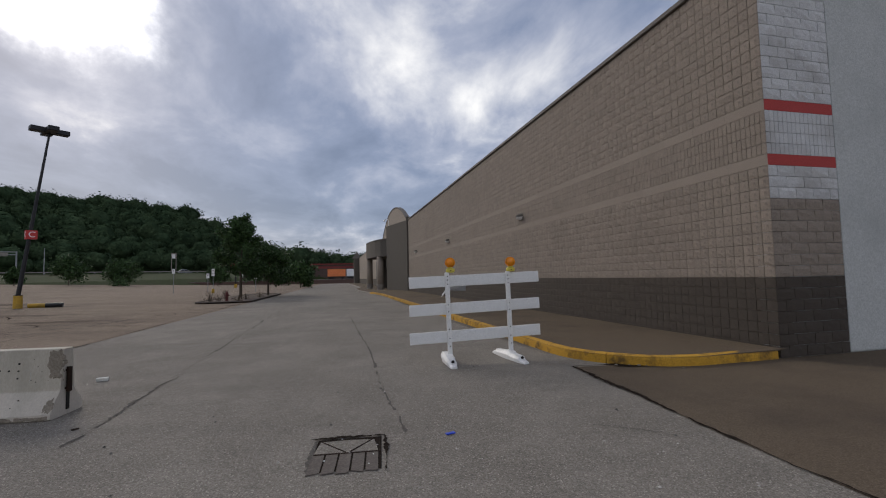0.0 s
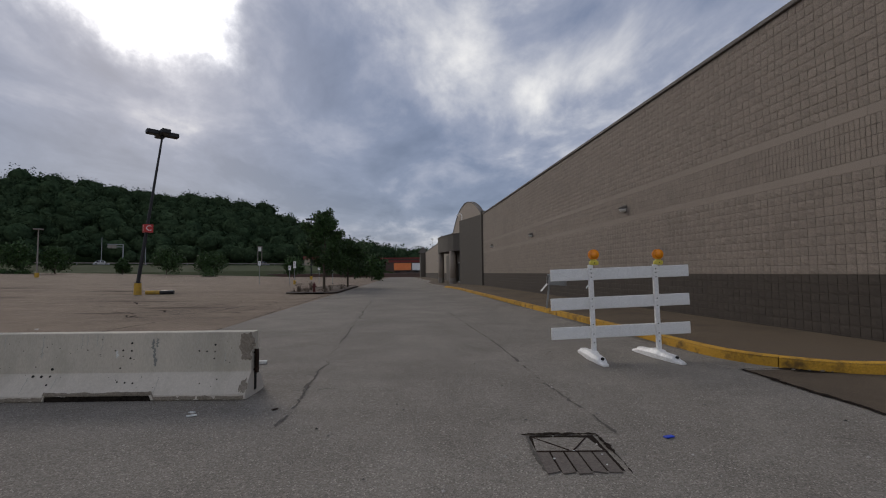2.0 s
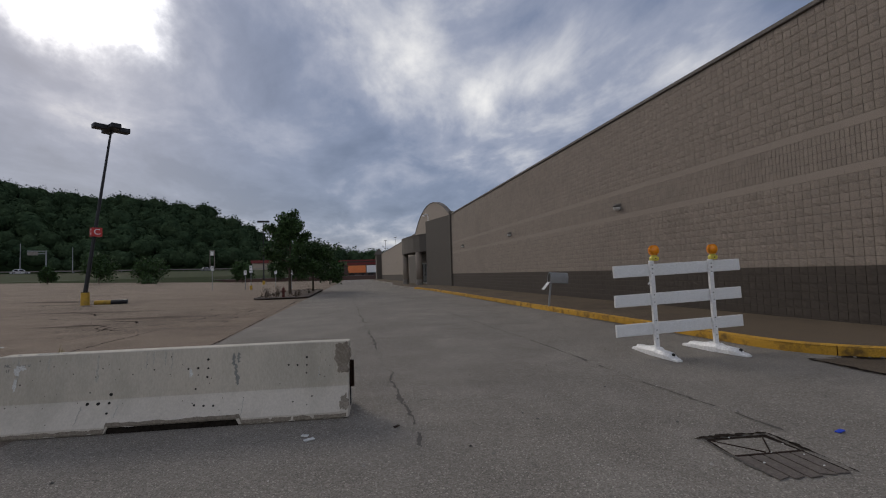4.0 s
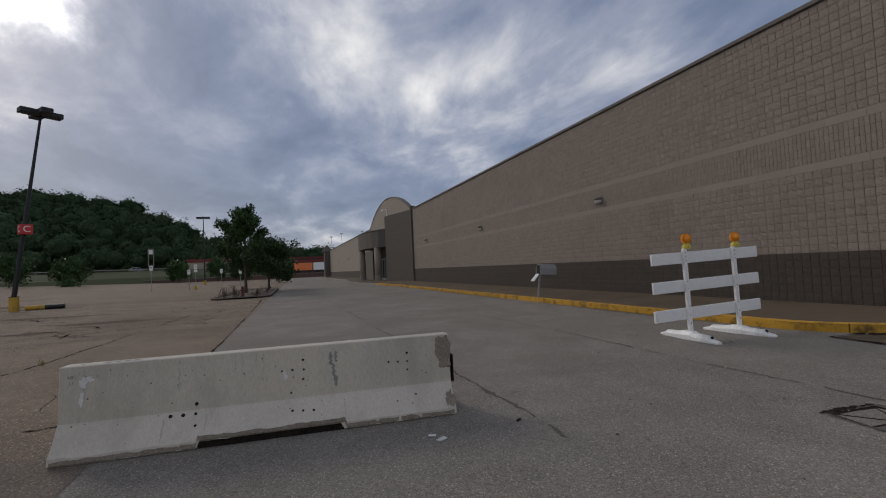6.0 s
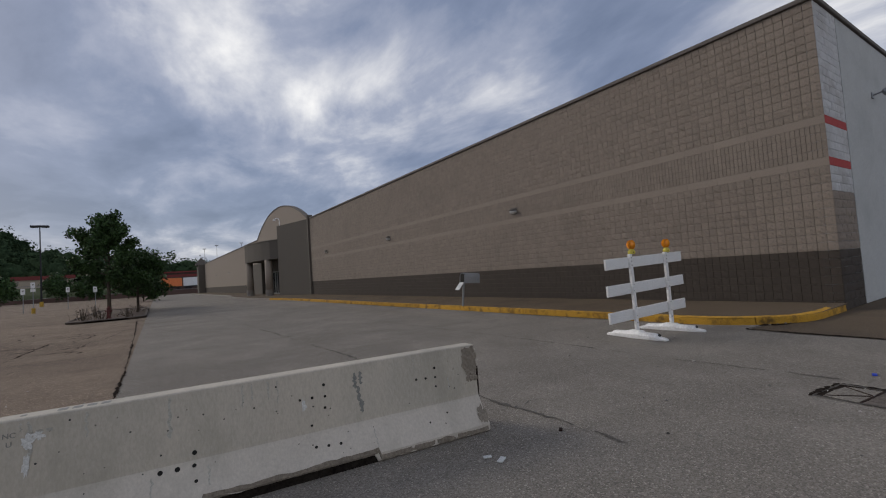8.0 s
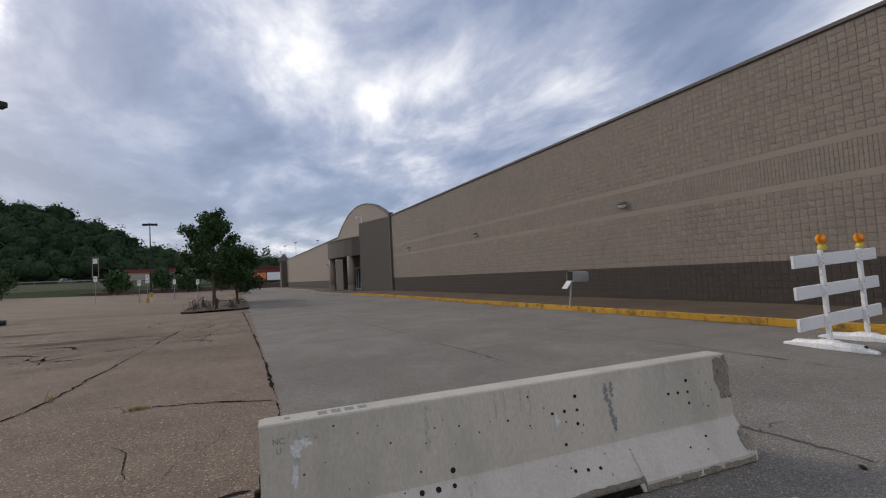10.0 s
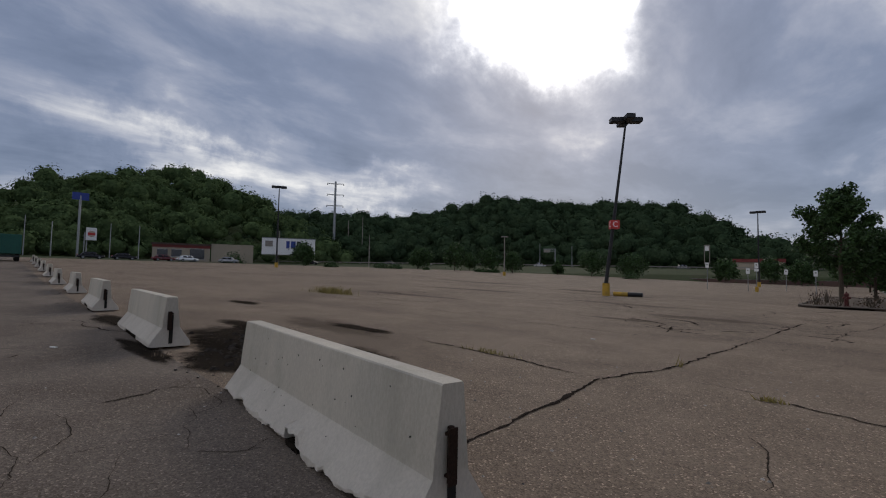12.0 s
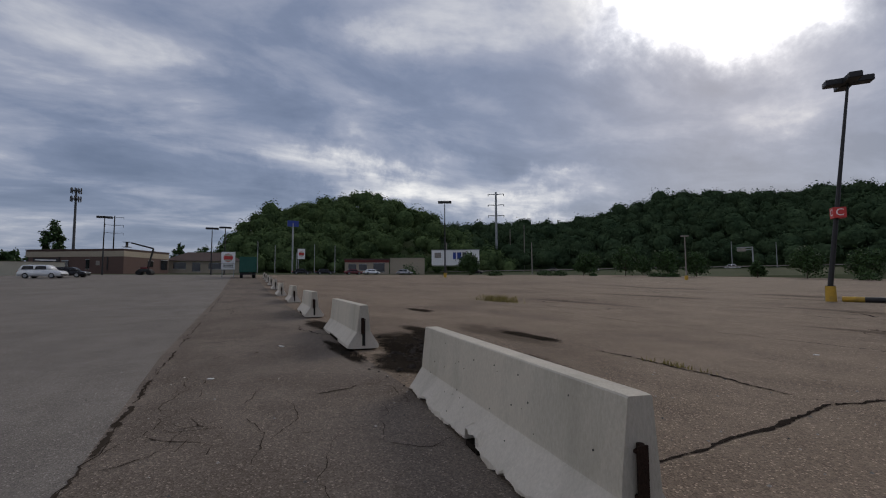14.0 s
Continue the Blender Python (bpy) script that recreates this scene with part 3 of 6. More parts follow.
apron_edge = [(2.95, -40), (2.95, -1), (3.0, 2.3), (3.05, 3.3), (3.22, 4.86), (3.36, 6.7)]
apron = link("apron", [(x, y, 0.006) for x, y in [*apron_edge, (4.2, 6.6), (30, 6.1), (30, -40)]], [tuple(range(9))], SIDEWALK)
tagged(apron, "tan exposed-aggregate concrete apron beside the drive", "concrete apron", kind="structure")


# ---- store: block wall ----
WX, WY0, WY1 = 7.1, 6.1, 46.0         # wall face, near corner, entrance tower
COURSE, BASE, DARK_ROWS, ROWS_ALL = 0.2045, 0.01, 7, 37
WALL_TOP = BASE + COURSE * ROWS_ALL


def row_style(k):
    if k < DARK_ROWS:
        return "dark"
    if k in (17, 22):
        return "band"
    if 17 < k < 22:
        return "scored"
    return "split"


def block_geometry(length, height, style, rng, depth=0.07):
    """A wall block lying in y (length) and z (height), its face towards -x at x = 0, with a rough split or a plain face."""
    j = {"scored": 0.0042, "dark": 0.0045, "band": 0.0012}.get(style, 0.0044)
    y0, y1, z0, z1 = j, length - j, j, height - j
    rough = {"split": 0.014, "dark": 0.010, "scored": 0.002, "band": 0.0}[style]
    nx, nz = ((5, 4) if length > 0.3 else (3, 4)) if style in ("split", "dark") else (2, 2)
    verts, faces = [], []
    for a in range(nx):
        for b in range(nz):
            edge = a in (0, nx - 1) or b in (0, nz - 1)
            push = rng.uniform(-0.2, 0.35) * rough if edge else rng.uniform(0.2, 1.3) * rough
            verts.append((-push, y0 + (y1 - y0) * a / (nx - 1), z0 + (z1 - z0) * b / (nz - 1)))
    for a in range(nx - 1):
        for b in range(nz - 1):
            i = a * nz + b
            faces.append((i, i + 1, i + nz + 1, i + nz))
    rim = [a * nz for a in range(nx)] + [(nx - 1) * nz + b for b in range(1, nz)] + [a * nz + nz - 1 for a in range(nx - 2, -1, -1)] + [b for b in range(nz - 2, 0, -1)]
    base = len(verts)
    for i in rim:
        verts.append((depth, verts[i][1], verts[i][2]))
    for q in range(len(rim)):
        p = (q + 1) % len(rim)
        faces.append((rim[q], rim[p], base + p, base + q))
    return verts, faces


store = tagged(link("wall_west", *(lambda b: ([tuple(v.co) for v in b.verts], [tuple(v.index for v in f.verts) for f in b.faces]))((lambda b: (b.verts.index_update(), b)[1])(box(WX + 0.020, WX + 0.35, WY0 + 0.02, WY1, -0.3, WALL_TOP))), MORTAR),
               "long windowless store wall of taupe split-face blocks", "wall", kind="structure")
wall_far = tagged(part("wall_far", box(WX, WX + 0.35, 69.2, 137.0, -0.3, WALL_TOP + 0.1), BAND), "taupe store wall beyond the entrance", "wall", kind="structure")
part("dark_base", box(WX - 0.02, WX + 0.01, 69.2, 137.0, 0.0, 1.45), DARK_J, wall_far, "dark brown painted base")
wall_roof = tagged(part("roof", box(WX + 0.2, 60.0, WY0 + 0.2, 137.0, WALL_TOP - 0.4, WALL_TOP - 0.1), FLASHING), "flat store roof behind the parapet", "roof", kind="structure")
flash = tagged(part("parapet_flashing", box(WX - 0.07, WX + 0.38, WY0 - 0.07, WY1, WALL_TOP, WALL_TOP + 0.12, 0.015), FLASHING), "brown metal flashing along the parapet", "flashing", kind="structure")
part("side_flashing", box(WX + 0.38, 40.0, WY0 - 0.07, WY0 + 0.3, WALL_TOP, WALL_TOP + 0.12, 0.015), FLASHING, flash)
part("far_flashing", box(WX - 0.07, WX + 0.38, 69.2, 137.0, WALL_TOP + 0.1, WALL_TOP + 0.24), FLASHING, flash)

# side wall towards the south: painted blocks at the corner, then a plain coat
side = tagged(part("wall_south", box(WX + 0.02, 40.0, WY0 + 0.02, WY0 + 0.35, -0.3, WALL_TOP), WHITE_WALL), "plain grey-white rendered side wall of the store", "wall", kind="structure")
part("wall_coat", box(WX + 1.636, 40.0, WY0 - 0.012, WY0 + 0.03, 0.03, WALL_TOP - 0.02, 0.004), WHITE_WALL, side)


def side_blocks():
    sets = {"white": ([], [], WHITE_BLOCK), "taupe": ([], [], BLOCK_J), "dark": ([], [], DARK_J), "red": ([], [], RED_STRIPE)}
    rng = random.Random(5)
    for k in range(ROWS_ALL):
        style = row_style(k)
        z = BASE + k * COURSE
        x = WX
        lengths = [COURSE / 2] * 16 if style == "scored" else ([COURSE * 8] if style == "band" else ([COURSE * 2] * 4 if k % 2 else [COURSE] + [COURSE * 2] * 3 + [COURSE]))
        for ln in lengths:
            kind = "dark" if k < DARK_ROWS else ("taupe" if k < 14 else ("red" if style == "band" else "white"))
            vs, fs = block_geometry(ln, COURSE, style, rng)
            tv, tf, _ = sets[kind]
            o = len(tv)
            tv += [(x + y, WY0 + dx, z + zz) for dx, y, zz in vs]
            tf += [tuple(o + i for i in f[::-1]) for f in fs]
            x += ln
    for key, (tv, tf, mat) in sets.items():
        ob = link("block_courses", tv, tf, mat, side, {"white": "weathered white painted blocks", "taupe": "taupe overpainted blocks", "dark": "dark brown base blocks", "red": "faded red painted stripes"}[key])
        tagged(ob, kind="stuff")


side_blocks()

# sidewalk and kerb
KERB = [(7.02, 6.07)] + [(5.45 - 1.80 * math.sin(a), 8.1 - 2.03 * math.cos(a)) for a in [radians(d) for d in range(0, 91, 10)]]
KERB += [(3.65, y) for y in range(10, 43, 3)] + [(3.4, 44), (2.9, 46.5), (2.5, 50), (2.3, 54), (2.3, 61), (2.5, 65), (3.1, 69), (3.65, 73)] + [(3.65, y) for y in range(79, 140, 12)]
sv = [(x, y, 0.152) for x, y in KERB] + [(WX + 0.1, max(6.07, y), 0.152 + 0.03) for x, y in KERB]
nk = len(KERB)
sidewalk = tagged(link("sidewalk", sv, [(i, i + 1, nk + i + 1, nk + i) for i in range(nk - 1)], SIDEWALK), "tan exposed-aggregate concrete sidewalk along the store", "sidewalk", kind="structure")


def kerb_piece(pts, mat, parent, seed):
    """A run of kerb: face towards the drive, rounded arris, slightly chipped."""
    prof = [(0.0, -0.05), (0.0, 0.118), (0.012, 0.152), (0.04, 0.168), (0.17, 0.172), (0.18, 0.148)]
    verts, faces = [], []
    k = len(prof)
    for i, (x, y) in enumerate(pts):
        xa, ya = pts[max(0, i - 1)]
        xb, yb = pts[min(len(pts) - 1, i + 1)]
        d = math.hypot(xb - xa, yb - ya)
        nx, ny = (yb - ya) / d, -(xb - xa) / d
        for u, z in prof:
            c = 0.012 * noise.noise((x * 2.3, y * 2.3, z * 9 + seed)) if z > 0.05 else 0
            verts.append((x + nx * (u + c), y + ny * (u + c), z - abs(c) * 0.6))
        if i:
            a, b = (i - 1) * k, i * k
            faces += [(a + q, a + q + 1, b + q + 1, b + q) for q in range(k - 1)]
    faces += [tuple(range(k)), tuple(range((len(pts) - 1) * k, len(pts) * k))[::-1]]
    return link("kerb_stone", verts, faces, mat, parent)


kerb = tagged(new("kerb"), "concrete kerb with chipped yellow paint", "kerb", kind="structure")


def cut_line(pts, gap, step):
    """Resampled pieces of a polyline, each gap long."""
    out, run, total = [], [], 0.0
    dense = []
    for (xa, ya), (xb, yb) in zip(pts, pts[1:]):
        m = max(1, int(math.hypot(xb - xa, yb - ya) / step))
        dense += [(xa + (xb - xa) * i / m, ya + (yb - ya) * i / m) for i in range(m)]
    dense.append(pts[-1])
    for p in dense:
        if run:
            total += math.hypot(p[0] - run[-1][0], p[1] - run[-1][1])
        run.append(p)
        if total >= gap:
            out.append(run)
            run, total = [(p[0], p[1] + 0.0)], 0.0
    if len(run) > 1:
        out.append(run)
    return out


for i, run in enumerate(cut_line(KERB, 3.05, 0.3)):
    a, b = run[0], run[1]
    run = [(a[0] + (b[0] - a[0]) * 0.05, a[1] + (b[1] - a[1]) * 0.05)] + run[1:]
    kerb_piece(run, KERB_YELLOW if run[0][1] < 43 else KERB_GREY, kerb, i)


# ---- entrance ----
entrance = tagged(new("entrance_facade"), "dark taupe stucco entrance with an arched gable, canopy and round columns", "store entrance", kind="structure")
part("tower", slab([(7.05, 46.0), (5.55, 52.3), (6.1, 53.0), (7.4, 53.0)], 0.15, 7.62), TOWER, entrance, "dark taupe stucco side wall")
part("corner_pier", box(6.92, 7.4, 45.85, 46.2, 0.15, 7.98, 0.03), TOWER, entrance)


def gable():
    """A wall headed by a flat circular segment above the entrance, with a thin metal cap."""
    y0, y1, zb, rise, n = 46.25, 69.4, 7.68, 2.75, 32
    mid_y, half = (y0 + y1) / 2, (y1 - y0) / 2
    radius = (half * half + rise * rise) / (2 * rise)
    sweep = math.asin(half / radius)

    def arc(i, grow=0.0):
        a = -sweep + 2 * sweep * i / n
        return mid_y + (radius + grow) * math.sin(a), zb + rise - radius + (radius + grow) * math.cos(a)
    bm = bmesh.new()
    ring = [(y0, 5.6)] + [arc(i) for i in range(n + 1)] + [(y1, 5.6)]
    f = [bm.verts.new((7.02, y, z)) for y, z in ring]
    b = [bm.verts.new((7.4, y, z)) for y, z in ring]
    bm.faces.new(f)
    bm.faces.new(b[::-1])
    for i in range(len(ring)):
        j = (i + 1) % len(ring)
        bm.faces.new((f[i], b[i], b[j], f[j]))
    part("arched_gable", bm, BAND, entrance, "taupe arched gable wall")
    bm = bmesh.new()
    for i in range(n):
        q = [bm.verts.new((6.97, *arc(k, grow))) for k, grow in ((i, -0.02), (i + 1, -0.02), (i + 1, 0.08), (i, 0.08))]
        w = [bm.verts.new((7.42, v.co.y, v.co.z)) for v in q]
        bm.faces.new(q)
        bm.faces.new((q[3], q[2], w[2], w[3]))
        bm.faces.new((q[0], w[0], w[1], q[1]))
    part("gable_cap", bm, FLASHING, entrance, "thin metal cap over the arch")


gable()
can = [(5.6, 52.3), (4.95, 53.4), (4.45, 55.0), (4.05, 57.2), (3.85, 59.6), (3.85, 61.4), (4.2, 62.0)]
part("canopy", slab(can + [(6.8, 62.3), (6.8, 52.6)], 4.15, 6.15), TOWER, entrance, "curved dark taupe canopy fascia")
part("canopy_cap", slab([(x - 0.05, y) for x, y in can] + [(6.7, 62.4), (6.7, 52.5)], 6.15, 6.23), FLASHING, entrance)
for cx, cy in ((5.0, 54.4), (4.25, 61.0)):
    col = part("column", rod((cx, cy, 0.15), (cx, cy, 4.16), 0.40, n=24), BAND, entrance, "round pale taupe column", True)
    part("column_base", rod((cx, cy, 0.15), (cx, cy, 0.85), 0.43, n=24), KERB_GREY, col)
part("recess_back", box(6.84, 6.91, 53.0, 69.2, 0.1, 5.9), TOWER, entrance)
part("soffit_wall", box(5.9, 6.84, 62.3, 69.2, 0.1, 4.15), TOWER, entrance)
part("recess_shade_wall", box(6.60, 6.83, 53.1, 62.2, 2.95, 4.16), TOWER, entrance)
for i in range(4):
    y = 53.4 + i * 2.2
    door = part("glass_door", box(6.76, 6.82, y, y + 2.0, 0.2, 2.8), GLASS, entrance, "dark glass entrance door")
    for a, b, c, d in ((y, y + 0.09, 0.2, 2.9), (y + 1.0, y + 1.08, 0.2, 2.9), (y, y + 2.1, 2.8, 2.92), (y, y + 2.0, 0.2, 0.35)):
        part("frame", box(6.68, 6.76, a, b, c, d), FRAME, door, "aluminium door frame")
goose = empty("gooseneck_lamp", pose(5.85, 52.2, 7.62) @ Matrix.Scale(0.62, 4), "white gooseneck lamp on top of the entrance wall", "lamp")
arc = [(0.0, 0.0, 0.0), (0.0, 0.0, 1.0), (-0.12, 0.05, 1.3), (-0.4, 0.15, 1.42), (-0.7, 0.25, 1.3)]
bm = bmesh.new()
for p0, p1 in zip(arc, arc[1:]):
    rod(p0, p1, 0.07, n=8, bm=bm)
part("neck", bm, SIGN_WHITE, goose)
part("shade", rod((-0.72, 0.26, 1.32), (-0.85, 0.3, 1.02), 0.10, 0.26, 12), SIGN_WHITE, goose)
far_tower = tagged(part("end_tower", slab([(5.6, 136), (7.4, 136), (7.4, 140), (5.6, 140)], 0.0, 7.6), TOWER), "square dark taupe tower at the far store end", "tower", kind="structure")
bm = bmesh.new()
bmesh.ops.create_cone(bm, cap_ends=True, segments=4, radius1=2.2, radius2=0.05, depth=2.0, matrix=Matrix.Translation((6.5, 138, 8.6)) @ Matrix.Rotation(radians(45), 4, "Z"))
part("pyramid_roof", bm, TOWER, far_tower)


def wall_lamp(y):
    """A wall pack: bronze top shell over a bowl of clear prismatic glass."""
    t = empty("wall_lamp", pose(WX, y, 4.0) @ Matrix.Scale(0.86, 4), "bronze wall pack lamp with pale glass bowl on the block wall", "wall lamp", "wall lamps along the store")
    part("back_plate", box(-0.03, 0.0, -0.22, 0.22, -0.16, 0.18, 0.01), FLASHING, t)
    bm = ball((-0.02, 0, 0.0), 1.0, (0.27, 0.25, 0.17), sub=3)
    bmesh.ops.delete(bm, geom=[v for v in bm.verts if v.co.x > -0.005 or v.co.z < 0.03], context="VERTS")
    bmesh.ops.solidify(bm, geom=bm.faces[:], thickness=0.012)
    part("shell", bm, FLASHING, t, "dark bronze top shell", True)
    bm = ball((-0.02, 0, 0.0), 1.0, (0.245, 0.225, 0.16), sub=3)
    bmesh.ops.delete(bm, geom=[v for v in bm.verts if v.co.x > -0.005 or v.co.z > 0.04], context="VERTS")
    part("bowl", bm, LAMP_BOWL, t, "pale ribbed glass bowl", True)
    part("conduit", rod((-0.02, 0.22, 0.05), (-0.02, 0.36, 0.05), 0.022), FLASHING, t)


for y in (17.0, 29.15, 41.3):
    wall_lamp(y)
for y in (78, 96, 114):
    wall_lamp(y)


# ---- concrete barriers ----
def barrier(m, seed, slot=(1.18, 2.42), chips=0.015, bites=(), label="weathered pale grey concrete traffic barrier on the asphalt"):
    """A precast barrier from x = 0 to its length, its base centred on y = 0."""
    L = 3.64
    t = empty("concrete_barrier", m, label, "traffic barrier", "row of concrete barriers")
    prof = [(0.265, 0.0), (0.305, 0.02), (0.305, 0.075), (0.21, 0.20), (0.132, 0.315), (0.124, 0.42), (0.086, 0.775), (0.083, 0.803), (0.072, 0.812)]
    ring = prof + [(-a, b) for a, b in prof[::-1]]
    k, n = len(ring), 110
    verts, faces = [], []
    for i in range(n + 1):
        x = L * i / n
        edge = min(i, n - i)
        pinch = 0.007 if edge == 0 else 0.0
        in_slot = slot[0] < x < slot[1]
        for q, (y, z) in enumerate(ring):
            low = z < 0.1
            c = chips * (noise.noise((x * 5, z * 6 + seed, y * 3)) + 0.5 * noise.noise((x * 17, z * 9, seed + y)))
            yy = y - math.copysign(pinch + (abs(c) if low else 0.12 * c), y)
            zz = z - (pinch * 0.6 if z > 0.7 else 0)
            if low:
                lift = max(0.0, noise.noise((x * 2.2, seed * 1.7, 0.5 + y))) * chips * (2.6 if chips < 0.04 else 3.4)
                for bx, bw, bh in bites:
                    lift += bh * max(0.0, 1 - ((x - bx) / bw) ** 2) * (0.8 + 0.5 * noise.noise((x * 13, seed, 2)))
                if z < 0.01:
                    zz = lift + (0.068 + 0.025 * noise.noise((x * 6, seed, 3)) if in_slot else 0.0)
                elif z < 0.03:
                    zz = lift + (0.078 + 0.025 * noise.noise((x * 6, seed, 3)) if in_slot else 0.012)
                else:
                    zz = max(z, lift + (0.092 if in_slot else 0.03)) + 0.5 * c
            xx = x + (0.0 if edge else (0.02 if i == 0 else -0.02) * (noise.noise((y * 9, z * 7, seed)) + 0.4))
            verts.append((xx, yy, zz))
        if i:
            a, b = (i - 1) * k, i * k
            faces += [(a + q, b + q, b + (q + 1) % k, a + (q + 1) % k) for q in range(k)]
    faces += [tuple(range(k)), tuple(range(n * k, n * k + k))[::-1]]
    # added black block: stands in for the shade inside the slot
    part("packed_dirt", box(slot[0] - 0.02, slot[1] + 0.02, -0.285, 0.262, 0.0, 0.07), SLOT_SHADE, t, "black block painted as the shade under the barrier")
    body = link("body", verts, faces, CONCRETE, t)
    body.data.polygons.foreach_set("use_smooth", [len(p.vertices) == 4 for p in body.data.polygons])
    body.data.set_sharp_from_angle(angle=radians(16))
    for x in (0.0, L):
        part("end_groove", box(x - 0.004, x + 0.004, -0.028, 0.028, 0.06, 0.52), HOLE, t, "dark vertical groove in the end")
    for x, z0, z1 in ((0.0, 0.12, 0.44), (L, 0.28, 0.58)):
        s = -1 if x == 0 else 1
        bm = rod((x + s * 0.012, -0.02, z0), (x + s * 0.012, -0.02, z1), 0.020, n=8)
        for z in (z0 + 0.04, z1 - 0.04):
            rod((x - s * 0.04, -0.05, z), (x + s * 0.03, -0.02, z), 0.014, n=6, bm=bm)
            rod((x - s * 0.04, 0.05, z), (x + s * 0.03, -0.02, z), 0.014, n=6, bm=bm)
        if s > 0:
            box(x + 0.035, x + 0.045, -0.06, 0.0, z0, z1, bm=bm)
        part("steel_loop", bm, RUST, t, "rusted steel connecting loop")
    return t


def along(x0, y0, x1, y1, z=None):
    a = math.degrees(math.atan2(y1 - y0, x1 - x0))
    return pose(x0, y0, ground_z((x0 + x1) / 2) + 0.004 if z is None else z, 0, 0, a)


b1 = barrier(along(-7.42, 6.69, -3.78, 6.357, 0.0), 3, slot=(1.19, 2.47))
b2 = barrier(along(-13.20, 7.19, -9.60, 6.68, -0.015), 8, slot=(1.95, 2.15), chips=0.045, bites=((2.06, 0.30, 0.10), (1.45, 0.16, 0.045), (2.62, 0.22, 0.05), (3.15, 0.2, 0.04), (0.75, 0.25, 0.035)), label="chipped grey concrete traffic barrier with a broken lower edge")
ends = [(-16.18, 7.18), (-22.95, 7.52), (-30.9, 8.02), (-38.3, 8.28), (-46.0, 8.7), (-53.7, 9.1), (-61.3, 9.5), (-68.9, 9.9), (-76.4, 10.3)]
for i, (x, y) in enumerate(ends):
    if i < 3:
        barrier(along(x - 3.61, y + 0.30, x, y), 20 + i, chips=0.022, label="pale concrete traffic barrier standing beside broken asphalt" if i == 0 else "pale concrete traffic barrier in a long row")
    else:
        copy_thing(b1, along(x - 3.61, y + 0.25, x, y))


# ---- folding barricade ----
def barricade():
    t = empty("barricade", pose(2.063, 7.925, 0, 0, 0, -2.1) @ Matrix.Scale(0.98, 4), "white plastic three-rail road barricade with amber warning lights", "barricade")
    x0, x1, yb = -1.31, 1.31, 0.0
    for zl in (1.40, 0.872, 0.345):
        bm = box(0, x1 - x0, -0.022, 0.022, 0, 0.215, 0.006, seg=2)
        r = part("rail", bm, PLASTIC, t)
        r.matrix_basis = pose(x0, yb, zl, 0, -1.7, 0)
        s = part("sheeting", box(0.03, x1 - x0 - 0.03, -0.026, -0.0225, 0.018, 0.197), SHEETING, r, "pale reflective sheeting with faint ribs")
        for side in (0.004, x1 - x0 - 0.012):
            part("end_cap", box(side, side + 0.008, -0.024, 0.024, 0.004, 0.211), PLASTIC, r)
    for i, x in enumerate((-0.55, 0.67)):
        lean = 0.03
        bm = box(-0.041, 0.041, -0.03, 0.03, 0.06, 1.70, 0.006)
        u = part("upright", bm, PLASTIC, t)
        u.matrix_basis = pose(x, yb - 0.052, 0, 0, -1.2, 0)
        for z in (0.30, 0.45, 0.62, 0.95, 1.08, 1.47, 1.55, 1.62):
            part("bolt_hole", rod((0, -0.0315, z), (0, -0.029, z), 0.011, n=8), HOLE, u)
        # foot: a moulded sled, low at the ends with a raised hub
        prof = [(-0.70, 0.035, 0.05), (-0.66, 0.05, 0.06), (-0.57, 0.06, 0.07), (-0.50, 0.112, 0.08), (-0.2, 0.122, 0.095), (-0.12, 0.15, 0.11), (0.12, 0.15, 0.11), (0.2, 0.122, 0.095), (0.50, 0.112, 0.08), (0.57, 0.06, 0.07), (0.66, 0.05, 0.06), (0.70, 0.035, 0.05)]
        bm = bmesh.new()
        rings = []
        for y, h, w in prof:
            h = max(h, 0.018)
            rings.append([bm.verts.new(v) for v in ((-w, y, 0), (-w, y, h * 0.55), (-w * 0.62, y, h), (w * 0.62, y, h), (w, y, h * 0.55), (w, y, 0))])
        for a, b in zip(rings, rings[1:]):
            for q in range(6):
                bm.faces.new((a[q], b[q], b[(q + 1) % 6], a[(q + 1) % 6]))
        bm.faces.new(rings[0])
        bm.faces.new(rings[-1][::-1])
        f = part("foot", bm, PLASTIC, t, "moulded white plastic foot")
        f.matrix_basis = pose(x - 0.035, yb - 0.03, 0.004, 0, 0, -4 + 10 * i)
        part("drain_hole", rod((0.0, -0.53, 0.085), (0.0, -0.55, 0.100), 0.028, n=12), HOLE, f)
        lamp = part("warning_light", box(-0.085, 0.085, -0.045, 0.045, 0, 0.085, 0.03, seg=2), YELLOW_PLASTIC, t, "yellow battery warning light")
        lamp.matrix_basis = pose(x + 0.035, yb - 0.05, 1.69, 0, -1.5, 0)
        bm = rod((0, -0.055, 0.195), (0, 0.055, 0.195), 0.095, 0.095, n=28)
        bmesh.ops.bevel(bm, geom=bm.edges[:], offset=0.022, segments=2, affect="EDGES")
        lens = part("lens", bm, AMBER, lamp, "amber plastic lens", True)
        part("collar", rod((0, 0, 0.08), (0, 0, 0.108), 0.05, n=16), YELLOW_PLASTIC, lamp)
        part("switch", rod((0.0, -0.047, 0.042), (0.0, -0.044, 0.042), 0.012, n=8), HOLE, lamp)
    s = part("strap", box(-0.012, 0.012, -0.004, 0.004, -0.16, 0.0, 0.002), PLASTIC, t, "dangling white strap")
    s.matrix_basis = pose(-0.59, -0.09, 1.40, 0, 38, 0)
    return t


barricade()


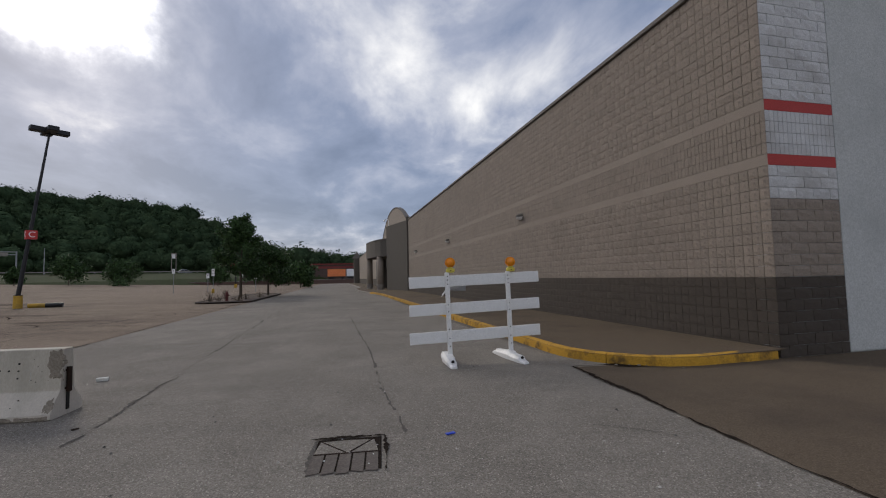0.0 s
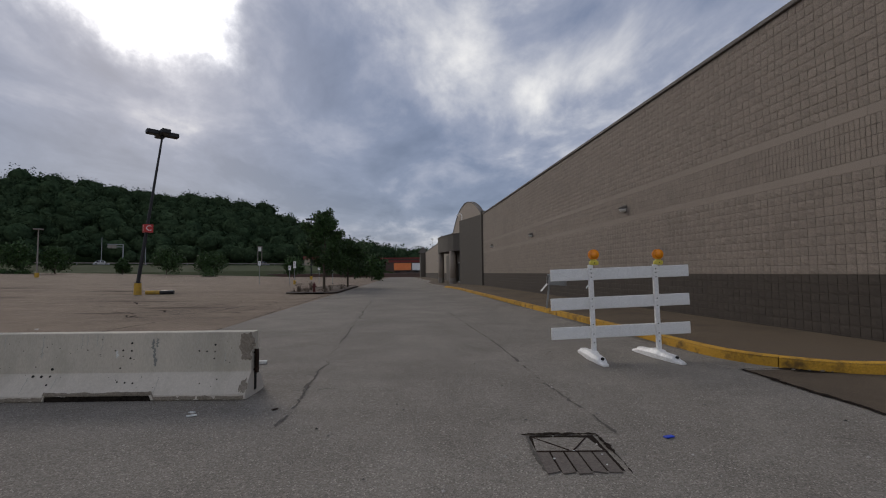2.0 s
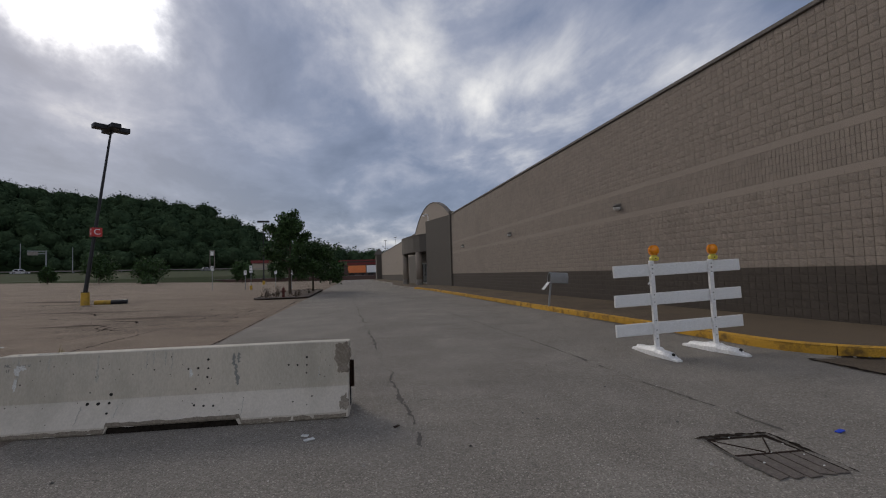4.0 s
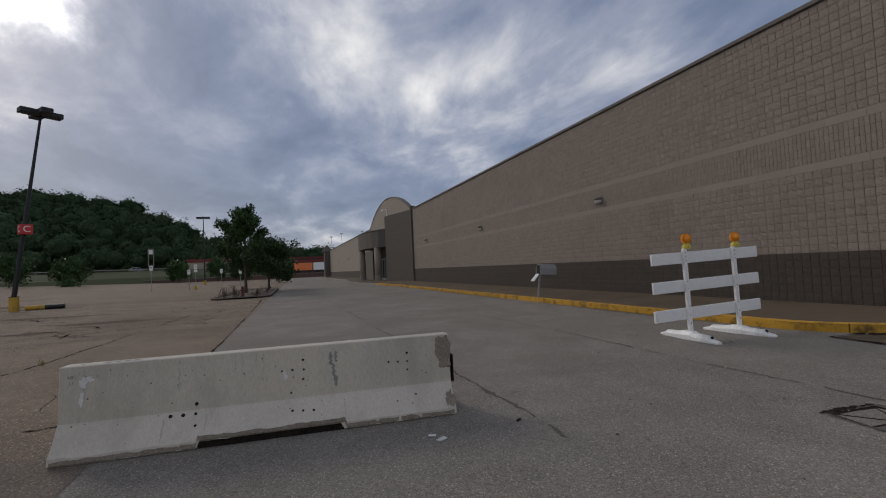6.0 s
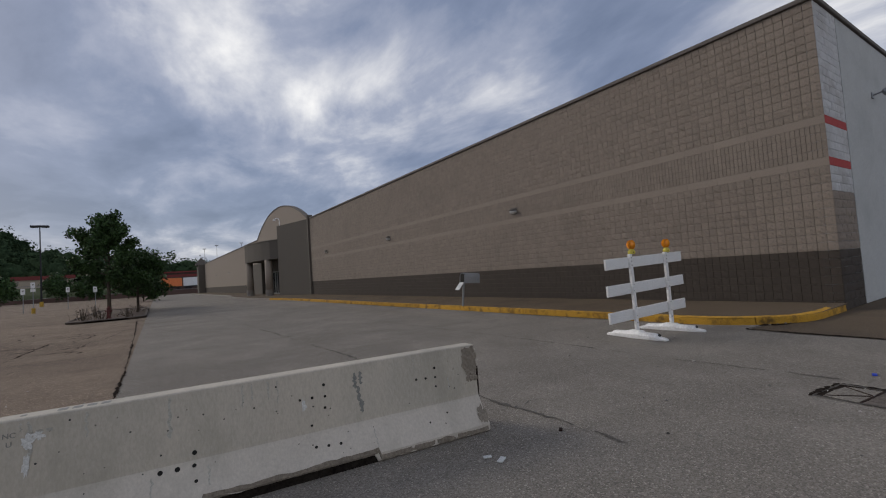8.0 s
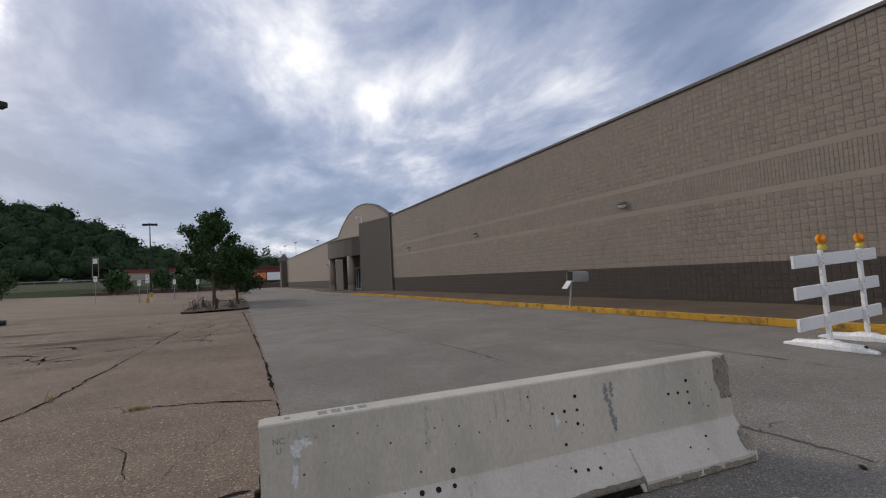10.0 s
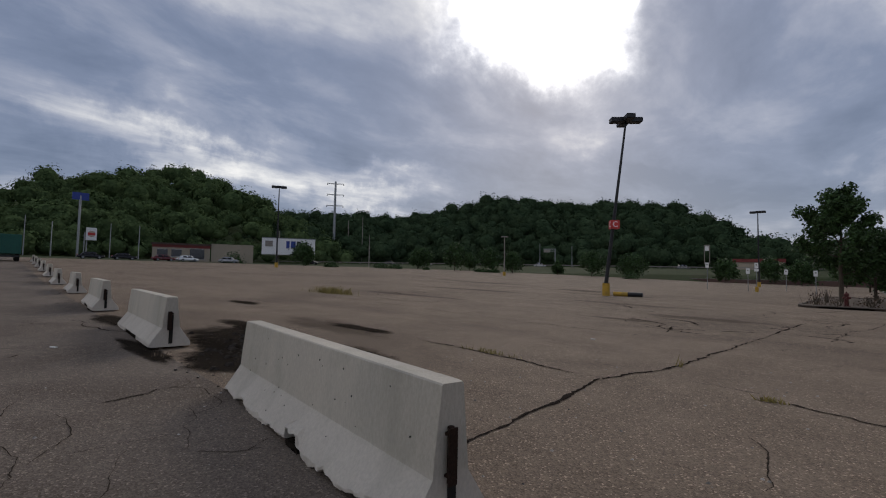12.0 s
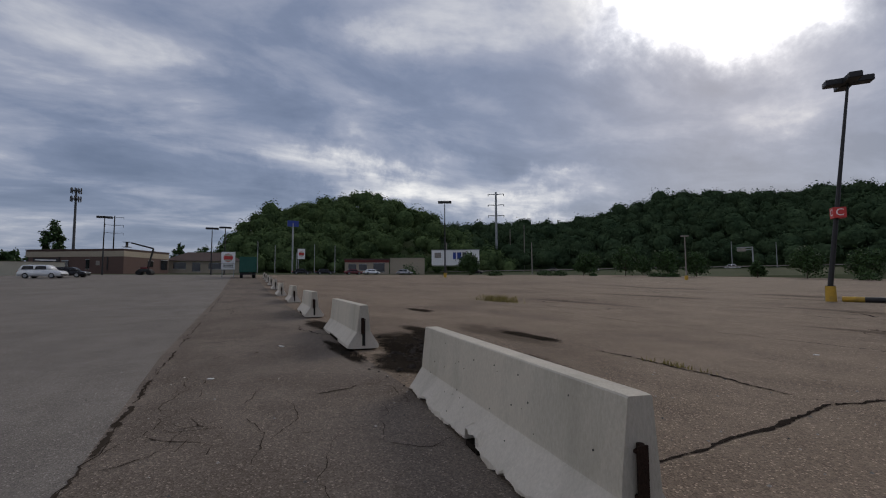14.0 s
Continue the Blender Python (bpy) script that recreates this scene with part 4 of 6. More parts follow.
# ---- far ground: highway embankment ----
def embankment():
    u, nrm, p0 = Vector((0.8555, 0.5178, 0)), Vector((-0.5178, 0.8555, 0)), Vector((*askew(-105.0, 156.0), 0))
    strips = (("embankment", [(-30, 1.0), (-24, 2.6), (-9, 4.9)], GRASS, "green grass embankment below the highway", "embankment"),
              ("highway", [(-9, 4.9), (12, 5.0)], ROAD, "pale grey highway carriageway beyond the lot", "road"),
              ("far_verge", [(12, 5.0), (40, 5.6), (420, 9.0)], GRASS, "grass verge behind the highway", "grass"))
    for name, prof, mat, label, cat in strips:
        verts, faces = [], []
        for i in range(13):
            s = -260 + i * 60
            for o, z in prof:
                p = p0 + u * s + nrm * o
                verts.append((p.x, p.y, z if o > -29 else ground_z(p.x) - 0.2))
        k = len(prof)
        for i in range(12):
            faces += [(i * k + q, (i + 1) * k + q, (i + 1) * k + q + 1, i * k + q + 1) for q in range(k - 1)]
        tagged(link(name, verts, faces, mat), label, cat, kind="structure")
    rail = empty("guard_rail", pose(0, 0, 0), "long grey steel highway guard rail on posts", "guard rail")
    a, b = p0 + u * -170 + nrm * -8, p0 + u * 190 + nrm * -8
    ang = math.degrees(math.atan2(u.y, u.x))
    r = part("beam", box(0, 360, -0.04, 0.04, 0.45, 0.75), KERB_GREY, rail)
    r.matrix_basis = pose(a.x, a.y, 4.9, 0, 0, ang)
    post = None
    for i in range(60):
        p = a + u * (6.0 * i + 2)
        if post is None:
            post = part("post", box(-0.07, 0.07, -0.05, 0.05, -0.1, 0.7), GREY_METAL, rail)
            post.matrix_basis = pose(p.x, p.y, 4.9)
        else:
            share(post, rail, pose(p.x, p.y, 4.9))
    return p0, u, nrm


HW_P, HW_U, HW_N = embankment()


# ---- wooded hills ----
def woods(name, profile, foot, crest, step, seed, label, z_foot=4.0, leaf=None, floor=None, clearing=None):
    """A wooded slope: a terrain strip from foot to crest, and tree crowns of many leaf clumps in one mesh."""
    rng = np.random.default_rng(seed)
    cx, cy = -5.0, 2.0
    az_p = np.array([p[0] for p in profile])
    el_p = np.array([p[1] for p in profile])
    n, k = 90, 7
    verts, faces = [], []
    for i in range(n + 1):
        az = az_p[0] + (az_p[-1] - az_p[0]) * i / n
        top = crest * math.tan(math.radians(np.interp(az, az_p, el_p))) + 1.5 - 8.0
        for q in range(k + 1):
            f = q / k
            r = foot + (crest + 60 - foot) * f
            z = z_foot + max(0.0, top - z_foot) * min(1.0, f * (crest + 60 - foot) / (crest - foot)) ** 0.85
            verts.append((cx + r * math.sin(math.radians(az)), cy + r * math.cos(math.radians(az)), z if q else z_foot - 4))
    for i in range(n):
        faces += [(i * (k + 1) + q, i * (k + 1) + q + 1, (i + 1) * (k + 1) + q + 1, (i + 1) * (k + 1) + q) for q in range(k)]
    tagged(link(name + "_slope", verts, faces, floor or WOODS_FLOOR, smooth=True), "shaded hillside under the trees", "hill", kind="structure")
    pos = []
    r = foot
    while r <= crest + 4:
        az = az_p[0]
        while az < az_p[-1]:
            a = az + rng.uniform(-0.4, 0.4) * math.degrees(step / r)
            rr = r + rng.uniform(-0.45, 0.45) * step
            top = crest * math.tan(math.radians(np.interp(a, az_p, el_p))) + 1.5 - 8.0
            f = (rr - foot) / (crest - foot)
            z = z_foot + max(0.0, top - z_foot) * max(0.0, min(1.0, f)) ** 0.85
            open_slope = clearing and clearing[0] < a < clearing[1] and 0.10 < f < 0.66
            if top > z_foot - 3 and not (open_slope and rng.random() < 0.55):
                pos.append((cx + rr * math.sin(math.radians(a)), cy + rr * math.cos(math.radians(a)), z))
            az += math.degrees(step / r)
        r += step * 1.25
    pos = np.array(pos)
    m, cards = len(pos), 300
    size = rng.uniform(0.40, 0.85, m) + 0.75 * rng.random(m) ** 3
    rad = np.stack([4.6 * size, 4.6 * size, 4.2 * size * rng.uniform(0.8, 1.2, m)], 1)
    mid = pos + np.stack([0 * size, 0 * size, 4.6 * size], 1)
    d = rng.normal(size=(m, cards, 3))
    d[..., 2] = np.abs(d[..., 2]) * 0.9 - 0.25
    d /= np.linalg.norm(d, axis=2, keepdims=True)
    lump = 1 + 0.36 * np.sin(d[..., 0] * 4 + size[:, None] * 40) * np.cos(d[..., 1] * 4 + size[:, None] * 23)
    c = mid[:, None] + d * rad[:, None] * (lump * rng.uniform(0.74, 1.10, (m, cards)))[..., None]
    nrm = d + rng.normal(scale=0.22, size=d.shape)
    nrm /= np.linalg.norm(nrm, axis=2, keepdims=True)
    t1 = np.cross(nrm, rng.normal(size=d.shape))
    t1 /= np.linalg.norm(t1, axis=2, keepdims=True)
    t2 = np.cross(nrm, t1)
    half = (rng.uniform(0.20, 0.50, (m, cards)) * size[:, None])[..., None]
    quad = np.stack([c + (t1 * a * rng.uniform(0.6, 1.2, (m, cards, 1)) + t2 * b * rng.uniform(0.6, 1.2, (m, cards, 1))) * half + nrm * 0.25 * half for a, b in ((-1, -0.8), (1, -0.9), (0.9, 1), (-0.7, 1))], 2)
    v = quad.reshape(-1, 3)
    f = np.arange(len(v)).reshape(-1, 4)
    # a dim core keeps the crowns from being seen through
    ico = bmesh.new()
    bmesh.ops.create_icosphere(ico, subdivisions=2, radius=0.80)
    iv = np.array([tuple(q.co) for q in ico.verts])
    jf = [[q.index for q in fc.verts] for fc in ico.faces]
    ico.free()
    core = (mid[:, None] + iv[None] * rad[:, None]).reshape(-1, 3)
    core_f = (np.array(jf)[None] + (np.arange(m) * len(iv))[:, None, None]).reshape(-1, 3) + len(v)
    me = bpy.data.meshes.new(name)
    me.from_pydata(np.concatenate([v, core]).tolist(), [], f.tolist() + core_f.tolist())
    me.materials.append(leaf or WOODS)
    tagged(new(name, me), label, "woods", kind="stuff")


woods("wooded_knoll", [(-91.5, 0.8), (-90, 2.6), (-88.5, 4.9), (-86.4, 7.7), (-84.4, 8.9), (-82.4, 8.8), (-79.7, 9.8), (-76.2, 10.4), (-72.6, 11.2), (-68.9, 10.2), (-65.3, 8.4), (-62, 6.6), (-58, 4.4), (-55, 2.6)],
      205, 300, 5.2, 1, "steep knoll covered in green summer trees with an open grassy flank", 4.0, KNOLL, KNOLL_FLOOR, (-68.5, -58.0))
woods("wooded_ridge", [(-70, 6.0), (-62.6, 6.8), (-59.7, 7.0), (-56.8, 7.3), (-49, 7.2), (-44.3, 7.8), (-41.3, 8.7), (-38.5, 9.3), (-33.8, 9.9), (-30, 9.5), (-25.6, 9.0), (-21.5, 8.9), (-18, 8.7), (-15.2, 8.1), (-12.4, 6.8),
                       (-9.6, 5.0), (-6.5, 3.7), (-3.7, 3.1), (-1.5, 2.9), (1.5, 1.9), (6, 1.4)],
      232, 370, 5.8, 2, "long backlit ridge of dark green summer woods", 6.0)


# ---- trees ----
def tree(m, height, spread, seed, label, leaves=2600, leaf=0.13, trunk_r=0.13, clear=0.22, name="tree", group="", thin=1.0):
    """Tapered trunk, forked limbs and a crown of separate leaves round the twig ends."""
    rng = random.Random(seed)
    t = empty(name, m, label, "tree", group)
    bm = bmesh.new()
    top = height * 0.62
    rod((0, 0, -0.1), (0.04 * height * rng.uniform(-1, 1) * 0.3, 0, top * 0.5), trunk_r, trunk_r * 0.7, 8, bm)
    fork = Vector((0, 0, top * 0.5))
    rod(fork, (0.1, 0.05, height * 0.86), trunk_r * 0.7, 0.02, 7, bm)
    tips = []
    for i in range(15):
        z = height * (clear + (0.86 - clear) * (i + 0.5) / 15)
        a = i * 2.4 + rng.uniform(-0.5, 0.5)
        f = (z / height - clear) / (1 - clear)
        reach = spread * (0.55 + 0.75 * math.sin(min(1, f * 1.15 + 0.18) * math.pi)) * rng.uniform(0.7, 1.05)
        e = Vector((math.cos(a) * reach, math.sin(a) * reach, z + reach * rng.uniform(0.2, 0.65)))
        s = Vector((0, 0, z * 0.92))
        rod(s, e, trunk_r * 0.3, 0.012, 5, bm)
        for w in range(4):
            g = s.lerp(e, rng.uniform(0.45, 1.0))
            h = g + Vector((rng.gauss(0, 1), rng.gauss(0, 1), rng.gauss(0.35, 0.7))) * spread * 0.22
            rod(g, h, 0.014, 0.005, 4, bm)
            tips += [g, h]
        tips += [e, s.lerp(e, 0.75)]
    tips += [Vector((rng.gauss(0, 0.25), rng.gauss(0, 0.25), height * rng.uniform(0.82, 0.97))) for _ in range(10)]
    part("trunk", bm, BARK, t)
    r2 = np.random.default_rng(seed)
    base = np.array([tuple(p) for p in tips])
    c = base[r2.integers(0, len(base), leaves)] + r2.normal(scale=0.115 * spread * thin, size=(leaves, 3))
    t1 = r2.normal(size=(leaves, 3))
    t1 /= np.linalg.norm(t1, axis=1, keepdims=True)
    t2 = np.cross(t1, r2.normal(size=(leaves, 3)))
    t2 /= np.linalg.norm(t2, axis=1, keepdims=True)
    s = (leaf * r2.uniform(0.6, 1.5, leaves))[:, None]
    q = np.stack([c - t1 * s, c + t2 * s * 0.62, c + t1 * s * 1.15, c - t2 * s * 0.62], 1).reshape(-1, 3)
    me = bpy.data.meshes.new("crown")
    me.from_pydata(q.tolist(), [], np.arange(len(q)).reshape(-1, 4).tolist())
    me.materials.append(LEAF)
    o = new("crown", me)
    o.parent = t
    tagged(o, "dark green leaves")
    return t


def bush(m, w, h, seed, label, name="shrub", leaves=500, leaf=0.12, mat=None):
    t = empty(name, m, label, "shrub")
    r2 = np.random.default_rng(seed)
    bm = bmesh.new()
    rg = random.Random(seed)
    for i in range(9):
        a = i * 2.4
        rod((0.05 * math.cos(a), 0.05 * math.sin(a), -0.05), (w * 0.36 * math.cos(a) * rg.random(), w * 0.36 * math.sin(a) * rg.random(), h * 0.8), 0.02, 0.006, 4, bm)
    part("stems", bm, BARK, t)
    d = r2.normal(size=(leaves, 3))
    d[:, 2] = np.abs(d[:, 2])
    d /= np.linalg.norm(d, axis=1, keepdims=True)
    c = d * np.array([w / 2, w / 2, h]) * (r2.uniform(0.5, 1.0, leaves) * (1 + 0.2 * np.sin(d[:, 0] * 7 + seed)))[:, None]
    t1 = r2.normal(size=(leaves, 3))
    t1 /= np.linalg.norm(t1, axis=1, keepdims=True)
    t2 = np.cross(t1, r2.normal(size=(leaves, 3)))
    t2 /= np.linalg.norm(t2, axis=1, keepdims=True)
    s = (leaf * r2.uniform(0.6, 1.4, leaves))[:, None]
    q = np.stack([c - t1 * s, c + t2 * s * 0.7, c + t1 * s, c - t2 * s * 0.7], 1).reshape(-1, 3)
    me = bpy.data.meshes.new("foliage")
    me.from_pydata(q.tolist(), [], np.arange(len(q)).reshape(-1, 4).tolist())
    me.materials.append(mat or LEAF)
    o = new("foliage", me)
    o.parent = t
    return t


def weeds(name, cx, cy, rx, ry, count, h, seed, label, mat=None):
    """A tuft of thin upright blades."""
    r2 = np.random.default_rng(seed)
    cx, cy = askew(cx, cy)
    x, y = cx + rx * r2.normal(size=count) * 0.5, cy + ry * r2.normal(size=count) * 0.5
    z = np.array([ground_z(q) for q in x])
    hh = h * r2.uniform(0.4, 1.2, count)
    a = r2.uniform(0, 6.28, count)
    lean = r2.normal(scale=0.35, size=(count, 2)) * hh[:, None]
    w = 0.008 + 0.012 * r2.random(count)
    v = np.stack([np.stack([x - w * np.cos(a), y - w * np.sin(a), z], 1), np.stack([x + w * np.cos(a), y + w * np.sin(a), z], 1), np.stack([x + lean[:, 0], y + lean[:, 1], z + hh], 1)], 1).reshape(-1, 3)
    return tagged(link(name, v.tolist(), np.arange(len(v)).reshape(-1, 3).tolist(), mat or WEED), label, "weeds", kind="stuff")


# island with two trees
isl = []
for cx, cy, a0 in ((-7.35, 35.6, -90), (-7.1, 52.0, 0), (-9.0, 52.0, 90), (-9.4, 35.6, 180)):
    isl += [(cx + 0.9 * math.cos(radians(a0 + d)), cy + 0.9 * math.sin(radians(a0 + d))) for d in range(0, 91, 15)]
island = tagged(part("planting_island", slab([(x, y) for x, y in isl], -0.02, 0.10), MULCH), "mulched planting island with a concrete kerb", "planting island", kind="structure")
iv, fv = [], []
mid = (-8.2, 43.6)
for ring_s, z in ((1.0, -0.02), (1.0, 0.14), (0.985, 0.155), (0.93, 0.155), (0.93, 0.05)):
    for x, y in isl:
        dx, dy = x - mid[0], y - mid[1]
        off = (1 - ring_s) * 2.0
        iv.append((x - math.copysign(off, dx) * (abs(dx) > 0.5), y - math.copysign(off, dy) * (abs(dy) > 8.0), z))
ni = len(isl)
for q in range(4):
    fv += [(q * ni + i, q * ni + (i + 1) % ni, (q + 1) * ni + (i + 1) % ni, (q + 1) * ni + i) for i in range(ni)]
link("island_kerb", iv, fv, ISLAND_KERB, island, "weathered concrete kerb")
tree(afar(-9.9, 42.6, 0.1), 7.4, 2.0, 11, "broad leafy green tree on the planting island", 17000, 0.095, 0.14, 0.22, thin=0.80)
tree(afar(-8.4, 47.5, 0.1), 4.9, 2.2, 12, "smaller leafy green tree on the planting island", 12000, 0.095, 0.11, 0.22, thin=0.95)
for i, (x, y, w, h) in enumerate(((-8.4, 35.2, 0.9, 0.55), (-9.6, 34.6, 1.1, 0.6), (-10.6, 36.0, 1.0, 0.9), (-8.6, 38.5, 1.0, 0.6), (-10.4, 39.5, 0.9, 1.0), (-8.2, 42.0, 1.1, 0.6))):
    bush(afar(x, y, 0.1), w, h, 40 + i, "straggly dry brown shrub in the mulched island", leaves=45, leaf=0.045, mat=DRY)
weeds("island_weeds", -10.2, 36.2, 0.9, 1.8, 45, 0.8, 9, "dry tall weeds on the island", DRY)

def hydrant(x, y, z):
    """A dull red fire hydrant: flanged barrel, bonnet and two nozzles."""
    t = empty("fire_hydrant", pose(x, y, z, 0, 0, 20), "dull red iron fire hydrant in the mulched island", "fire hydrant")
    part("barrel", rod((0, 0, 0.04), (0, 0, 0.58), 0.10, 0.09, 16, rod((0, 0, -0.02), (0, 0, 0.04), 0.15, n=16)), HYDRANT_RED, t)
    part("bonnet", rod((0, 0, 0.58), (0, 0, 0.62), 0.13, n=16, bm=ball((0, 0, 0.62), 0.105, (1, 1, 0.9))), HYDRANT_RED, t)
    part("operating_nut", rod((0, 0, 0.70), (0, 0, 0.77), 0.03, n=5), HYDRANT_RED, t)
    for s in (-1, 1):
        part("nozzle_cap", rod((s * 0.08, 0, 0.45), (s * 0.17, 0, 0.45), 0.055, n=10), HYDRANT_RED, t)
    part("pumper_cap", rod((0, -0.07, 0.42), (0, -0.17, 0.42), 0.075, n=10), HYDRANT_RED, t)


HYDRANT_RED = material("dull_red_hydrant_paint", (0.075, 0.020, 0.018), (0.12, 0.034, 0.030), 5, 0.7, 0.2, 40)
hydrant(-8.35, 36.3, 0.1)

# trees and hedges along the far edge of the lot
for i, (x, y, h, s) in enumerate(((-104.6, 90.9, 6.2, 2.4), (-97.1, 98.7, 8.6, 3.6), (-89.4, 105.4, 7.0, 3.2), (-84.0, 109.0, 6.4, 2.8), (-105.2, 55.4, 5.4, 2.5), (-70.1, 129.6, 8.0, 3.6), (-60.2, 134.1, 6.6, 3.8), (-76.5, 121.0, 4.2, 1.6),
                                  (-38.0, 140.0, 6.5, 3.0), (-30.0, 150.0, 7.5, 3.2), (-22.0, 138.0, 6.0, 2.8), (-14.0, 132.0, 5.4, 2.4), (-121.0, 108.0, 7.4, 3.4), (-112.0, 122.0, 6.4, 3.0), (-9.5, 88.0, 5.0, 2.6))):
    tree(afar(x, y, ground_z(x)), h * 0.92, s * 0.82, 60 + i, "round-crowned green tree at the edge of the lot", 3400, 0.24, 0.12, 0.14, thin=1.7, group="trees along the lot edge")
for i, (x, y, w, h) in enumerate(((-107.4, 79.7, 4.5, 1.6), (-104.5, 82.5, 4.0, 1.5), (-89.2, 101.1, 4.5, 1.0), (-86.6, 103.2, 4.0, 0.9), (-124.0, 46.5, 5.0, 3.0), (-102.0, 92.0, 2.0, 0.8), (-58.0, 128.0, 4.0, 2.2), (-100.5, 60.0, 3.6, 1.4))):
    bush(afar(x, y, ground_z(x)), w, h, 90 + i, "clipped dark green hedge on a lot island", "hedge", 420, 0.2)
weeds("lot_weeds", -28.5, 16.8, 1.5, 0.5, 620, 0.36, 3, "yellow-green weeds growing through the lot")
weeds("crack_grass", -12.7, 10.42, 0.55, 0.05, 60, 0.09, 4, "dry grass growing in a crack")
weeds("crack_tuft", -8.75, 10.6, 0.18, 0.06, 50, 0.07, 5, "dry tuft in a crack")
weeds("crack_stalks", -10.15, 11.95, 0.04, 0.04, 7, 0.22, 6, "thin weed in a crack")
weeds("end_weeds", -15.5, 6.1, 0.2, 0.1, 14, 0.14, 7, "dry weed by broken asphalt", DRY)


# ---- light poles ----
def light_pole(m, height, label, heads=2, sign=False, lean=(0, 0), base=True, head_turn=0.0):
    t = empty("light_pole", m, label, "light pole", "parking lot light poles")
    if base:
        bm = rod((0, 0, -0.3), (0, 0, 0.85), 0.29, 0.27, 20)
        part("footing", bm, YELLOW, t, "chipped yellow concrete footing")
        part("base_plate", box(-0.2, 0.2, -0.2, 0.2, 0.85, 0.89), BLACK, t)
    top = Vector((lean[0], lean[1], height))
    part("pole", rod((0, 0, 0.85 if base else -0.1), top, 0.15, 0.075, 12), BLACK, t)
    h = part("lamp_head", box(-0.28, 0.28, -0.3, 0.3, -0.05, 0.30, 0.03), BLACK, t, "black lamp cluster")
    h.matrix_basis = Matrix.Translation(top) @ pose(0, 0, 0, 0, 0, head_turn)
    for i in range(heads):
        a = 2 * math.pi * i / heads
        arm = part("lamp_box", box(0.26, 1.22, -0.34, 0.34, -0.10, 0.28, 0.04), BLACK, h)
        arm.matrix_basis = pose(0, 0, 0, 0, 0, math.degrees(a))
    if sign:
        z = 5.15
        k = z / height
        b = part("sign_cube", box(-0.33, 0.33, -0.33, 0.33, z, z + 0.68, 0.01), SIGN_RED, t, "red cube sign with white letters")
        b.matrix_basis = pose(lean[0] * k + 0.05, lean[1] * k, 0, 0, 0, 38)
        for i in range(4):
            a = math.radians(90 * i)
            letters("C", 0.62, pose(0.337 * math.sin(a), -0.337 * math.cos(a), z + 0.34, 90, 0, 90 * i), SIGN_WHITE, b, "letter")
    return t


light_pole(pose(-20.3, 34.3, ground_z(-20.3) + 0.10) @ Matrix.Scale(0.85, 4), 13.75, "leaning black lot light pole with red section sign and yellow footing", 4, True, (1.35, 0.65), head_turn=40)
bol = empty("fallen_bollard", pose(-19.95, 34.6, ground_z(-19.5)) @ Matrix.Scale(0.9, 4), "yellow and black steel bollard lying beside the light pole", "bollard")
part("yellow_end", rod((0.0, 0.1, 0.16), (1.0, 0.25, 0.16), 0.16, n=14), YELLOW, bol)
part("black_end", rod((1.0, 0.25, 0.16), (2.0, 0.40, 0.16), 0.16, n=14), BLACK, bol)
light_pole(afar(-81.5, 38.0, ground_z(-81.5)), 13.7, "tall black lot light pole on a yellow footing", 2, head_turn=65)
light_pole(afar(-24.4, 102.7, ground_z(-24.4)), 13.6, "tall black lot light pole far down the lot", 2, head_turn=0)
light_pole(afar(-108.0, -19.0, ground_z(-108)), 10.6, "slim black light pole beside the brick building", 2, base=False, head_turn=100)
light_pole(afar(-112.0, -1.5, ground_z(-112)), 9.6, "slim black light pole near the far drive", 2, base=False, head_turn=90)
light_pole(afar(-118.0, 0.8, ground_z(-118)), 10.4, "slim black light pole near the far drive", 2, base=False, head_turn=90)


def utility_pole(m, h, label, arms=0, mat=None, r=0.14, arm_len=2.0, footing=False, category="utility pole"):
    t = empty("utility_pole", m, label, category)
    part("pole", rod((0, 0, -0.2), (0, 0, h), r, r * 0.6, 10), mat or GREY_METAL, t)
    for i in range(arms):
        z = h * (0.97 - 0.13 * i)
        part("cross_arm", rod((-arm_len, 0, z + 0.3), (0, 0, z), max(0.06, r * 0.2), max(0.09, r * 0.3), 6, rod((0, 0, z), (arm_len, 0, z + 0.3), max(0.09, r * 0.3), max(0.06, r * 0.2), 6)), mat or GREY_METAL, t)
        for s in (-1, 1):
            part("insulator", rod((s * arm_len, 0, z + 0.3), (s * arm_len, 0, z - 0.8), max(0.09, r * 0.22), n=6), BLACK, t)
    if footing:
        part("footing", rod((0, 0, -0.1), (0, 0, 0.8), 0.32, n=14), YELLOW, t)
        part("lamp_arm", box(-0.7, 0.7, -0.2, 0.2, h - 0.1, h + 0.12, 0.03), mat or GREY_METAL, t)
    return t


utility_pole(afar(-65.0, 80.0, ground_z(-65), 0, 0, 40), 8.2, "weathered grey light pole with a yellow footing", footing=True, mat=KERB_GREY)
utility_pole(afar(-230.0, 139.0, 4.50, 0, 0, 58), 48.5, "tall grey steel transmission pole with cross arms", 3, r=0.95, arm_len=4.5)
utility_pole(afar(-252.0, -48.7, ground_z(-252), 0, 0, 100), 27.5, "tall steel transmission pole with cross arms", 3, mat=BLACK, r=0.35, arm_len=3.4)
for x, y, h in ((-217.5, 140.3, 26.0), (-205.0, 141.0, 27.0), (-145.9, 103.3, 12.0), (-150.0, 70.0, 11.0)):
    utility_pole(afar(x, y, ground_z(x) - 0.1), h, "slim grey wooden utility pole", r=0.22, mat=KERB_GREY)
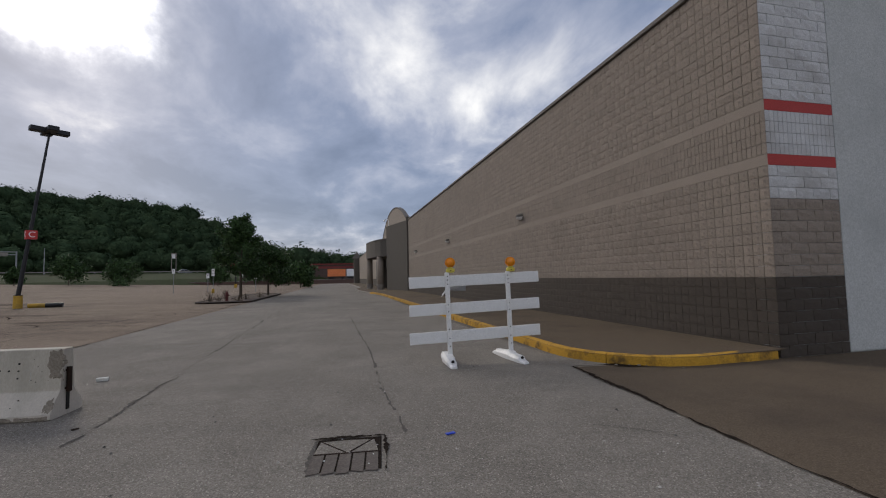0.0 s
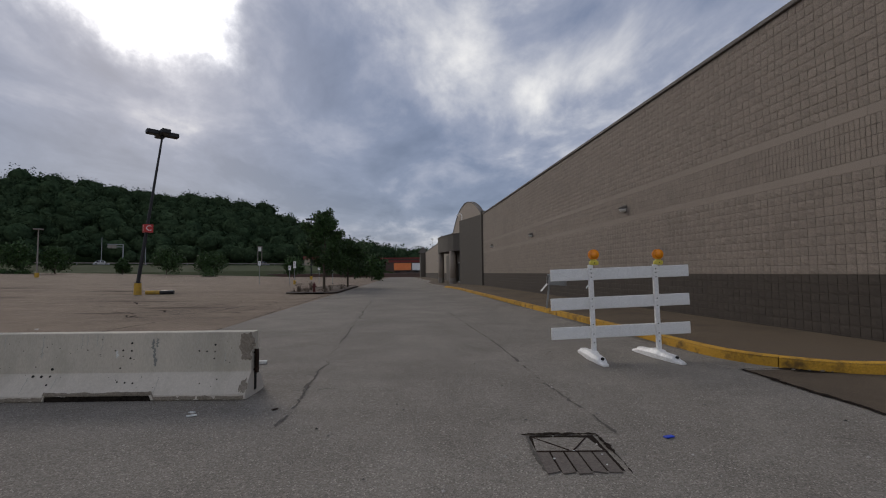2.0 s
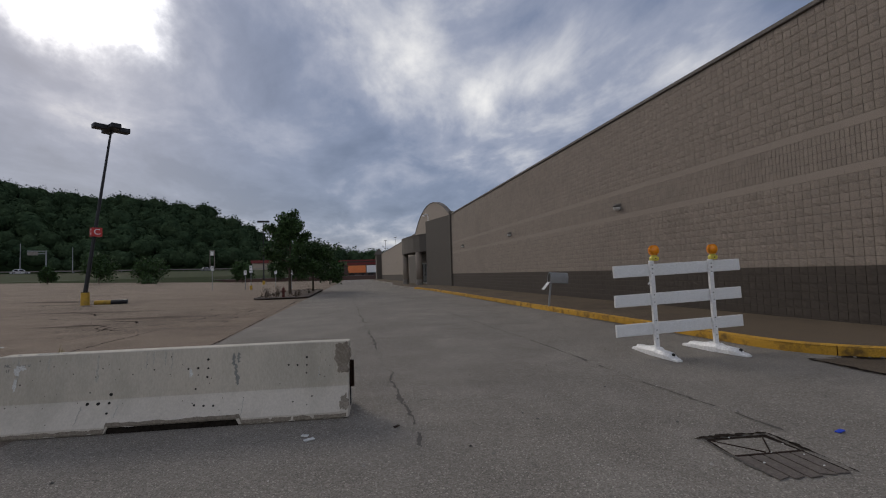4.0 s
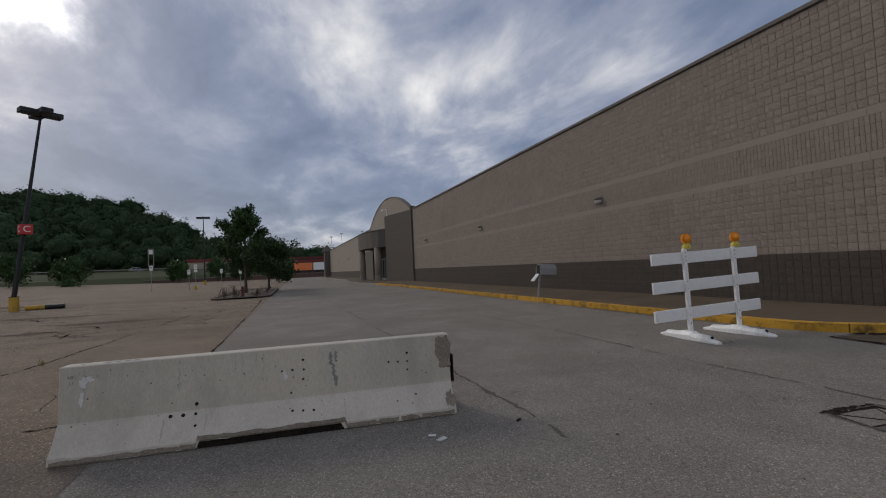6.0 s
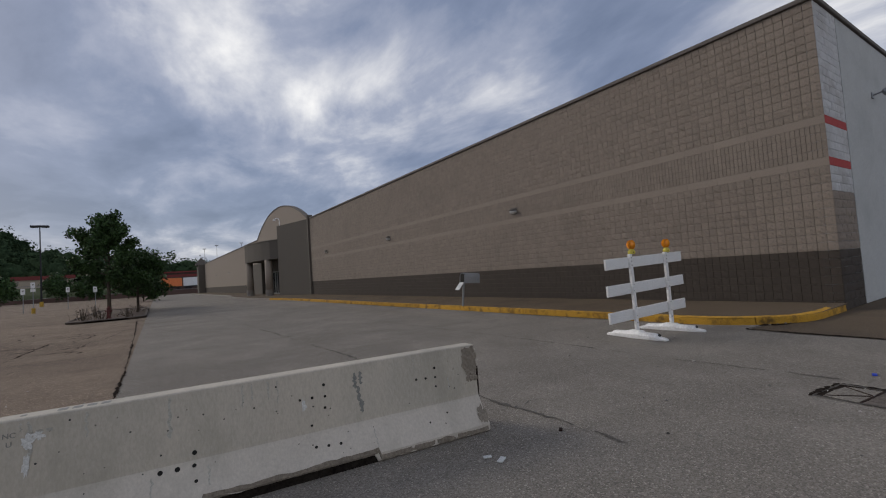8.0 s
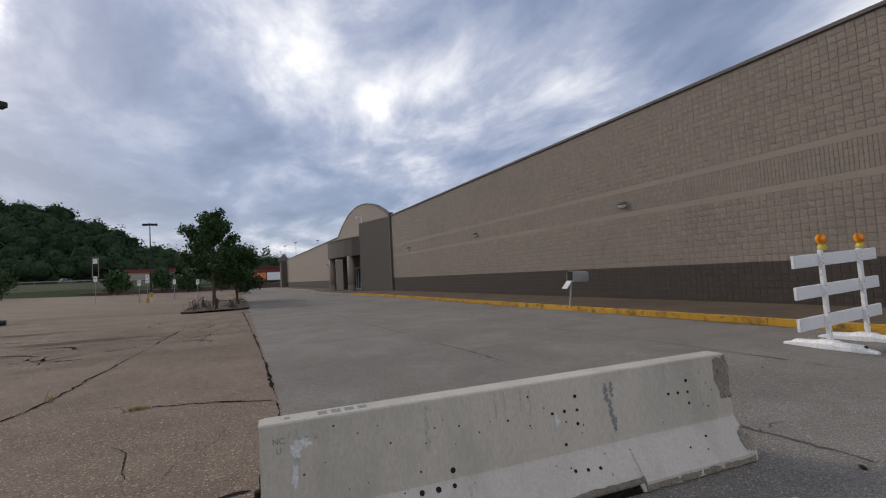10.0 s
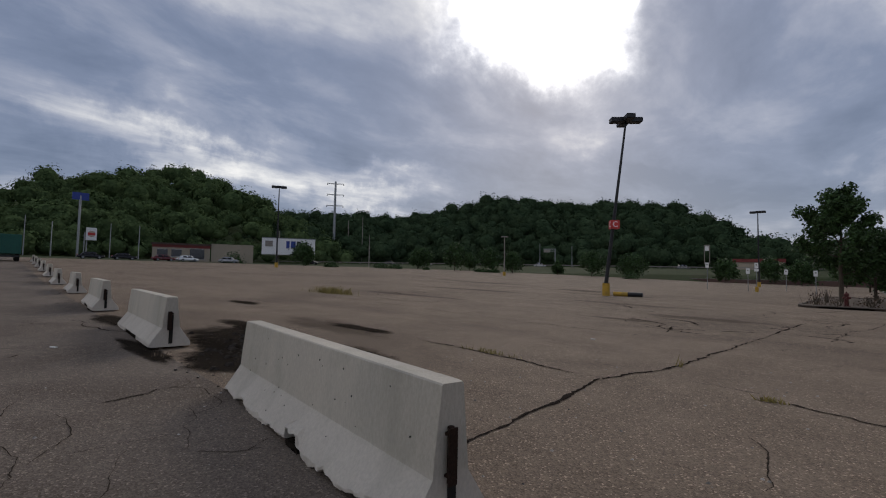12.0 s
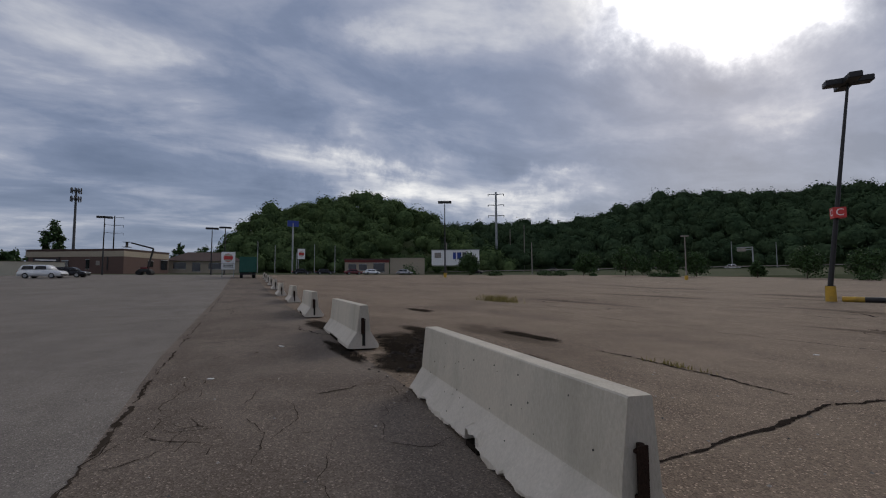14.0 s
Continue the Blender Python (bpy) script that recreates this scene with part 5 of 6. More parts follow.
for x, y, h in ((-104.9, 155.8, 9.8), (-94.4, 162.0, 8.8), (-165.0, 9.0, 10.5), (-160.0, 14.0, 9.0), (-165.0, 27.0, 10.0), (-160.0, 33.0, 9.5)):
    utility_pole(afar(x, y, 4.6 if y > 100 else ground_z(x)), h, "slim pale highway light pole", r=0.14)
for x, y, h in ((9.0, 233.0, 19.0), (14.0, 232.0, 20.5), (24.0, 228.0, 21.0)):
    p = utility_pole(afar(x, y, 0.0), h, "slim street light rising behind the store roof", r=0.12, mat=KERB_GREY, category="street light")
    part("lamp_head", box(-0.7, 0.7, -0.2, 0.2, h - 0.1, h + 0.25, 0.03), GREY_METAL, p)

gan = empty("sign_gantry", afar(-101.5, 158.0, 4.90, 0, 0, 33), "grey steel highway sign gantry", "sign gantry")
part("column", rod((1.8, 0, -0.2), (1.8, 0, 7.4), 0.2, n=10), GREY_METAL, gan)
part("beam", box(-2.6, 2.0, -0.15, 0.15, 6.3, 6.55, bm=box(-2.6, 2.0, -0.15, 0.15, 7.1, 7.35)), GREY_METAL, gan)
part("sign_panel", box(-2.5, -0.1, -0.25, -0.18, 5.9, 7.0), KERB_GREY, gan, "weathered grey sign panel")

STEEL_DARK = material("dull_dark_steel", (0.06, 0.062, 0.066), (0.10, 0.102, 0.108), 3, 0.7, 0.1, specular=0.2)
cell = empty("cell_tower", afar(-220.0, -54.3, ground_z(-220.0)), "slim grey cell tower with two antenna rings", "cell tower")
part("mast", rod((0, 0, -0.2), (0, 0, 33.5), 0.55, 0.35, 10), STEEL_DARK, cell)
for z in (29.2, 32.4):
    part("platform", rod((0, 0, z), (0, 0, z + 0.3), 1.3, n=12), STEEL_DARK, cell)
    for i in range(9):
        a = 2 * math.pi * i / 9
        part("antenna", box(-0.16, 0.16, -0.1, 0.1, -1.0, 1.1), STEEL_DARK, cell).matrix_basis = pose(1.6 * math.cos(a), 1.6 * math.sin(a), z + 0.1, 0, 0, math.degrees(a))


# ---- accessible-parking signs ----
def post_sign(x, y, h, label, frame_top=False, footing=False):
    t = empty("post_sign", afar(x, y, ground_z(x)), label, "parking sign", "parking signs")
    part("post", rod((0, 0, -0.05), (0, 0, h), 0.035, n=8), GREY_METAL, t)
    part("sign_plate", box(-0.18, 0.18, -0.05, -0.035, h - 0.62, h, 0.004), SIGN_WHITE, t, "white parking sign")
    part("printed_bar", box(-0.07, 0.07, -0.056, -0.052, h - 0.30, h - 0.16), STAIN, t)
    if footing:
        part("footing", rod((0, 0, -0.05), (0, 0, 0.55), 0.16, n=14), YELLOW, t, "yellow bollard sleeve")
        part("lower_plate", box(-0.2, 0.2, -0.05, -0.035, h - 0.95, h - 0.68), SIGN_WHITE, t)
    if frame_top:
        part("frame", box(-0.31, -0.24, -0.04, 0.04, h - 0.2, h + 2.1, bm=box(0.24, 0.31, -0.04, 0.04, h - 0.2, h + 2.1, bm=box(-0.31, 0.31, -0.04, 0.04, h + 2.0, h + 2.1))), KERB_GREY, t, "grey cart-return frame")
        part("upper_plate", box(-0.2, 0.2, -0.05, -0.03, h + 1.4, h + 1.95, 0.004), SIGN_WHITE, t, "small white plate")


post_sign(-23.0, 64.2, 3.2, "tall white cart-return sign on a post", True)
post_sign(-19.1, 65.1, 2.6, "white parking sign on a thin post")
post_sign(-18.0, 63.5, 3.2, "white parking sign on a post with yellow sleeve", footing=True)
post_sign(-16.7, 73.6, 2.7, "white parking sign on a thin post")
post_sign(-13.2, 66.0, 2.5, "white parking sign on a thin post")


# ---- buildings ----
def building(name, m, w, d, h, wall, roof, label, bands=(), openings=(), overhang=0.3, roof_h=0.4, hip=0.0):
    """A box building, its front towards -y from x = 0 to w; bands are (z0, z1, material, label), openings are (x0, x1, z0, z1, material, name)."""
    t = empty(name, m, label, "building")
    part("wall", box(0, w, 0, d, -1.5, h), wall, t)
    if hip:
        bm = bmesh.new()
        o = overhang
        lo = [bm.verts.new(v) for v in ((-o, -o, h), (w + o, -o, h), (w + o, d + o, h), (-o, d + o, h))]
        hi = [bm.verts.new(v) for v in ((d * 0.35, d * 0.4, h + hip), (w - d * 0.35, d * 0.4, h + hip), (w - d * 0.35, d * 0.6, h + hip), (d * 0.35, d * 0.6, h + hip))]
        bm.faces.new(hi)
        bm.faces.new(lo[::-1])
        for i in range(4):
            bm.faces.new((lo[i], lo[(i + 1) % 4], hi[(i + 1) % 4], hi[i]))
        part("roof", bm, roof, t)
    else:
        part("roof", box(-overhang, w + overhang, -overhang, d + overhang, h, h + roof_h), roof, t)
    for z0, z1, mat, lb in bands:
        part("band", box(-0.06, w + 0.06, -0.08, d + 0.06, z0, z1), mat, t, lb)
    for x0, x1, z0, z1, mat, nm in openings:
        o = part(nm, box(x0, x1, -0.12, -0.02, z0, z1), mat, t)
        if nm in ("window", "glass_door"):
            part("head_frame", box(x0 - 0.08, x1 + 0.08, -0.16, -0.11, z1, z1 + 0.1), FRAME, o)
            part("sill", box(x0 - 0.08, x1 + 0.08, -0.16, -0.11, z0 - 0.1, z0), FRAME, o)
    return t


def farther(m, k=1.32):
    """Moves and enlarges a far thing away from the walk."""
    o = Vector((-8.0, 4.74, 1.38))
    return Matrix.Translation(o) @ Matrix.Scale(k, 4) @ Matrix.Translation(-o) @ m


brick = building("brick_store", pose(-142.1, -35.5, 4.5, 0, 0, 60.2), 23.5, 15.1, 4.3, BRICK_RED, ROOF_BROWN, "low flat-roofed brown brick building with a tan fascia", [(2.75, 4.0, TAN_WALL, "tan fascia band")],
                 [(2.2, 3.4, 0, 2.2, GLASS, "glass_door"), (8.8, 10.4, 0.7, 1.9, GLASS, "window"), (14.6, 15.4, 0, 2.1, GLASS, "glass_door"), (17.0, 17.9, 0.8, 1.8, KERB_GREY, "sign_panel"), (0.3, 0.55, -0.4, 2.7, BLACK, "downpipe"), (8.0, 8.25, -0.4, 2.7, BLACK, "downpipe"), (19.6, 19.85, -0.4, 2.7, BLACK, "downpipe")], roof_h=0.22, overhang=0.12)
for a, b, c, d in ((7.6, 9.4, 0.6, 2.0), (12.2, 14.6, 0.0, 2.4)):
    pane = part("window", box(23.52, 23.60, a, b, c, d), GLASS, brick, "dark shop window")
    part("head_frame", box(23.60, 23.66, a - 0.1, b + 0.1, d, d + 0.12), FRAME, pane)
building("cream_shed", farther(afar(-73.0, -39.0, 2.06, 0, 0, 107)), 23.6, 6, 1.8, CREAM_WALL, TAN_WALL, "low pale cream walled shed", roof_h=0.08, overhang=0.05)
sg = empty("roof_sign", farther(afar(-80.6, -18.6, 3.89, 0, 0, 105)), "dark board sign above the cream wall", "sign")
part("board", box(-1.2, 1.2, -0.06, 0.06, 0.1, 0.6), BLACK, sg)
part("printed_bar", box(-1.0, 1.0, -0.075, -0.062, 0.28, 0.42), SIGN_WHITE, sg)
part("post", box(-0.9, -0.8, -0.05, 0.05, -0.3, 0.1, bm=box(0.8, 0.9, -0.05, 0.05, -0.3, 0.1)), BLACK, sg)
building("brown_motel", afar(-147.0, -14.0, 4.34, 0, 0, 87), 18, 12, 2.8, TAN_WALL, ROOF_BROWN, "tan building with a brown hipped roof", openings=[(1.5, 4.5, 0.6, 2.2, GLASS, "window"), (6, 8, 0.0, 2.2, GLASS, "glass_door"), (10, 14, 0.6, 2.2, GLASS, "window")], hip=2.6, overhang=0.8)
building("burger_restaurant", afar(-134.6, 31.0, 4.02, 0, 0, -75 + 150), 12.5, 12, 3.4, TAN_WALL, ROOF_BROWN, "tan fast-food restaurant with a red roof band", [(2.7, 3.5, RED_ROOF, "red roof band")],
         [(1.0, 3.2, 0.5, 2.2, GLASS, "window"), (4.0, 6.2, 0.5, 2.2, GLASS, "window"), (8.0, 11.2, 0.0, 2.5, GLASS, "glass_door")])
building("restaurant_wing", afar(-131.5, 43.4, 4.02, 0, 0, 70), 10, 10, 3.9, TAN_WALL, TAN_WALL, "plain tan box-shaped wing of the restaurant", roof_h=0.15, overhang=0.05)
building("white_shop", afar(-146.0, 62.6, 8.05, 0, 0, 62), 16, 10, 3.6, SIGN_WHITE, GREY_METAL, "white shop building with blue window panels", openings=[(1, 3.2, 1.0, 2.8, KERB_GREY, "shutter"), (7.2, 8.2, 0.6, 2.8, SIGN_BLUE, "window"), (8.6, 10.0, 0.6, 2.8, SIGN_BLUE, "window"), (10.4, 11.6, 0.6, 2.8, GLASS, "window")], roof_h=0.2, overhang=0.1)
building("far_store", afar(-16.0, 188.0, 0.30, 0, 0, 0), 24, 20, 7.2, ROOF_BROWN, RED_ROOF, "distant store with a dark red roof and fascia", [(5.7, 6.6, RED_ROOF, "dark red fascia")], roof_h=0.5, overhang=0.6)
building("far_red_shop", afar(-48.0, 196.0, 5.00, 0, 0, 8), 15, 10, 3.0, TAN_WALL, RED_ROOF, "distant shop with an orange-red roof", roof_h=1.2, overhang=0.5)


def trailer(m, mat, label):
    t = empty("box_trailer", m, label, "trailer")
    part("container", box(0, 6.5, 0, 2.5, 1.0, 3.7, 0.04), mat, t)
    part("chassis", box(0.2, 6.3, 0.4, 2.1, 0.6, 1.0), BLACK, t)
    for x in (0.9, 1.9, 5.4):
        for y in (0.15, 2.05):
            part("wheel", rod((x, y, 0.42), (x, y + 0.3, 0.42), 0.42, n=14), TYRE, t)


trailer(afar(-8.5, 170.0, 1.50), ORANGE, "orange box trailer parked by the far store")
trailer(afar(-1.6, 170.5, 1.50), SIGN_WHITE, "white box trailer parked by the far store")
far_wall = tagged(part("retaining_wall", box(-56.0, 12.0, 160.0, 160.4, 0.0, 1.45), BRICK_RED), "low dark brick wall at the lot end", "wall", kind="structure")
tagged(part("terrace", box(-56.0, 12.0, 160.41, 187.5, 0.0, 1.5), ROAD), "raised paved terrace behind the low wall", "terrace", kind="structure")


# ---- roadside signs ----
def board_sign(m, w, h, z0, label, mat, logo, posts=((0, 0.12),), lower=False):
    t = empty("pole_sign", m, label, "pole sign")
    for x, r in posts:
        part("post", rod((x, 0.1, -0.3), (x, 0.1, z0 + h * 0.6), r, n=10), GREY_METAL, t)
    part("cabinet", box(-w / 2, w / 2, -0.15, 0.15, z0, z0 + h, 0.03), mat, t)
    if logo:
        k = min(w, h) * 0.36
        part("emblem", rod((0, -0.19, z0 + h * 0.5), (0, -0.155, z0 + h * 0.5), k, n=28), SIGN_RED, t, "red round emblem")
        for s in (-1, 1):
            bm = rod((0, -0.225, z0 + h * 0.5 + s * k * 0.62), (0, -0.195, z0 + h * 0.5 + s * k * 0.62), k * 0.72, n=24)
            for v in bm.verts:
                v.co.z = z0 + h * 0.5 + s * max(k * 0.42, min(k * 0.86, abs(v.co.z - z0 - h * 0.5)))
            part("emblem_bun", bm, CREAM_WALL, t, "pale tan half of the emblem")
    if lower:
        part("lower_board", box(-w / 2, w / 2, -0.12, 0.12, z0 - h * 0.52, z0 - 0.08, 0.02), SIGN_WHITE, t)
        for i in range(2):
            part("printed_bar", box(-w * 0.36, w * 0.36, -0.135, -0.122, z0 - h * (0.18 + 0.15 * i), z0 - h * (0.11 + 0.15 * i)), INK, t)


board_sign(afar(-82.8, 2.4, ground_z(-82.8), 0, 0, 89), 1.9, 1.75, 2.1, "low white roadside sign with a round red emblem", SIGN_WHITE, True, ((-0.8, 0.07), (0.8, 0.07)), True)
board_sign(afar(-156.8, 21.7, ground_z(-156), 0, 0, 97), 2.3, 3.3, 4.6, "white pole sign with a round red emblem", SIGN_WHITE, True, ((-0.9, 0.14), (-1.4, 0.14)))
board_sign(afar(-186.9, 22.0, ground_z(-187), 0, 0, 96), 4.2, 2.3, 18.4, "tall blue motel sign on a white pole", SIGN_BLUE, False, ((0, 0.32),))


# ---- vehicles ----
def car(m, paint, label, length=4.6, height=1.45, suv=False):
    """A parked car, nose towards +x, standing on z = 0."""
    t = empty("car", m, label, "car")
    w = 0.90
    roof = height
    belt = 0.92 if not suv else 1.05
    side = [(-length / 2, 0.35), (-length / 2 + 0.05, 0.75), (-length / 2 + 0.25, belt), (length * 0.20, belt), (length / 2 - 0.35, belt - 0.14), (length / 2 - 0.05, 0.70), (length / 2, 0.40), (length / 2 - 0.1, 0.25), (-length / 2 + 0.1, 0.25)]
    cab = [(-length / 2 + (0.12 if suv else 0.55), belt - 0.02), (-length / 2 + (0.40 if suv else 1.05), roof - 0.06), (-length / 2 + (0.9 if suv else 1.5), roof), (0.35, roof), (0.75, roof - 0.08), (length * 0.27, belt - 0.03)]

    def extrude(profile, half, inset=0.0):
        bm = bmesh.new()
        a = [bm.verts.new((x, -half + inset * max(0, z - belt), z)) for x, z in profile]
        b = [bm.verts.new((x, half - inset * max(0, z - belt), z)) for x, z in profile]
        bm.faces.new(a)
        bm.faces.new(b[::-1])
        for i in range(len(profile)):
            j = (i + 1) % len(profile)
            bm.faces.new((a[i], b[i], b[j], a[j]))
        return bm
    bm = extrude(side, w)
    bmesh.ops.bevel(bm, geom=bm.edges[:], offset=0.05, segments=2, affect="EDGES")
    body = part("body", bm, paint, t, "", True)
    bm = extrude(cab, w - 0.04, 0.35)
    bmesh.ops.bevel(bm, geom=bm.edges[:], offset=0.04, segments=2, affect="EDGES")
    part("cabin", bm, paint, t, "", True)
    gx0, gx1 = cab[0][0] + 0.25, cab[-1][0] - 0.30
    for s in (-1, 1):
        for a, b in ((gx0 + 0.1, (gx0 + gx1) / 2 - 0.04), ((gx0 + gx1) / 2 + 0.04, gx1 - 0.12)):
            g = bmesh.new()
            y0, y1 = s * (w - 0.03), s * (w - 0.03 - 0.35 * (roof - belt - 0.16))
            q = [g.verts.new(v) for v in ((a, y0, belt + 0.04), (b, y0, belt + 0.04), (b - 0.16, y1, roof - 0.14), (a + 0.12, y1, roof - 0.14))]
            g.faces.new(q)
            bmesh.ops.solidify(g, geom=g.faces[:], thickness=0.02)
            part("side_window", g, GLASS, body)
        for x in (-length * 0.30, length * 0.30):
            wh = part("wheel", rod((x, s * (w - 0.2), 0.33), (x, s * (w + 0.01), 0.33), 0.33, n=20), TYRE, t)
            part("rim", rod((x, s * (w + 0.005), 0.33), (x, s * (w + 0.022), 0.33), 0.21, n=14), GREY_METAL, wh)
        part("headlight", box(length / 2 - 0.16, length / 2 - 0.02, s * 0.62 - 0.16, s * 0.62 + 0.16, 0.60, 0.74, 0.02), LENS_GLASS, t)
        part("tail_light", box(-length / 2 + 0.0, -length / 2 + 0.1, s * 0.68 - 0.12, s * 0.68 + 0.12, 0.68, 0.88, 0.02), SIGN_RED, t)
    part("windscreen", box(-0.02, 0.02, -w + 0.16, w - 0.16, 0.0, 0.62), GLASS, t).matrix_basis = pose(length * 0.22, 0, belt, 0, -52, 0)
    part("bumper", box(length / 2 - 0.06, length / 2 + 0.03, -0.7, 0.7, 0.34, 0.52, 0.03), TYRE, t)
    part("bumper", box(-length / 2 - 0.03, -length / 2 + 0.06, -0.7, 0.7, 0.34, 0.52, 0.03), TYRE, t)
    return t


car(pose(-79.5, -15.0, ground_z(-79.5), 0, 0, 76), CAR_WHITE, "white SUV parked on the drive", 4.6, 1.65, True)
car(pose(-83.8, -13.6, ground_z(-83.8), 0, 0, 78), CAR_BLACK, "black car parked behind a white SUV", 4.6, 1.4)
car(pose(-66.0, -17.7, ground_z(-66), 0, 0, 72), CAR_RED, "dark red car parked on the drive", 4.6, 1.45)
for i, (x, y, a, paint, lb) in enumerate(((-124.5, 36.0, 100, CAR_WHITE, "white car"), (-124.0, 31.0, 95, CAR_RED, "dark red car"), (-122.0, 44.5, 60, CAR_SILVER, "silver car"), (-126.0, 24.0, 90, CAR_BLACK, "black car"), (-124.0, 18.0, 90, CAR_BLACK, "black car"),
                                          (-150.0, 82.0, 40, CAR_BLACK, "black car"))):
    car(afar(x, y, ground_z(x), 0, 0, a), paint, lb + " parked beside the restaurant", 4.5, 1.45)
for s, paint, lb in ((0.0, CAR_WHITE, "white"), (-62.0, CAR_BLACK, "black"), (52.0, CAR_SILVER, "silver"), (-46.0, CAR_WHITE, "white")):
    p = HW_P + HW_U * s
    car(pose(p.x, p.y, 4.95, 0, 0, math.degrees(math.atan2(HW_U.y, HW_U.x))), paint, lb + " car on the highway", 4.6, 1.5)
lorry = empty("box_truck", afar(-78.0, 5.1, ground_z(-78), 0, 0, 90), "dark green box truck seen from behind", "truck")
part("cargo_box", box(-1.15, 1.15, 0.0, 5.0, 0.85, 3.1, 0.05), GREEN_PAINT, lorry)
part("rear_door", box(-1.05, 1.05, -0.03, -0.002, 0.95, 3.0), GREEN_PAINT, lorry)
part("bumper", box(-1.05, 1.05, -0.1, 0.1, 0.5, 0.7, 0.02), BLACK, lorry)
part("cab", box(-1.0, 1.0, 5.1, 6.9, 0.7, 2.4, 0.12, seg=2), GREEN_PAINT, lorry)
for s in (-0.85, 0.85):
    for y in (0.9, 1.9, 5.9):
        part("wheel", rod((s - 0.2, y, 0.48), (s + 0.2, y, 0.48), 0.48, n=16), TYRE, lorry)
lift = empty("boom_lift", afar(-112.0, -13.0, ground_z(-112), 0, 0, 80), "black and red boom lift with its arm raised", "boom lift")
part("chassis", box(-1.0, 1.0, -0.9, 0.9, 0.5, 1.15, 0.1), BLACK, lift)
part("engine_cover", box(-0.7, 0.5, -0.7, 0.7, 1.16, 1.6, 0.08), CAR_RED, lift, "dull red engine cover")
for x in (-0.9, 0.9):
    part("wheel", rod((x, -1.05, 0.45), (x, 1.05, 0.45), 0.45, n=16), TYRE, lift)
part("lower_boom", rod((0.4, 0, 1.3), (1.3, 0, 5.2), 0.2, 0.16, 8), BLACK, lift)
part("upper_boom", rod((1.3, 0, 5.2), (-2.6, 0, 6.3), 0.16, 0.13, 8), BLACK, lift)
part("basket", box(-4.0, -2.7, -0.5, 0.5, 5.4, 5.5, bm=box(-4.0, -2.7, -0.5, 0.5, 6.4, 6.46, bm=box(-3.4, -3.3, -0.5, 0.5, 5.5, 6.4))), BLACK, lift)
tree(afar(-160.0, -42.0, ground_z(-160)), 14.0, 1.9, 131, "dark dense tree behind the brick building", 5200, 0.26, 0.2, 0.35, thin=1.5)
for i, (x, y, h, s) in enumerate(((-150.0, -58.0, 5.0, 2.6), (-128.0, -39.5, 4.6, 1.9), (-190.0, -16.0, 11.0, 2.4), (-200.0, -9.0, 11.0, 3.0), (-196.0, -3.0, 12.0, 2.5), (-150.0, -66.0, 8.0, 3.5))):
    tree(afar(x, y, ground_z(x) - 0.05), h, s, 140 + i, "dark tree on the skyline behind the buildings", 1400, 0.3, 0.15, 0.15, group="skyline trees")


# ---- cracks, seams and worn patches in the asphalt ----
FINE_CRACK = material("fine_brown_crack", (0.030, 0.024, 0.019), (0.055, 0.044, 0.035), 4, 0.95, 0.2, 50, specular=0.0)


def crack_set(owner, lines, mat, seed0, dz=0.010):
    for i, (w, pts) in enumerate(lines):
        ribbon("crack", pts if owner in (ground, apron) else [askew(*p) for p in pts], w * (1.25 if owner is lot else 1.0) * (0.72 if w < 0.07 else 0.55), mat, owner, seed0 + i, dz, wobble=0.08 if w < 0.07 else 0.035, gaps=0.15 if mat is CRACK else 0.5)


crack_set(lot, [
    (0.075, [(-7.08, 6.2), (-7.05, 10.2), (-7.12, 14.0), (-7.45, 24.0), (-7.75, 31.5)]),
    (0.075, [(-10.25, 6.9), (-10.40, 8.65), (-10.62, 10.18)]),
    (0.06, [(-10.62, 10.18), (-10.17, 11.9), (-9.95, 17.2), (-9.72, 23.4)]),
    (0.05, [(-14.4, 10.34), (-13.2, 10.40), (-11.95, 10.30), (-10.9, 10.22), (-10.55, 10.32)]),
    (0.035, [(-8.62, 10.65), (-7.9, 10.42), (-7.12, 9.95)]),
    (0.02, [(-9.7, 11.0), (-8.9, 10.9)]),
    (0.05, [(-31.0, 15.35), (-20.7, 15.3), (-16.4, 15.0), (-12.0, 15.2)]),
    (0.03, [(-10.1, 14.45), (-9.5, 14.9), (-9.16, 15.75)]),
    (0.03, [(-9.0, 19.1), (-8.4, 18.5), (-7.84, 18.2), (-7.2, 18.4)]),
    (0.03, [(-9.75, 20.3), (-8.8, 20.5), (-8.2, 22.0), (-7.75, 25.8)]),
    (0.03, [(-7.7, 21.2), (-8.6, 20.6), (-8.75, 17.8)]),
    (0.03, [(-14.1, 18.4), (-13.2, 19.0), (-11.6, 19.4)]),
    (0.045, [(-8.12, 7.2), (-7.7, 7.24), (-7.38, 7.25)]),
    (0.03, [(-16.55, 15.1), (-16.2, 16.5)]),
    (0.04, [(-17.6, 10.25), (-16.6, 10.5), (-15.8, 10.6)]),
    (0.05, [(-36.0, 24.0), (-24.0, 25.0), (-13.0, 24.0)]),
    (0.05, [(-60.0, 30.0), (-34.0, 31.0), (-18.0, 29.0)]),
], CRACK, 1)
crack_set(lane, [
    (0.075, [(-8.8, 3.20), (-11.7, 3.22), (-14.0, 3.20), (-16.2, 3.17)]),
    (0.04, [(-16.2, 3.17), (-40.0, 3.16), (-75.0, 3.15)]),
], FINE_CRACK, 36)
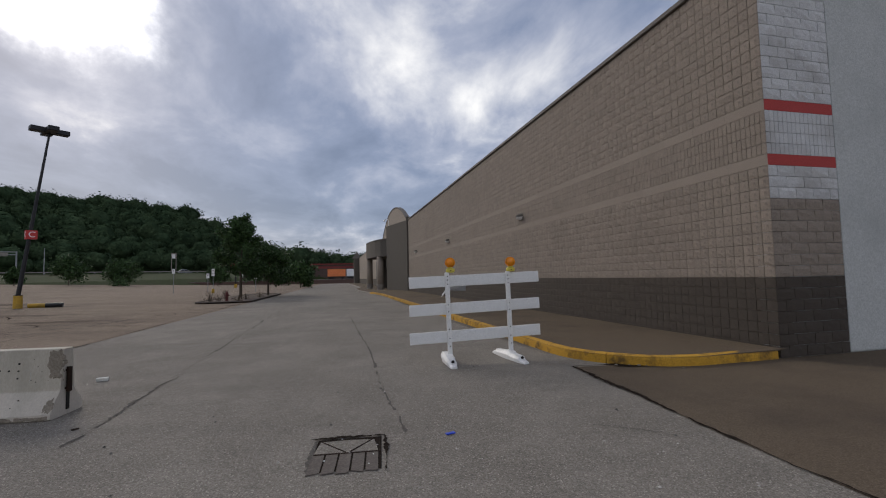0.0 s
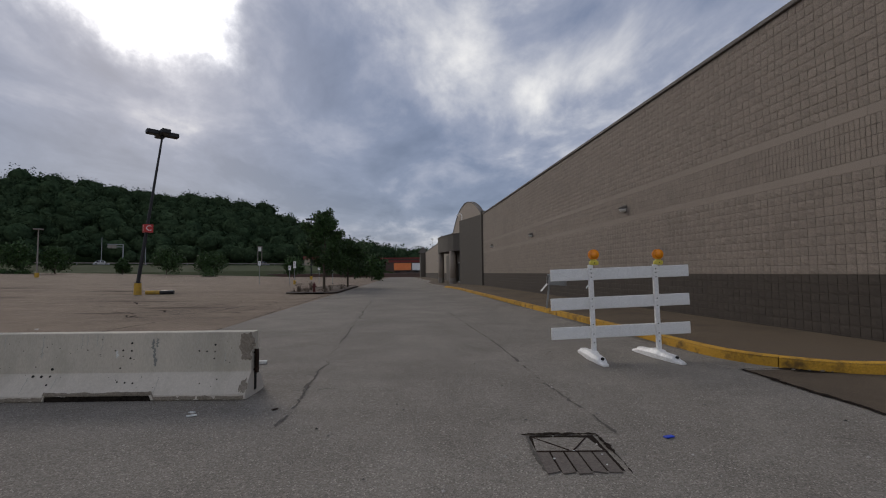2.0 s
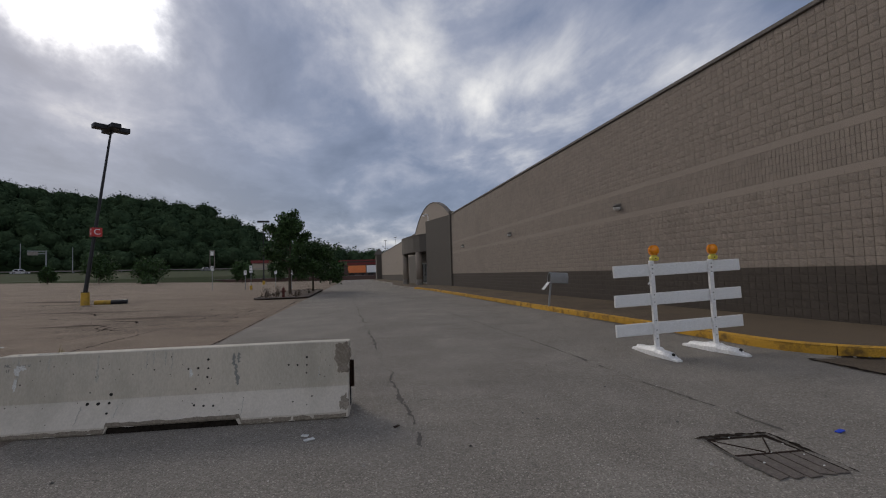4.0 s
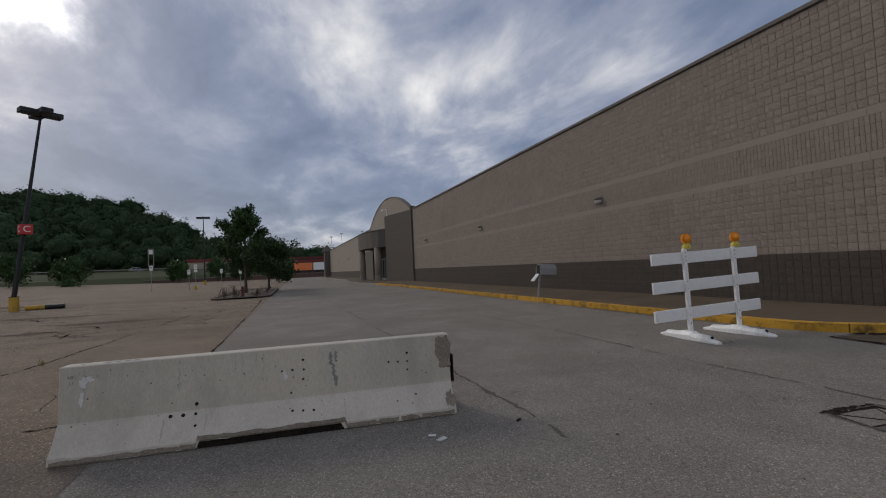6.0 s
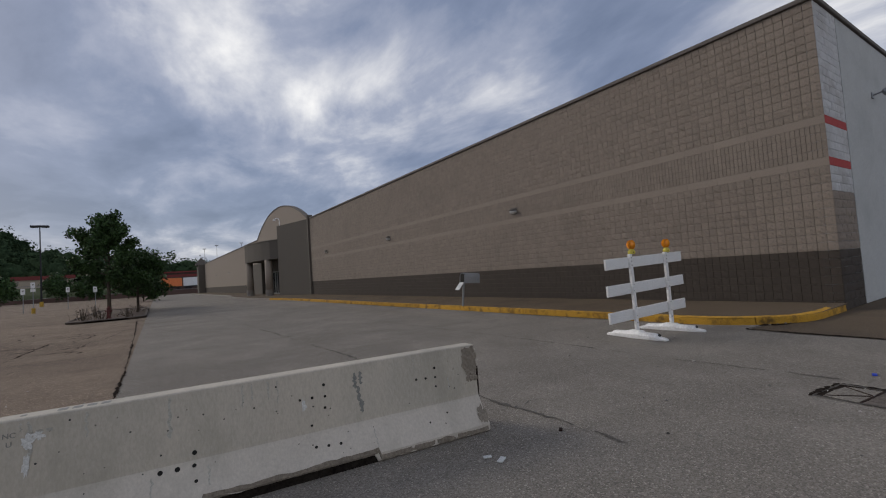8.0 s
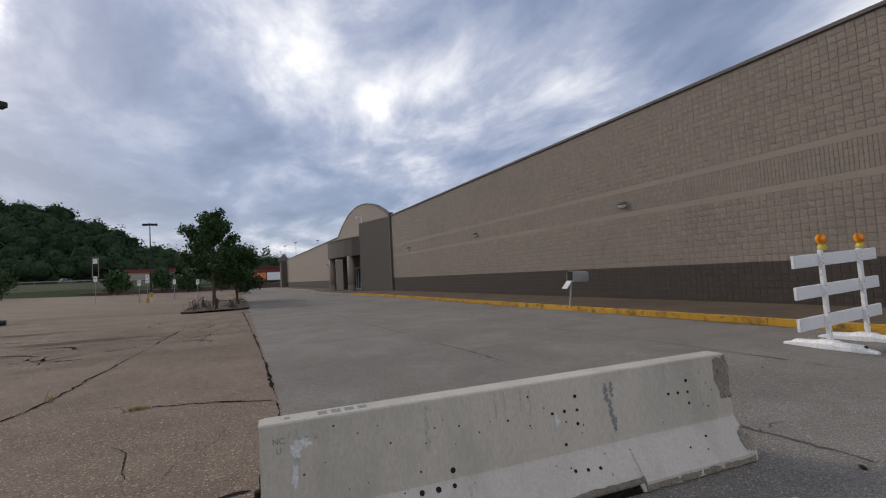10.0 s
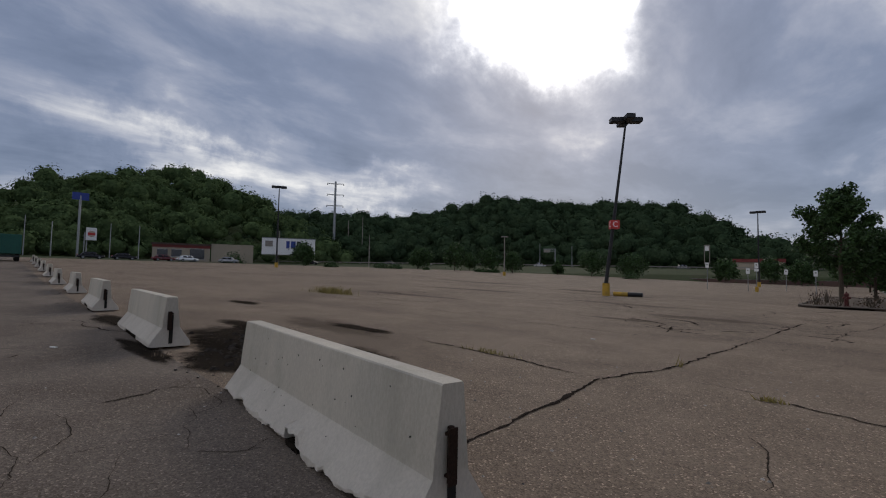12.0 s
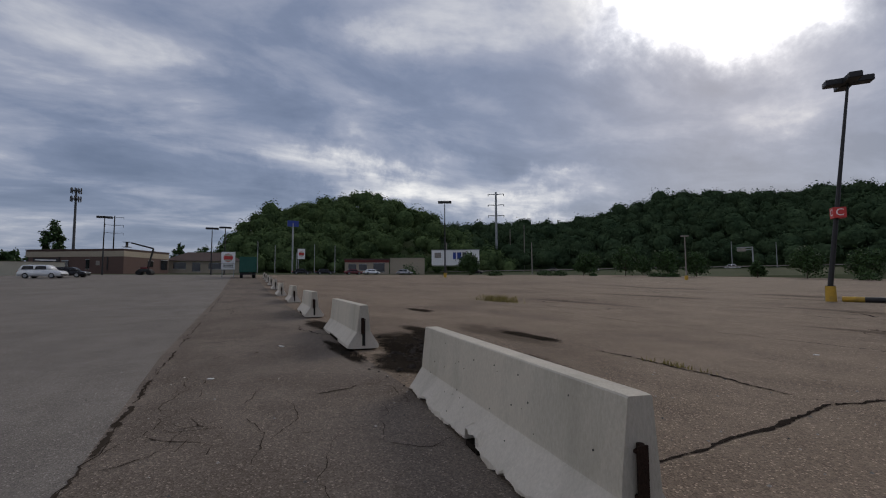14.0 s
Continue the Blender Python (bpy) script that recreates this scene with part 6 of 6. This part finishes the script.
crack_set(lane, [
    (0.020, [(-8.8, 3.20), (-11.7, 3.22), (-14.0, 3.20), (-16.2, 3.17)]),
    (0.05, [(-13.36, 5.09), (-13.5, 5.5), (-13.7, 5.85)]),
    (0.03, [(-16.24, 3.72), (-16.5, 3.95), (-16.3, 4.3), (-16.75, 4.55)]),
    (0.03, [(-18.4, 3.2), (-18.2, 3.75), (-18.6, 4.6)]),
    (0.014, [(-11.2, 4.2), (-12.2, 4.45), (-13.0, 4.3), (-13.9, 4.5)]),
    (0.014, [(-10.2, 4.9), (-11.0, 4.75), (-11.9, 5.05)]),
    (0.014, [(-12.2, 3.3), (-12.7, 3.55), (-13.6, 3.5), (-14.2, 3.7), (-14.9, 3.6)]),
    (0.012, [(-12.8, 3.3), (-13.0, 3.6), (-13.5, 3.8), (-14.6, 3.85), (-15.2, 3.4)]),
    (0.012, [(-11.8, 3.35), (-12.0, 3.65), (-12.6, 3.8), (-13.0, 3.6)]),
], FINE_CRACK, 40)
crack_set(ground, [
    (0.06, [(-3.16, 5.0), (-3.17, 7.3), (-3.2, 9.7), (-3.22, 14.0), (-3.28, 22.0), (-3.32, 31.0)]),
    (0.07, [(0.12, 4.4), (0.08, 6.3), (0.18, 9.7), (0.08, 19.1)]),
    (0.02, [(0.08, 19.1), (0.0, 34.0)]),
    (0.03, [(-3.05, 6.42), (-2.72, 6.40)]),
    (0.02, [(1.3, 5.1), (1.9, 4.2), (2.6, 3.6)]),
    (0.03, [(-3.1, 31.0), (-3.4, 46.0), (-3.0, 60.0)]),
], SEAM, 60, 0.006)
crack_set(apron, [(0.10, [(4.25, 6.60), (3.75, 6.68), (3.36, 6.70), (3.22, 4.86), (3.05, 3.3), (3.0, 2.3), (2.95, -1.0), (2.95, -8.0)])], CRACK, 75, 0.016)
for i, (x, y, rx, ry) in enumerate(((-16.55, 10.35, 1.2, 0.22), (-24.3, 10.7, 1.1, 0.3), (-26.5, 39.0, 3.2, 0.9), (-14.0, 18.6, 1.3, 0.3))):
    dirt("worn_hollow", *askew(x, y), rx * 1.15, ry * 1.3, BLACK_DIRT if y < 12 else BROWN_DIRT, lot, 100 + i, 0.009)
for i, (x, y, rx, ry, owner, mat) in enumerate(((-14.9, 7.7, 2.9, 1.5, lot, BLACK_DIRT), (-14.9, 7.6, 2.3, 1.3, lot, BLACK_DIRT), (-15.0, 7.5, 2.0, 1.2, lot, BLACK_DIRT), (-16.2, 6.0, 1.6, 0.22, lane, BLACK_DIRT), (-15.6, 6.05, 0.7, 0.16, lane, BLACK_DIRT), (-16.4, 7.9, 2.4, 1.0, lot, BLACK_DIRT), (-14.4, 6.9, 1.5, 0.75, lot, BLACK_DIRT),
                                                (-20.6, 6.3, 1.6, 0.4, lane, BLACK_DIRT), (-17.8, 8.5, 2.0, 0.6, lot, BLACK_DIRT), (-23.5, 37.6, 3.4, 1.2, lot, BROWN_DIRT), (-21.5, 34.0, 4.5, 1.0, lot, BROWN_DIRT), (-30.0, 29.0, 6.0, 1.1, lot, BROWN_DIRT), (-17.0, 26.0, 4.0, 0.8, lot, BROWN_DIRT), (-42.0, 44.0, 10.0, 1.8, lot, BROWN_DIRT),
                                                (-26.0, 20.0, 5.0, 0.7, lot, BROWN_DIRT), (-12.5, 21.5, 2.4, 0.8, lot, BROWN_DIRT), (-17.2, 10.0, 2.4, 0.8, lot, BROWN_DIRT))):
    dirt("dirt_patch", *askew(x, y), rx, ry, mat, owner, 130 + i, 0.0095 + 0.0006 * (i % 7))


def crazing(owner, count, x0, x1, y0, y1, seed, width=0.010, heading=0.0, spread=0.7, length=(0.5, 2.0), mat=None):
    """Fine wandering cracks in a worn stretch of asphalt."""
    r = random.Random(seed)
    for i in range(count):
        x, y = r.uniform(x0, x1), r.uniform(y0, y1)
        a = heading + r.gauss(0, spread)
        pts, left = [(x, y)], r.uniform(*length)
        while left > 0:
            d = r.uniform(0.15, 0.4)
            a += r.gauss(0, 0.45)
            x, y, left = x + d * math.cos(a), min(y1 + 0.2, max(y0 - 0.1, y + d * math.sin(a))), left - d
            pts.append((x, y))
        ribbon("crack", [askew(*p) for p in pts], width * r.uniform(0.6, 1.5), mat or CRACK, owner, seed + i, 0.0085, 0.05, 0.03, 0.8, 0.3)


crazing(lane, 18, -17.5, -9.0, 3.3, 3.9, 400, 0.006, 0.2, length=(0.3, 1.0), mat=FINE_CRACK)
crazing(lane, 8, -14.0, -9.5, 4.4, 5.8, 450, 0.007, 0.9, mat=FINE_CRACK)
crazing(lane, 14, -30.0, -17.0, 3.4, 6.0, 480, 0.022, 0.2, length=(1.0, 3.5))
crazing(lot, 20, -12.0, -7.4, 16.0, 32.0, 500, 0.055, 0.6, 1.0, (1.0, 4.0))
crazing(lot, 16, -28.0, -12.0, 17.0, 38.0, 530, 0.075, 0.1, 0.5, (2.0, 6.0))
crazing(lot, 7, -14.0, -7.6, 7.2, 14.0, 560, 0.006, 0.3, 0.8, (0.6, 2.2), mat=FINE_CRACK)
OIL = material("dark_asphalt_lump", (0.018, 0.015, 0.013), (0.055, 0.047, 0.040), 2.0, 0.95, 0.4, 45, speck=0.2, specular=0.05)


def rubble():
    """Loose lumps of broken asphalt in the hollow between the barriers."""
    r = np.random.default_rng(17)
    verts, faces = [], []
    for _ in range(420):
        x, y = askew(-15.0 + 1.7 * r.normal() * 0.6, 7.5 + 0.9 * r.normal() * 0.6)
        s = 0.012 + 0.05 * r.random() ** 3
        o = len(verts)
        for dx, dy, dz in ((-1, -1, 0), (1, -1, 0), (1, 1, 0), (-1, 1, 0), (-0.5, -0.6, 1), (0.6, -0.4, 0.9), (0.5, 0.6, 1.1), (-0.6, 0.4, 0.8)):
            verts.append((x + s * dx * r.uniform(0.7, 1.2), y + s * dy * r.uniform(0.7, 1.2), ground_z(x) + 0.008 + s * dz * r.uniform(0.4, 0.9)))
        faces += [tuple(o + i for i in f) for f in ((4, 5, 6, 7), (0, 1, 5, 4), (1, 2, 6, 5), (2, 3, 7, 6), (3, 0, 4, 7))]
    tagged(link("asphalt_rubble", verts, faces, OIL), "loose dark lumps of broken asphalt", "rubble", kind="stuff")


rubble()


# ---- storm drain in the drive ----
def drain():
    t = empty("storm_drain", pose(-0.475, 3.98, 0.0, 0, 0, -6), "sunken rusty storm drain grate in the asphalt", "drain grate")
    w, l = 0.325, 0.42
    # flat sheet, no real depth: its dark colour is the shade in the slots
    part("pit", box(-w + 0.02, w - 0.02, -l + 0.09, l, 0.003, 0.005), CRACK, t)
    ribbon("tar_edge", [(-w - 0.05, l + 0.015), (-0.1, l + 0.03), (w + 0.02, l + 0.02)], 0.045, CRACK, t, 301, 0.010, 0.03, 0.02)
    ribbon("tar_edge", [(w + 0.01, l + 0.02), (w + 0.02, 0.0), (w + 0.01, -l + 0.02)], 0.045, CRACK, t, 302, 0.011, 0.03, 0.02)
    ribbon("tar_edge", [(-w, l), (-w, 0.0), (-w + 0.02, -l + 0.1)], 0.035, SEAM, t, 303, 0.009, 0.03, 0.015)
    part("debris_fill", slab([(-w + 0.02, 0.06), (w - 0.05, 0.06), (w - 0.09, l - 0.07), (0.02, l - 0.05), (-w + 0.05, l - 0.06)], 0.004, 0.008), ASPHALT, t, "grey grit filling the grate")
    part("cross_bar", box(-w + 0.02, w - 0.02, 0.030, 0.052, 0.005, 0.013, 0.003), RUST, t)
    for a, b in (((-0.27, 0.36), (-0.02, 0.06)), ((0.22, 0.36), (0.02, 0.06))):
        part("brace", rod((a[0], a[1], 0.008), (b[0], b[1], 0.010), 0.007, n=6), RUST, t)
    r = random.Random(8)
    for i in range(5):
        x = -0.255 + 0.12 * i
        part("grate_bar", slab([(x - 0.052, -l + 0.03 + r.uniform(0, 0.05)), (x + 0.052, -l + 0.03 + r.uniform(0, 0.05)), (x + 0.051, 0.024), (x - 0.051, 0.022)], 0.004, 0.010), GRATE, t)
    for i in range(5):
        part("pale_pebble", ball((r.uniform(-0.2, 0.28), r.uniform(-0.3, 0.4), 0.012), r.uniform(0.006, 0.012), (1.3, 1, 0.7), sub=1), LITTER, t)


GRATE = material("rusty_dusty_iron", (0.105, 0.088, 0.076), (0.155, 0.134, 0.117), 5, 0.95, 0.5, 50, specular=0.1)
drain()


# ---- mailbox-like drop box on the kerb ----
mb = empty("mailbox", pose(3.85, 16.7, 0.155, 0, 0, -10) @ Matrix.Scale(0.92, 4), "dented grey metal mailbox with open door on a leaning post", "mailbox")
part("post", box(-0.035, 0.035, -0.035, 0.035, -0.02, 1.02, 0.006), GREY_METAL, mb).matrix_basis = pose(-0.14, 0, 0, 0, 7, 0)


def mailbox_shell():
    bm = bmesh.new()
    prof = [(-0.23, 0.0), (-0.23, 0.24)] + [(-0.23 * math.cos(math.radians(a)), 0.24 + 0.20 * math.sin(math.radians(a))) for a in range(20, 180, 20)] + [(0.23, 0.24), (0.23, 0.0)]
    a = [bm.verts.new((0.0, y, z)) for y, z in prof]
    b = [bm.verts.new((0.74, y, z)) for y, z in prof]
    for i in range(len(prof)):
        j = (i + 1) % len(prof)
        bm.faces.new((a[i], a[j], b[j], b[i]))
    bm.faces.new(b)
    bmesh.ops.solidify(bm, geom=bm.faces[:], thickness=0.012)
    return bm


shell = part("box", mailbox_shell(), MAILBOX, mb, "dented grey sheet-metal box")
shell.matrix_basis = pose(-0.10, 0, 0.98, 0, 4, 0)
part("inside", box(0.02, 0.03, -0.21, 0.21, 0.02, 0.40), HOLE, shell)
part("door", box(-0.012, 0.0, -0.2, 0.2, -0.40, 0.0, 0.004), FRAME, shell, "pale inner side of the open door").matrix_basis = pose(0.0, 0, 0.03, 0, 36, 0)

# floodlight on the white side wall
fl = empty("floodlight", pose(11.5, WY0 - 0.012, 5.9), "small grey floodlight on the white side wall", "floodlight")
part("plate", box(-0.09, 0.09, -0.03, 0.0, -0.09, 0.09, 0.01), GREY_METAL, fl)
part("arm", rod((0, -0.02, 0), (0.0, -0.3, 0.06), 0.025, n=8), GREY_METAL, fl)
part("head", rod((0, -0.26, 0.0), (0.12, -0.52, 0.12), 0.10, 0.13, 14), GREY_METAL, fl)


# ---- marks on the first barrier ----
FACE = [(0.0, 0.305), (0.075, 0.305), (0.20, 0.21), (0.315, 0.132), (0.42, 0.124), (0.77, 0.086), (0.80, 0.075)]


def on_face(z):
    zs, ys = [p[0] for p in FACE], [p[1] for p in FACE]
    return -float(np.interp(z, zs, ys))


def mark(owner, name, x, z, r, mat, label="", depth=0.004):
    """A small round mark lying on the sloped front face."""
    dz = 0.01
    slope = math.degrees(math.atan2(on_face(z + dz) - on_face(z - dz), 2 * dz))
    ob = part(name, rod((0, -depth, 0), (0, depth, 0), r, n=9), mat, owner, label)
    ob.matrix_basis = pose(x, on_face(z), z, -slope, 0, 0)
    return ob


for x, z, r in ((1.90, 0.590, 0.010), (2.00, 0.592, 0.012), (2.103, 0.680, 0.013), (2.107, 0.585, 0.011), (2.10, 0.493, 0.012), (1.983, 0.372, 0.010), (2.966, 0.575, 0.011), (3.063, 0.569, 0.011), (3.166, 0.650, 0.013), (3.165, 0.564, 0.010), (3.162, 0.479, 0.010), (0.913, 0.284, 0.017),
                (1.019, 0.282, 0.018), (1.126, 0.283, 0.014), (1.13, 0.368, 0.017), (1.135, 0.192, 0.012), (1.995, 0.215, 0.012), (2.094, 0.206, 0.012), (2.195, 0.20, 0.012), (2.188, 0.135, 0.012), (3.03, 0.19, 0.008), (3.229, 0.232, 0.009), (1.72, 0.73, 0.007), (1.55, 0.60, 0.007)):
    mark(b1, "bolt_hole", x, z, r, HOLE)
rr = random.Random(12)
for _ in range(46):
    mark(b1, "pock_mark", rr.uniform(0.1, 3.5), rr.uniform(0.12, 0.76), rr.uniform(0.003, 0.007), INK, depth=0.003)
for _ in range(26):
    mark(b2, "pock_mark", rr.uniform(0.1, 3.5), rr.uniform(0.12, 0.76), rr.uniform(0.003, 0.008), INK, depth=0.003)


def streak(owner, name, x, z0, z1, w, mat, seed, label=""):
    """A ragged vertical run of dirt on the front face."""
    r = random.Random(seed)
    verts, faces, n = [], [], 10
    for i in range(n + 1):
        z = z0 + (z1 - z0) * i / n
        c = x + 0.02 * noise.noise((seed, i * 0.7, 2))
        k = w * 0.5 * (0.5 + r.random() * 0.7) * (0.35 if i in (0, n) else 1)
        y = on_face(z) - 0.004
        verts += [(c - k, y, z), (c + k, y, z)]
        if i:
            faces.append((2 * i - 2, 2 * i - 1, 2 * i + 1, 2 * i))
    return link(name, verts, faces, mat, owner, label)


FAINT = material("faint_rain_streak", (0.37, 0.355, 0.31), (0.43, 0.415, 0.365), 9, 0.9, 0.1, 60)
for x, z0, z1, w, seed in ((2.375, 0.60, 0.735, 0.035, 1), (2.425, 0.63, 0.74, 0.028, 2), (2.40, 0.49, 0.615, 0.036, 3), (2.42, 0.39, 0.50, 0.042, 4)):
    streak(b1, "dark_streak", x, z0, z1, w, STAIN, seed, "dark damp streak")
for i, (x, z0, z1, w) in enumerate(((0.205, 0.55, 0.80, 0.022), (0.16, 0.73, 0.80, 0.010), (0.50, 0.62, 0.80, 0.016), (0.98, 0.50, 0.80, 0.024), (1.47, 0.62, 0.80, 0.012), (1.54, 0.66, 0.80, 0.012), (1.66, 0.64, 0.80, 0.014), (1.73, 0.60, 0.80, 0.010),
                                    (2.95, 0.66, 0.80, 0.010), (1.22, 0.12, 0.27, 0.014), (0.86, 0.10, 0.27, 0.012), (2.50, 0.10, 0.25, 0.012), (3.30, 0.42, 0.55, 0.012))):
    streak(b1, "rain_streak", x, z0, z1, w, FAINT, 20 + i, "faint grey rain streak")
for text, x, z in (("NC", 0.105, 0.715), ("U", 0.105, 0.662)):
    letters(text, 0.046, pose(x, on_face(z) - 0.003, z, 85, 0, 0), STAIN, b1, "stencil_letter", 0.0015)
for i in range(3):
    part("stencil_mark", box(0.19 + 0.05 * i, 0.222 + 0.05 * i, on_face(0.715) - 0.004, on_face(0.715), 0.704, 0.724), FAINT, b1)
for i, (x, z, rx, rz) in enumerate(((0.20, 0.66, 0.03, 0.05), (0.25, 0.69, 0.028, 0.03), (0.19, 0.52, 0.016, 0.06), (1.93, 0.55, 0.016, 0.05))):
    smear = blotch("paint_splash", 0.0, 0.0, rx, rz, SPLASH, b1, 3 + i, dz=0.0, n=28, rough=0.9)
    smear.matrix_basis = pose(x, on_face(z) - 0.005, z, 85, 0, 0)
for i in range(4):
    part("top_marking", box(0.33 + 0.08 * i, 0.385 + 0.08 * i, -0.03, 0.035, 0.811, 0.8135), STAIN, b1)
part("top_marking", box(0.14, 0.17, -0.02, 0.02, 0.811, 0.8135), STAIN, b1)


def broken_end(owner, x, s, seed):
    """Rough exposed aggregate where the end of the barrier has spalled."""
    r = random.Random(seed)
    bm = bmesh.new()
    for i in range(26):
        z = r.uniform(0.42, 0.78)
        y = on_face(z) * r.uniform(0.55, 1.0)
        ball((x - s * r.uniform(0.0, 0.09), y, z), r.uniform(0.018, 0.04), (1, 0.6, 1), bm, 1)
    part("spalled_end", bm, CONCRETE_RAW, owner, "rough broken concrete at the end")


broken_end(b1, 3.63, 1, 5)
for i, (x, z, rx, rz) in enumerate(((3.545, 0.70, 0.085, 0.10), (3.56, 0.56, 0.070, 0.11), (3.585, 0.16, 0.05, 0.09))):
    bl = blotch("spalled_patch", 0.0, 0.0, rx, rz, CONCRETE_RAW, b1, 11 + i, dz=0.0, n=40, rough=0.55)
    bl.matrix_basis = pose(x, on_face(z) - 0.006, z, 86 if z > 0.3 else 55, 0, 0)


def chipped_lip(owner, seed, gap):
    """Exposed rough aggregate along the lower front edge."""
    verts, faces, n = [], [], 150
    for i in range(n + 1):
        x = 0.03 + 3.58 * i / n
        h = 0.052 + 0.022 * noise.noise((x * 3, seed, 1)) + 0.014 * noise.noise((x * 11, seed, 4))
        lift = 0.066 if gap[0] - 0.03 < x < gap[1] + 0.03 else 0.004
        y = -0.303 + 0.008 * noise.noise((x * 14, seed, 8))
        verts += [(x, y + 0.006, lift), (x, y - 0.004, lift + 0.35 * h), (x, y - 0.002, lift + h)]
        if i:
            o = 3 * i
            faces += [(o - 3, o, o + 1, o - 2), (o - 2, o + 1, o + 2, o - 1)]
    link("chipped_edge", verts, faces, CONCRETE_RAW, owner, "rough chipped concrete edge")


chipped_lip(b1, 2, (1.19, 2.47))

# ---- litter and stones ----
def scrap(x, y, w, d, mat, label, turn=0.0, h=0.012):
    t = tagged(part("scrap", box(-w / 2, w / 2, -d / 2, d / 2, 0.0, h, 0.003), mat), label, "litter")
    t.matrix_basis = pose(x, y, ground_z(x) + 0.004, 0, 0, turn)


scrap(0.55, 4.23, 0.10, 0.045, BLUE_LITTER, "bright blue plastic scrap lying on the asphalt", 15)
scrap(-4.28, 8.34, 0.16, 0.09, LITTER, "crushed pale can lying on the asphalt", 10, 0.05)
scrap(-4.20, 5.48, 0.10, 0.05, LITTER, "torn pale paper scrap on the asphalt", 30)
scrap(-4.25, 5.60, 0.07, 0.04, LITTER, "torn pale paper scrap on the asphalt", -20)
scrap(*askew(-17.2, 5.0), 0.14, 0.05, LITTER, "pale plastic scrap on the broken lane", 20)
scrap(*askew(-14.7, 3.9), 0.08, 0.05, LITTER, "pale plastic scrap on the broken lane", 60)
scrap(*askew(-12.4, 13.6), 0.08, 0.06, LITTER, "white paper scrap on the parking lot", 0)
scrap(-3.35, 5.6, 0.07, 0.03, RUST, "brown leaf scrap on the asphalt", 40)


dirt("kerb_dirt", 4.35, 6.5, 0.55, 0.22, BLACK_DIRT, apron, 210, 0.012, -0.35)
dirt("gutter_dirt", 3.55, 12.0, 0.16, 4.5, BROWN_DIRT, ground, 211, 0.010)
dirt("gutter_dirt", 3.55, 24.0, 0.16, 7.0, BROWN_DIRT, ground, 212, 0.010)
for i, (x, y, sx) in enumerate(((4.42, 6.40, 0.05), (4.54, 6.36, 0.035), (4.30, 6.50, 0.03), (4.95, 6.0, 0.03), (4.10, 6.57, 0.04))):
    crumb = tagged(part("concrete_crumb", ball((0, 0, sx * 0.25), sx * 0.6, (1.3, 0.9, 0.5), sub=1), CONCRETE_RAW), "broken crumb of concrete lying by the kerb", "concrete crumb", "crumbs by the kerb")
    crumb.matrix_basis = pose(x, y, 0.008, 0, 0, 40 * i)


def pebbles():
    r = np.random.default_rng(4)
    n = 900
    x = np.concatenate([r.uniform(-7, 3.2, n // 2), r.uniform(-16, -7, n - n // 2)])
    y = np.concatenate([r.uniform(2.0, 14.0, n // 2), r.uniform(3.4, 14.0, n - n // 2)])
    verts, faces = [], []
    for a, b in zip(x, y):
        s = 0.004 + 0.012 * r.random() ** 3
        o = len(verts)
        z = ground_z(a) + 0.004
        verts += [(a - s, b - s, z), (a + s, b - s * 0.8, z), (a + s * 0.8, b + s, z), (a - s, b + s * 0.9, z), (a, b, z + s)]
        faces += [(o, o + 1, o + 4), (o + 1, o + 2, o + 4), (o + 2, o + 3, o + 4), (o + 3, o, o + 4)]
    tagged(link("loose_grit", verts, faces, GRIT), "loose pale and dark grit on the asphalt", "grit", kind="stuff")


GRIT = material("mixed_grit", (0.10, 0.09, 0.08), (0.34, 0.32, 0.29), 9, 0.9, 0.2, island=True, rand=0.8)
pebbles()
car(afar(-25.5, -5.08, ground_z(-24), 0, 0, 52), CAR_BLACK, "black car parked on the drive", 4.6, 1.42)


# ---- wall blocks, last ----
def course_lengths(k, y_end):
    """Start and length of the blocks in course k."""
    style = row_style(k)
    y, out = WY0, []
    mixed = random.Random(k)
    step = {"scored": COURSE / 2, "band": 0.84, "dark": COURSE, "split": COURSE if k < 17 else 0.42}[style]
    while y < y_end - 0.02:
        ln = min(COURSE if style == "split" and k > 22 and mixed.random() < 0.97 else step, y_end - y)
        out.append((y, ln))
        y += ln
    return style, out


def wall_blocks():
    rng = random.Random(99)
    near = {}
    joined = {"split": ([], []), "scored": ([], []), "band": ([], []), "dark": ([], [])}
    mats = {"split": (BLOCK, BLOCK_J), "scored": (BLOCK, BLOCK_J), "band": (BAND, BAND), "dark": (DARK, DARK_J)}
    made = 0
    for k in range(ROWS_ALL):
        style, blocks = course_lengths(k, WY1)
        z = BASE + k * COURSE
        for y, ln in blocks:
            if y < 7.6 and made < 300 and style not in ("band", "scored"):
                key = (style, round(ln, 2), rng.randrange(5))
                if key not in near:
                    near[key] = link("block", *block_geometry(ln, COURSE, style, rng), mats[style][0], store)
                    near[key].matrix_basis = pose(WX, y, z)
                else:
                    share(near[key], store, pose(WX, y, z))
                made += 1
            else:
                vs, fs = block_geometry(ln, COURSE, style, rng)
                tv, tf = joined[style]
                o = len(tv)
                tv += [(WX + a, y + b, z + c) for a, b, c in vs]
                tf += [tuple(o + i for i in f) for f in fs]
    for style, (tv, tf) in joined.items():
        ob = link("block_courses", tv, tf, mats[style][1], store, {"split": "taupe rough split-face blocks", "scored": "taupe scored blocks", "band": "pale smooth taupe band", "dark": "dark brown painted base blocks"}[style])
        tagged(ob, kind="stuff")


wall_blocks()
